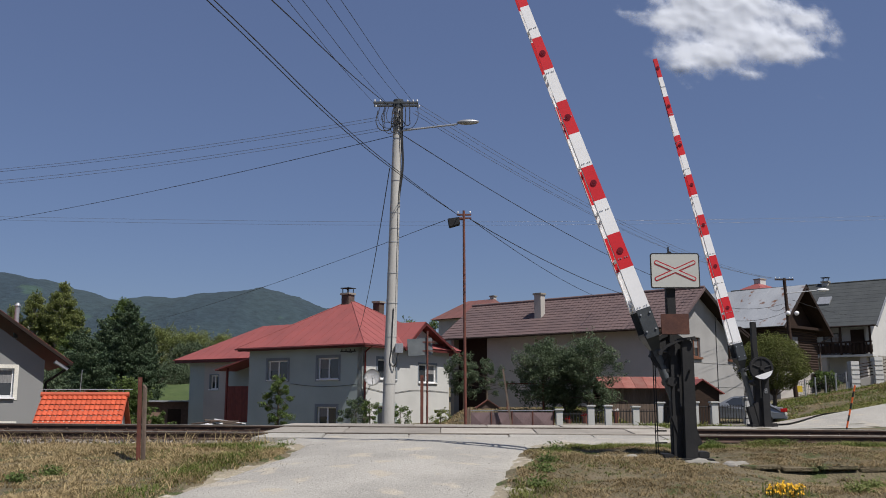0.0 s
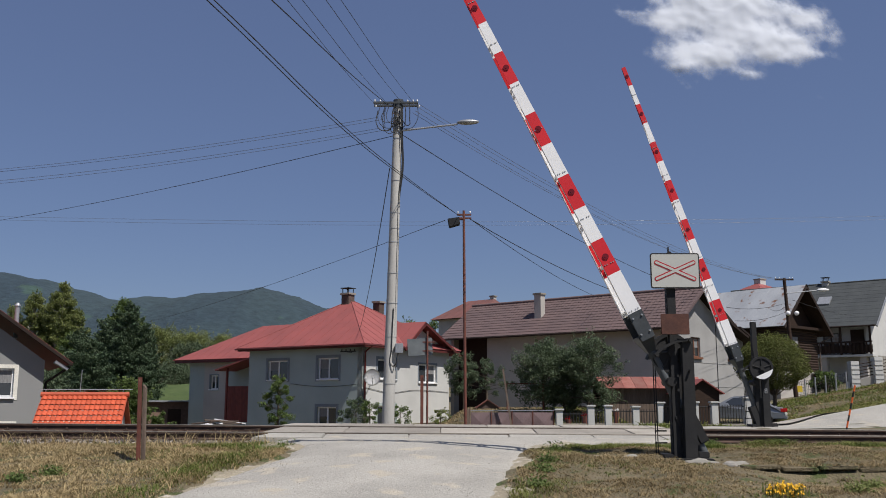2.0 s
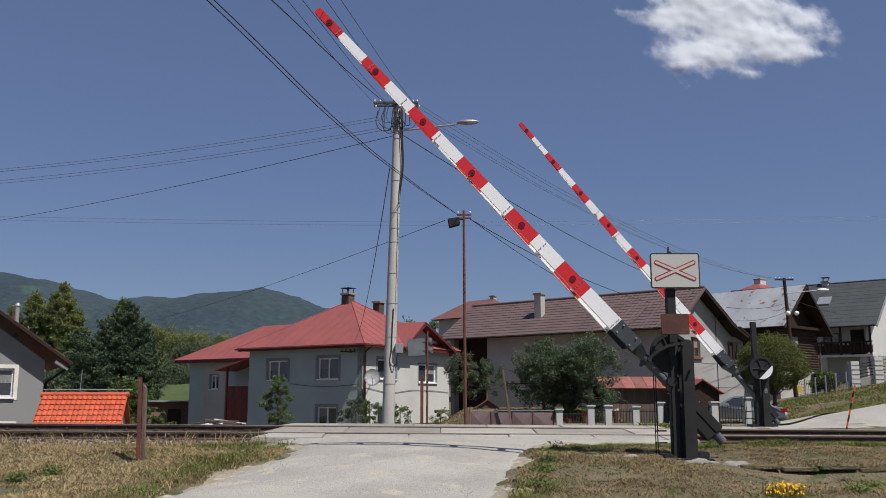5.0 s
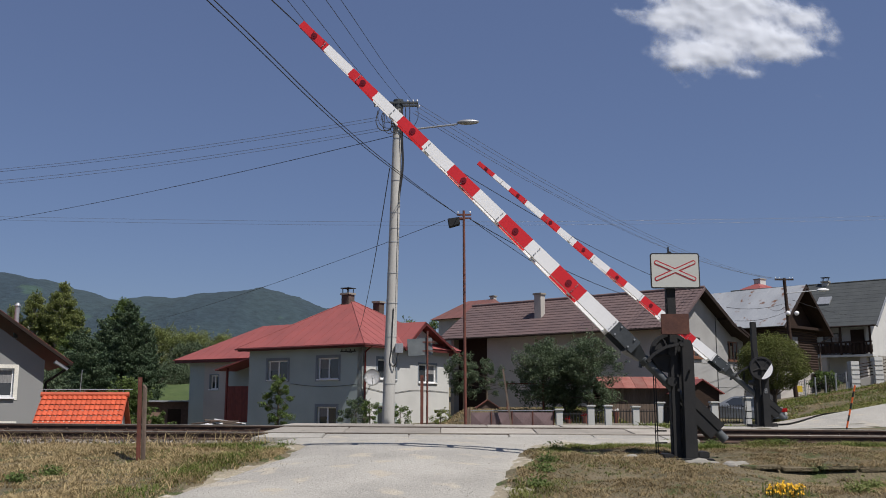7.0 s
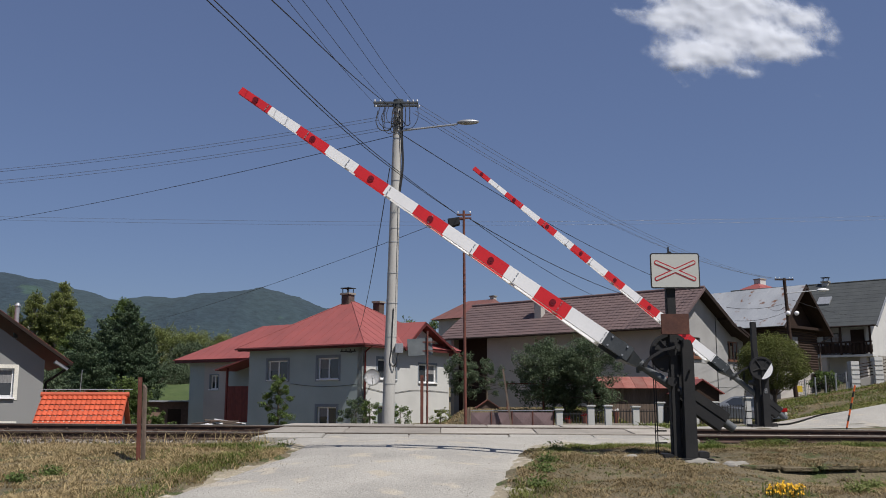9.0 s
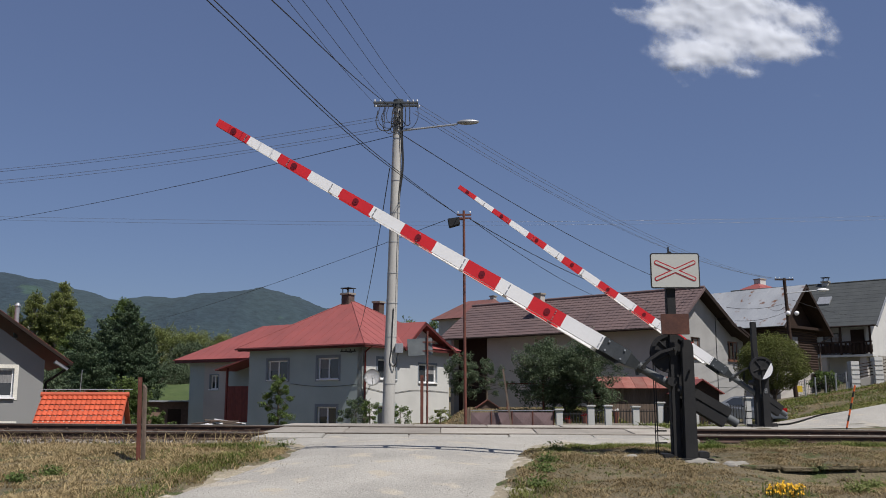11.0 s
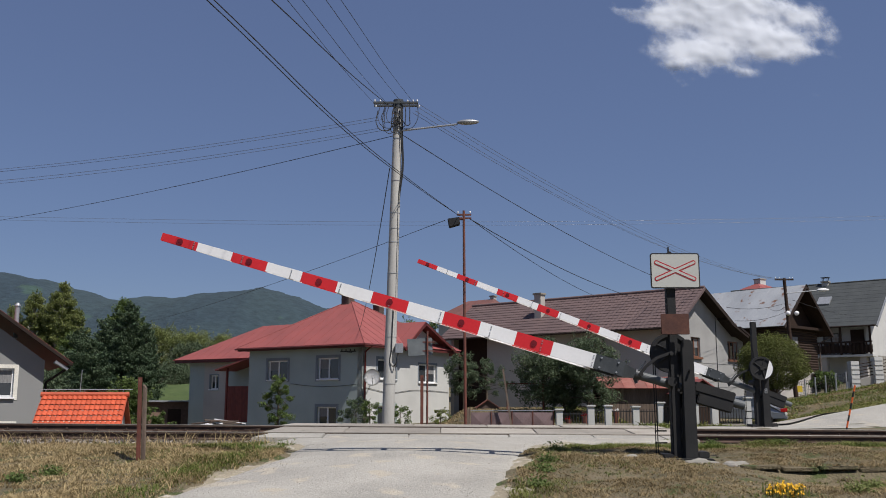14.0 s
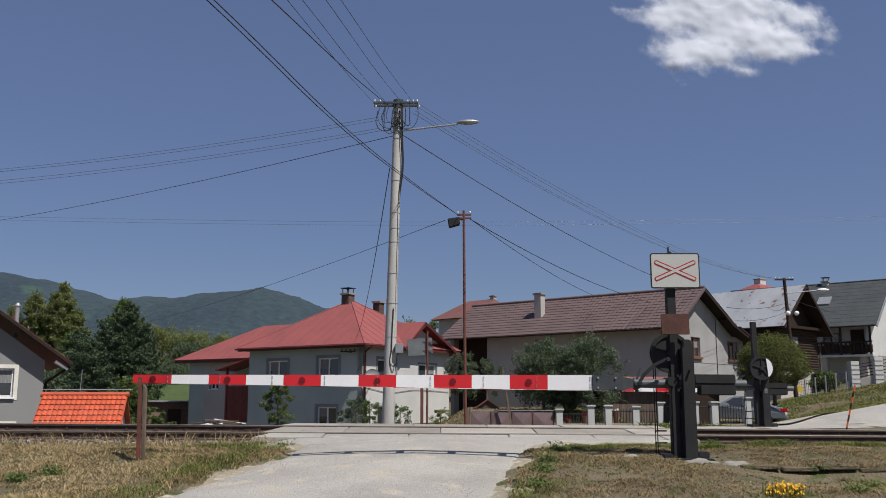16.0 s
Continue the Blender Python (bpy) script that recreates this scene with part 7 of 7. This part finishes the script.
def boulder(x, y, z, sx, sy, sz, seed, label):
    bm = bmesh.new()
    bmesh.ops.create_icosphere(bm, subdivisions=4, radius=1)
    for v in bm.verts:
        n = v.co.normalized()
        v.co = n * (1 + 0.28 * noise.noise(n * 1.6 + Vector((seed, 0, 0))) + 0.12 * noise.noise(n * 5 + Vector((seed, 3, 0))))
        v.co.z = max(v.co.z, -0.5)
        v.co = Vector((v.co.x * sx, v.co.y * sy, v.co.z * sz))
    ob = finish("stone", bm, M["stone"], smooth=True)
    ob.location = (x, y, z)
    return tagged(ob, label, "stone", group="stones round the barrier mast")


boulder(3.55, 12.75, 0.0, 0.26, 0.2, 0.08, 1, "pale rough lump of concrete at the mast foot")
boulder(3.05, 12.85, 0.0, 0.2, 0.16, 0.06, 2, "pale rough lump of concrete at the mast foot")
boulder(2.62, 12.95, 0.06, 0.14, 0.10, 0.07, 3, "small pale stone in dry grass")
boulder(2.2, 13.2, 0.06, 0.16, 0.07, 0.04, 4, "small pale stone in dry grass")
boulder(3.95, 12.5, -0.05, 0.22, 0.18, 0.12, 5, "pale rough lump of concrete at the mast foot")

trough = thing("cable_trough", "cracked concrete cable trough lids half sunk in grass", "cable trough")
rng = random.Random(12)
x = 3.95
while x < 8.5:
    w = rng.uniform(0.45, 0.6)
    z = 0.02 - 0.012 * (x - 4)
    bm = bmesh.new()
    box(bm, 0, w - 0.02, -0.16, 0.16, -0.05, 0)
    bmesh.ops.transform(bm, matrix=pose(x, 12.35 + 0.05 * (x - 4), z + rng.uniform(-0.015, 0.015), rng.uniform(-3, 3), rng.uniform(-2, 2), 3 + rng.uniform(-2, 2)), verts=list(bm.verts))
    part("lid", bm, M["soil"], trough, bevel=0.012)
    x += w
block("channel_wall", (3.95, 8.5, 12.44, 12.5, -0.3, -0.06), M["stone"], trough)

# yellow flowers and weeds at the verge
fl = thing("wildflowers", "clump of yellow wildflowers in dry grass", "flowers", pose(3.68, 10.0, -0.2), kind="stuff")
rng = random.Random(21)
vs, fs, pv, pf = [], [], [], []
for _ in range(130):
    a, r = rng.uniform(0, 6.28), rng.random() ** 0.6
    x, y, h = math.cos(a) * r * 0.25, math.sin(a) * r * 0.22, rng.uniform(0.08, 0.2)
    c = len(vs)
    vs += [(x - 0.004, y, 0), (x + 0.004, y, 0), (x + 0.004, y, h), (x - 0.004, y, h)]
    fs.append((c, c + 1, c + 2, c + 3))
    if r < 0.85:
        q, w_ = leaves([(x + rng.uniform(-0.02, 0.02), y + rng.uniform(-0.02, 0.02), h + rng.uniform(-0.015, 0.015)) for _ in range(7)], 0.016, rng)
        k = len(pv)
        pv += q
        pf += [tuple(i + k for i in f) for f in w_]
mesh_part("stems", vs, fs, M["grass"], fl)
mesh_part("petals", pv, pf, M["flower"], fl, "bright yellow petals")
for i, (xx, yy, n) in enumerate(((5.09, 11.0, 500), (4.6, 10.3, 300), (-4.86, 11.5, 350), (-5.04, 11, 300), (-2.59, 14.9, 300), (1.25, 11.6, 260), (1.45, 12.7, 300), (1.7, 13.9, 260), (1.1, 10.7, 220), (4.6, 15.9, 260), (5.9, 16.1, 260))):
    rng = random.Random(60 + i)
    w = thing("weed", "low green broadleaf weed in the verge", "weed", pose(xx, yy, ground_height(xx, yy)), group="weeds in the verge")
    q, f_ = leaves([(rng.gauss(0, 0.075), rng.gauss(0, 0.07), abs(rng.gauss(0, 0.05))) for _ in range(n)], 0.022, rng)
    mesh_part("leaf_mass", q, f_, M["leaf_light" if i < 2 else "leaf_mid"], w, kind="stuff")
for i, (px_, col) in enumerate((((5.39, 39.5, -0.01), "tail_red"), ((7.43, 39.5, 0.32), "white_paint"), ((6.07, 39.5, 0.13), "tail_red"))):
    orn = thing("flower_pot", "small bright flower pot behind the fence", "flower pot", pose(*px_))
    bm = bmesh.new()
    rod(bm, (0, 0, -0.5), (0, 0, 0.02), 0.09, 0.13, seg=12)
    part("pot", bm, M["rust_post"], orn)
    rng = random.Random(90 + i)
    q, f_ = leaves([(rng.gauss(0, 0.06), rng.gauss(0, 0.05), 0.05 + abs(rng.gauss(0, 0.05))) for _ in range(34)], 0.035, rng)
    mesh_part("blossom", q, f_, M[col], orn)
# ---- cloud ----
CLOUD = (826.0, 2500.0, 1006.0)
LOBES = [(-47, 125, 105, 62, 1.3), (-180, 66, 75, 42, 0.95), (-290, 86, 45, 12, 0.35), (-135, -38, 66, 42, 1.05), (-28, -36, 75, 38, 0.95), (-150, -84, 40, 18, 0.6), (58, -84, 42, 16, 0.75), (58, 38, 105, 50, 1.05),
         (190, 40, 95, 45, 0.85), (285, 120, 75, 36, 0.75), (170, -18, 85, 22, 0.65), (268, 0, 48, 20, 0.5), (330, 60, 40, 20, 0.4), (100, 150, 150, 45, 0.9), (-60, 200, 160, 50, 1.1)]


def bulk(x, z):
    return sum(h * math.exp(-((x - cx) / (1.15 * wx)) ** 2 - ((z - cz) / (1.15 * wz)) ** 2) for cx, cz, wx, wz, h in LOBES)


def density(x, z):
    p = Vector((x * 0.012, z * 0.015, 4.0))
    n = noise.fractal(p, 1.0, 2.0, 6) * 0.55 + noise.fractal(p * 3.1, 0.8, 2.0, 4) * 0.22
    return bulk(x, z) * 1.2 - 0.14 + n * 0.5


nx, nz = 230, 110
vs, fs, dens = [], [], []
for j in range(nz):
    z = -175 + 440 * j / (nz - 1)
    for i in range(nx):
        x = -420 + 850 * i / (nx - 1)
        d = density(x, z)
        dens.append(d)
        billow = noise.noise(Vector((x * 0.014, z * 0.018, 9))) + 0.5 * noise.noise(Vector((x * 0.03, z * 0.036, 5)))
        puff = 13 * min(bulk(x, z), 1.8) + 5.0 * billow
        vs.append((x, 0.22 * x + 0.22 * z - puff, z))
for j in range(nz - 1):
    for i in range(nx - 1):
        k = j * nx + i
        q = (k, k + 1, k + nx + 1, k + nx)
        if max(dens[v] for v in q) > -0.02:
            fs.append(q)
me = bpy.data.meshes.new("cloud")
me.from_pydata(vs, [], fs)
layer = me.attributes.new("thickness", "FLOAT", "POINT")
layer.data.foreach_set("value", dens)
me.shade_smooth()
cm = bpy.data.materials.new("white cloud vapour")
cm.use_nodes = True
n_, l_ = cm.node_tree.nodes, cm.node_tree.links
n_.remove(n_["Principled BSDF"])
at_ = n_.new("ShaderNodeAttribute")
at_.attribute_name = "thickness"
veil = n_.new("ShaderNodeMapRange")
veil.interpolation_type = "SMOOTHSTEP"
veil.inputs["From Min"].default_value, veil.inputs["From Max"].default_value = -0.52, 0.62
wisp, tc_, cut = n_.new("ShaderNodeTexNoise"), n_.new("ShaderNodeTexCoord"), n_.new("ShaderNodeMath")
wisp.inputs["Scale"].default_value, wisp.inputs["Detail"].default_value = 0.02, 10
l_.new(tc_.outputs["Object"], wisp.inputs["Vector"])
cut.operation = "MULTIPLY_ADD"
cut.inputs[1].default_value = -1.25
l_.new(wisp.outputs["Fac"], cut.inputs[0])
l_.new(at_.outputs["Fac"], cut.inputs[2])
l_.new(cut.outputs[0], veil.inputs["Value"])
dif, tra, cle, add, mix_ = (n_.new("ShaderNodeBsdfDiffuse"), n_.new("ShaderNodeBsdfTranslucent"), n_.new("ShaderNodeBsdfTransparent"), n_.new("ShaderNodeMixShader"), n_.new("ShaderNodeMixShader"))
dif.inputs["Color"].default_value = (0.70, 0.735, 0.78, 1)
tra.inputs["Color"].default_value = (0.70, 0.735, 0.78, 1)
add.inputs[0].default_value = 0.3
l_.new(dif.outputs[0], add.inputs[1])
l_.new(tra.outputs[0], add.inputs[2])
l_.new(veil.outputs[0], mix_.inputs[0])
l_.new(cle.outputs[0], mix_.inputs[1])
l_.new(add.outputs[0], mix_.inputs[2])
l_.new(mix_.outputs[0], n_["Material Output"].inputs["Surface"])
me.materials.append(cm)
cloud = tagged(new("cloud", me), "white cumulus cloud with ragged edges and greyish base", "cloud", kind="stuff")

motions()
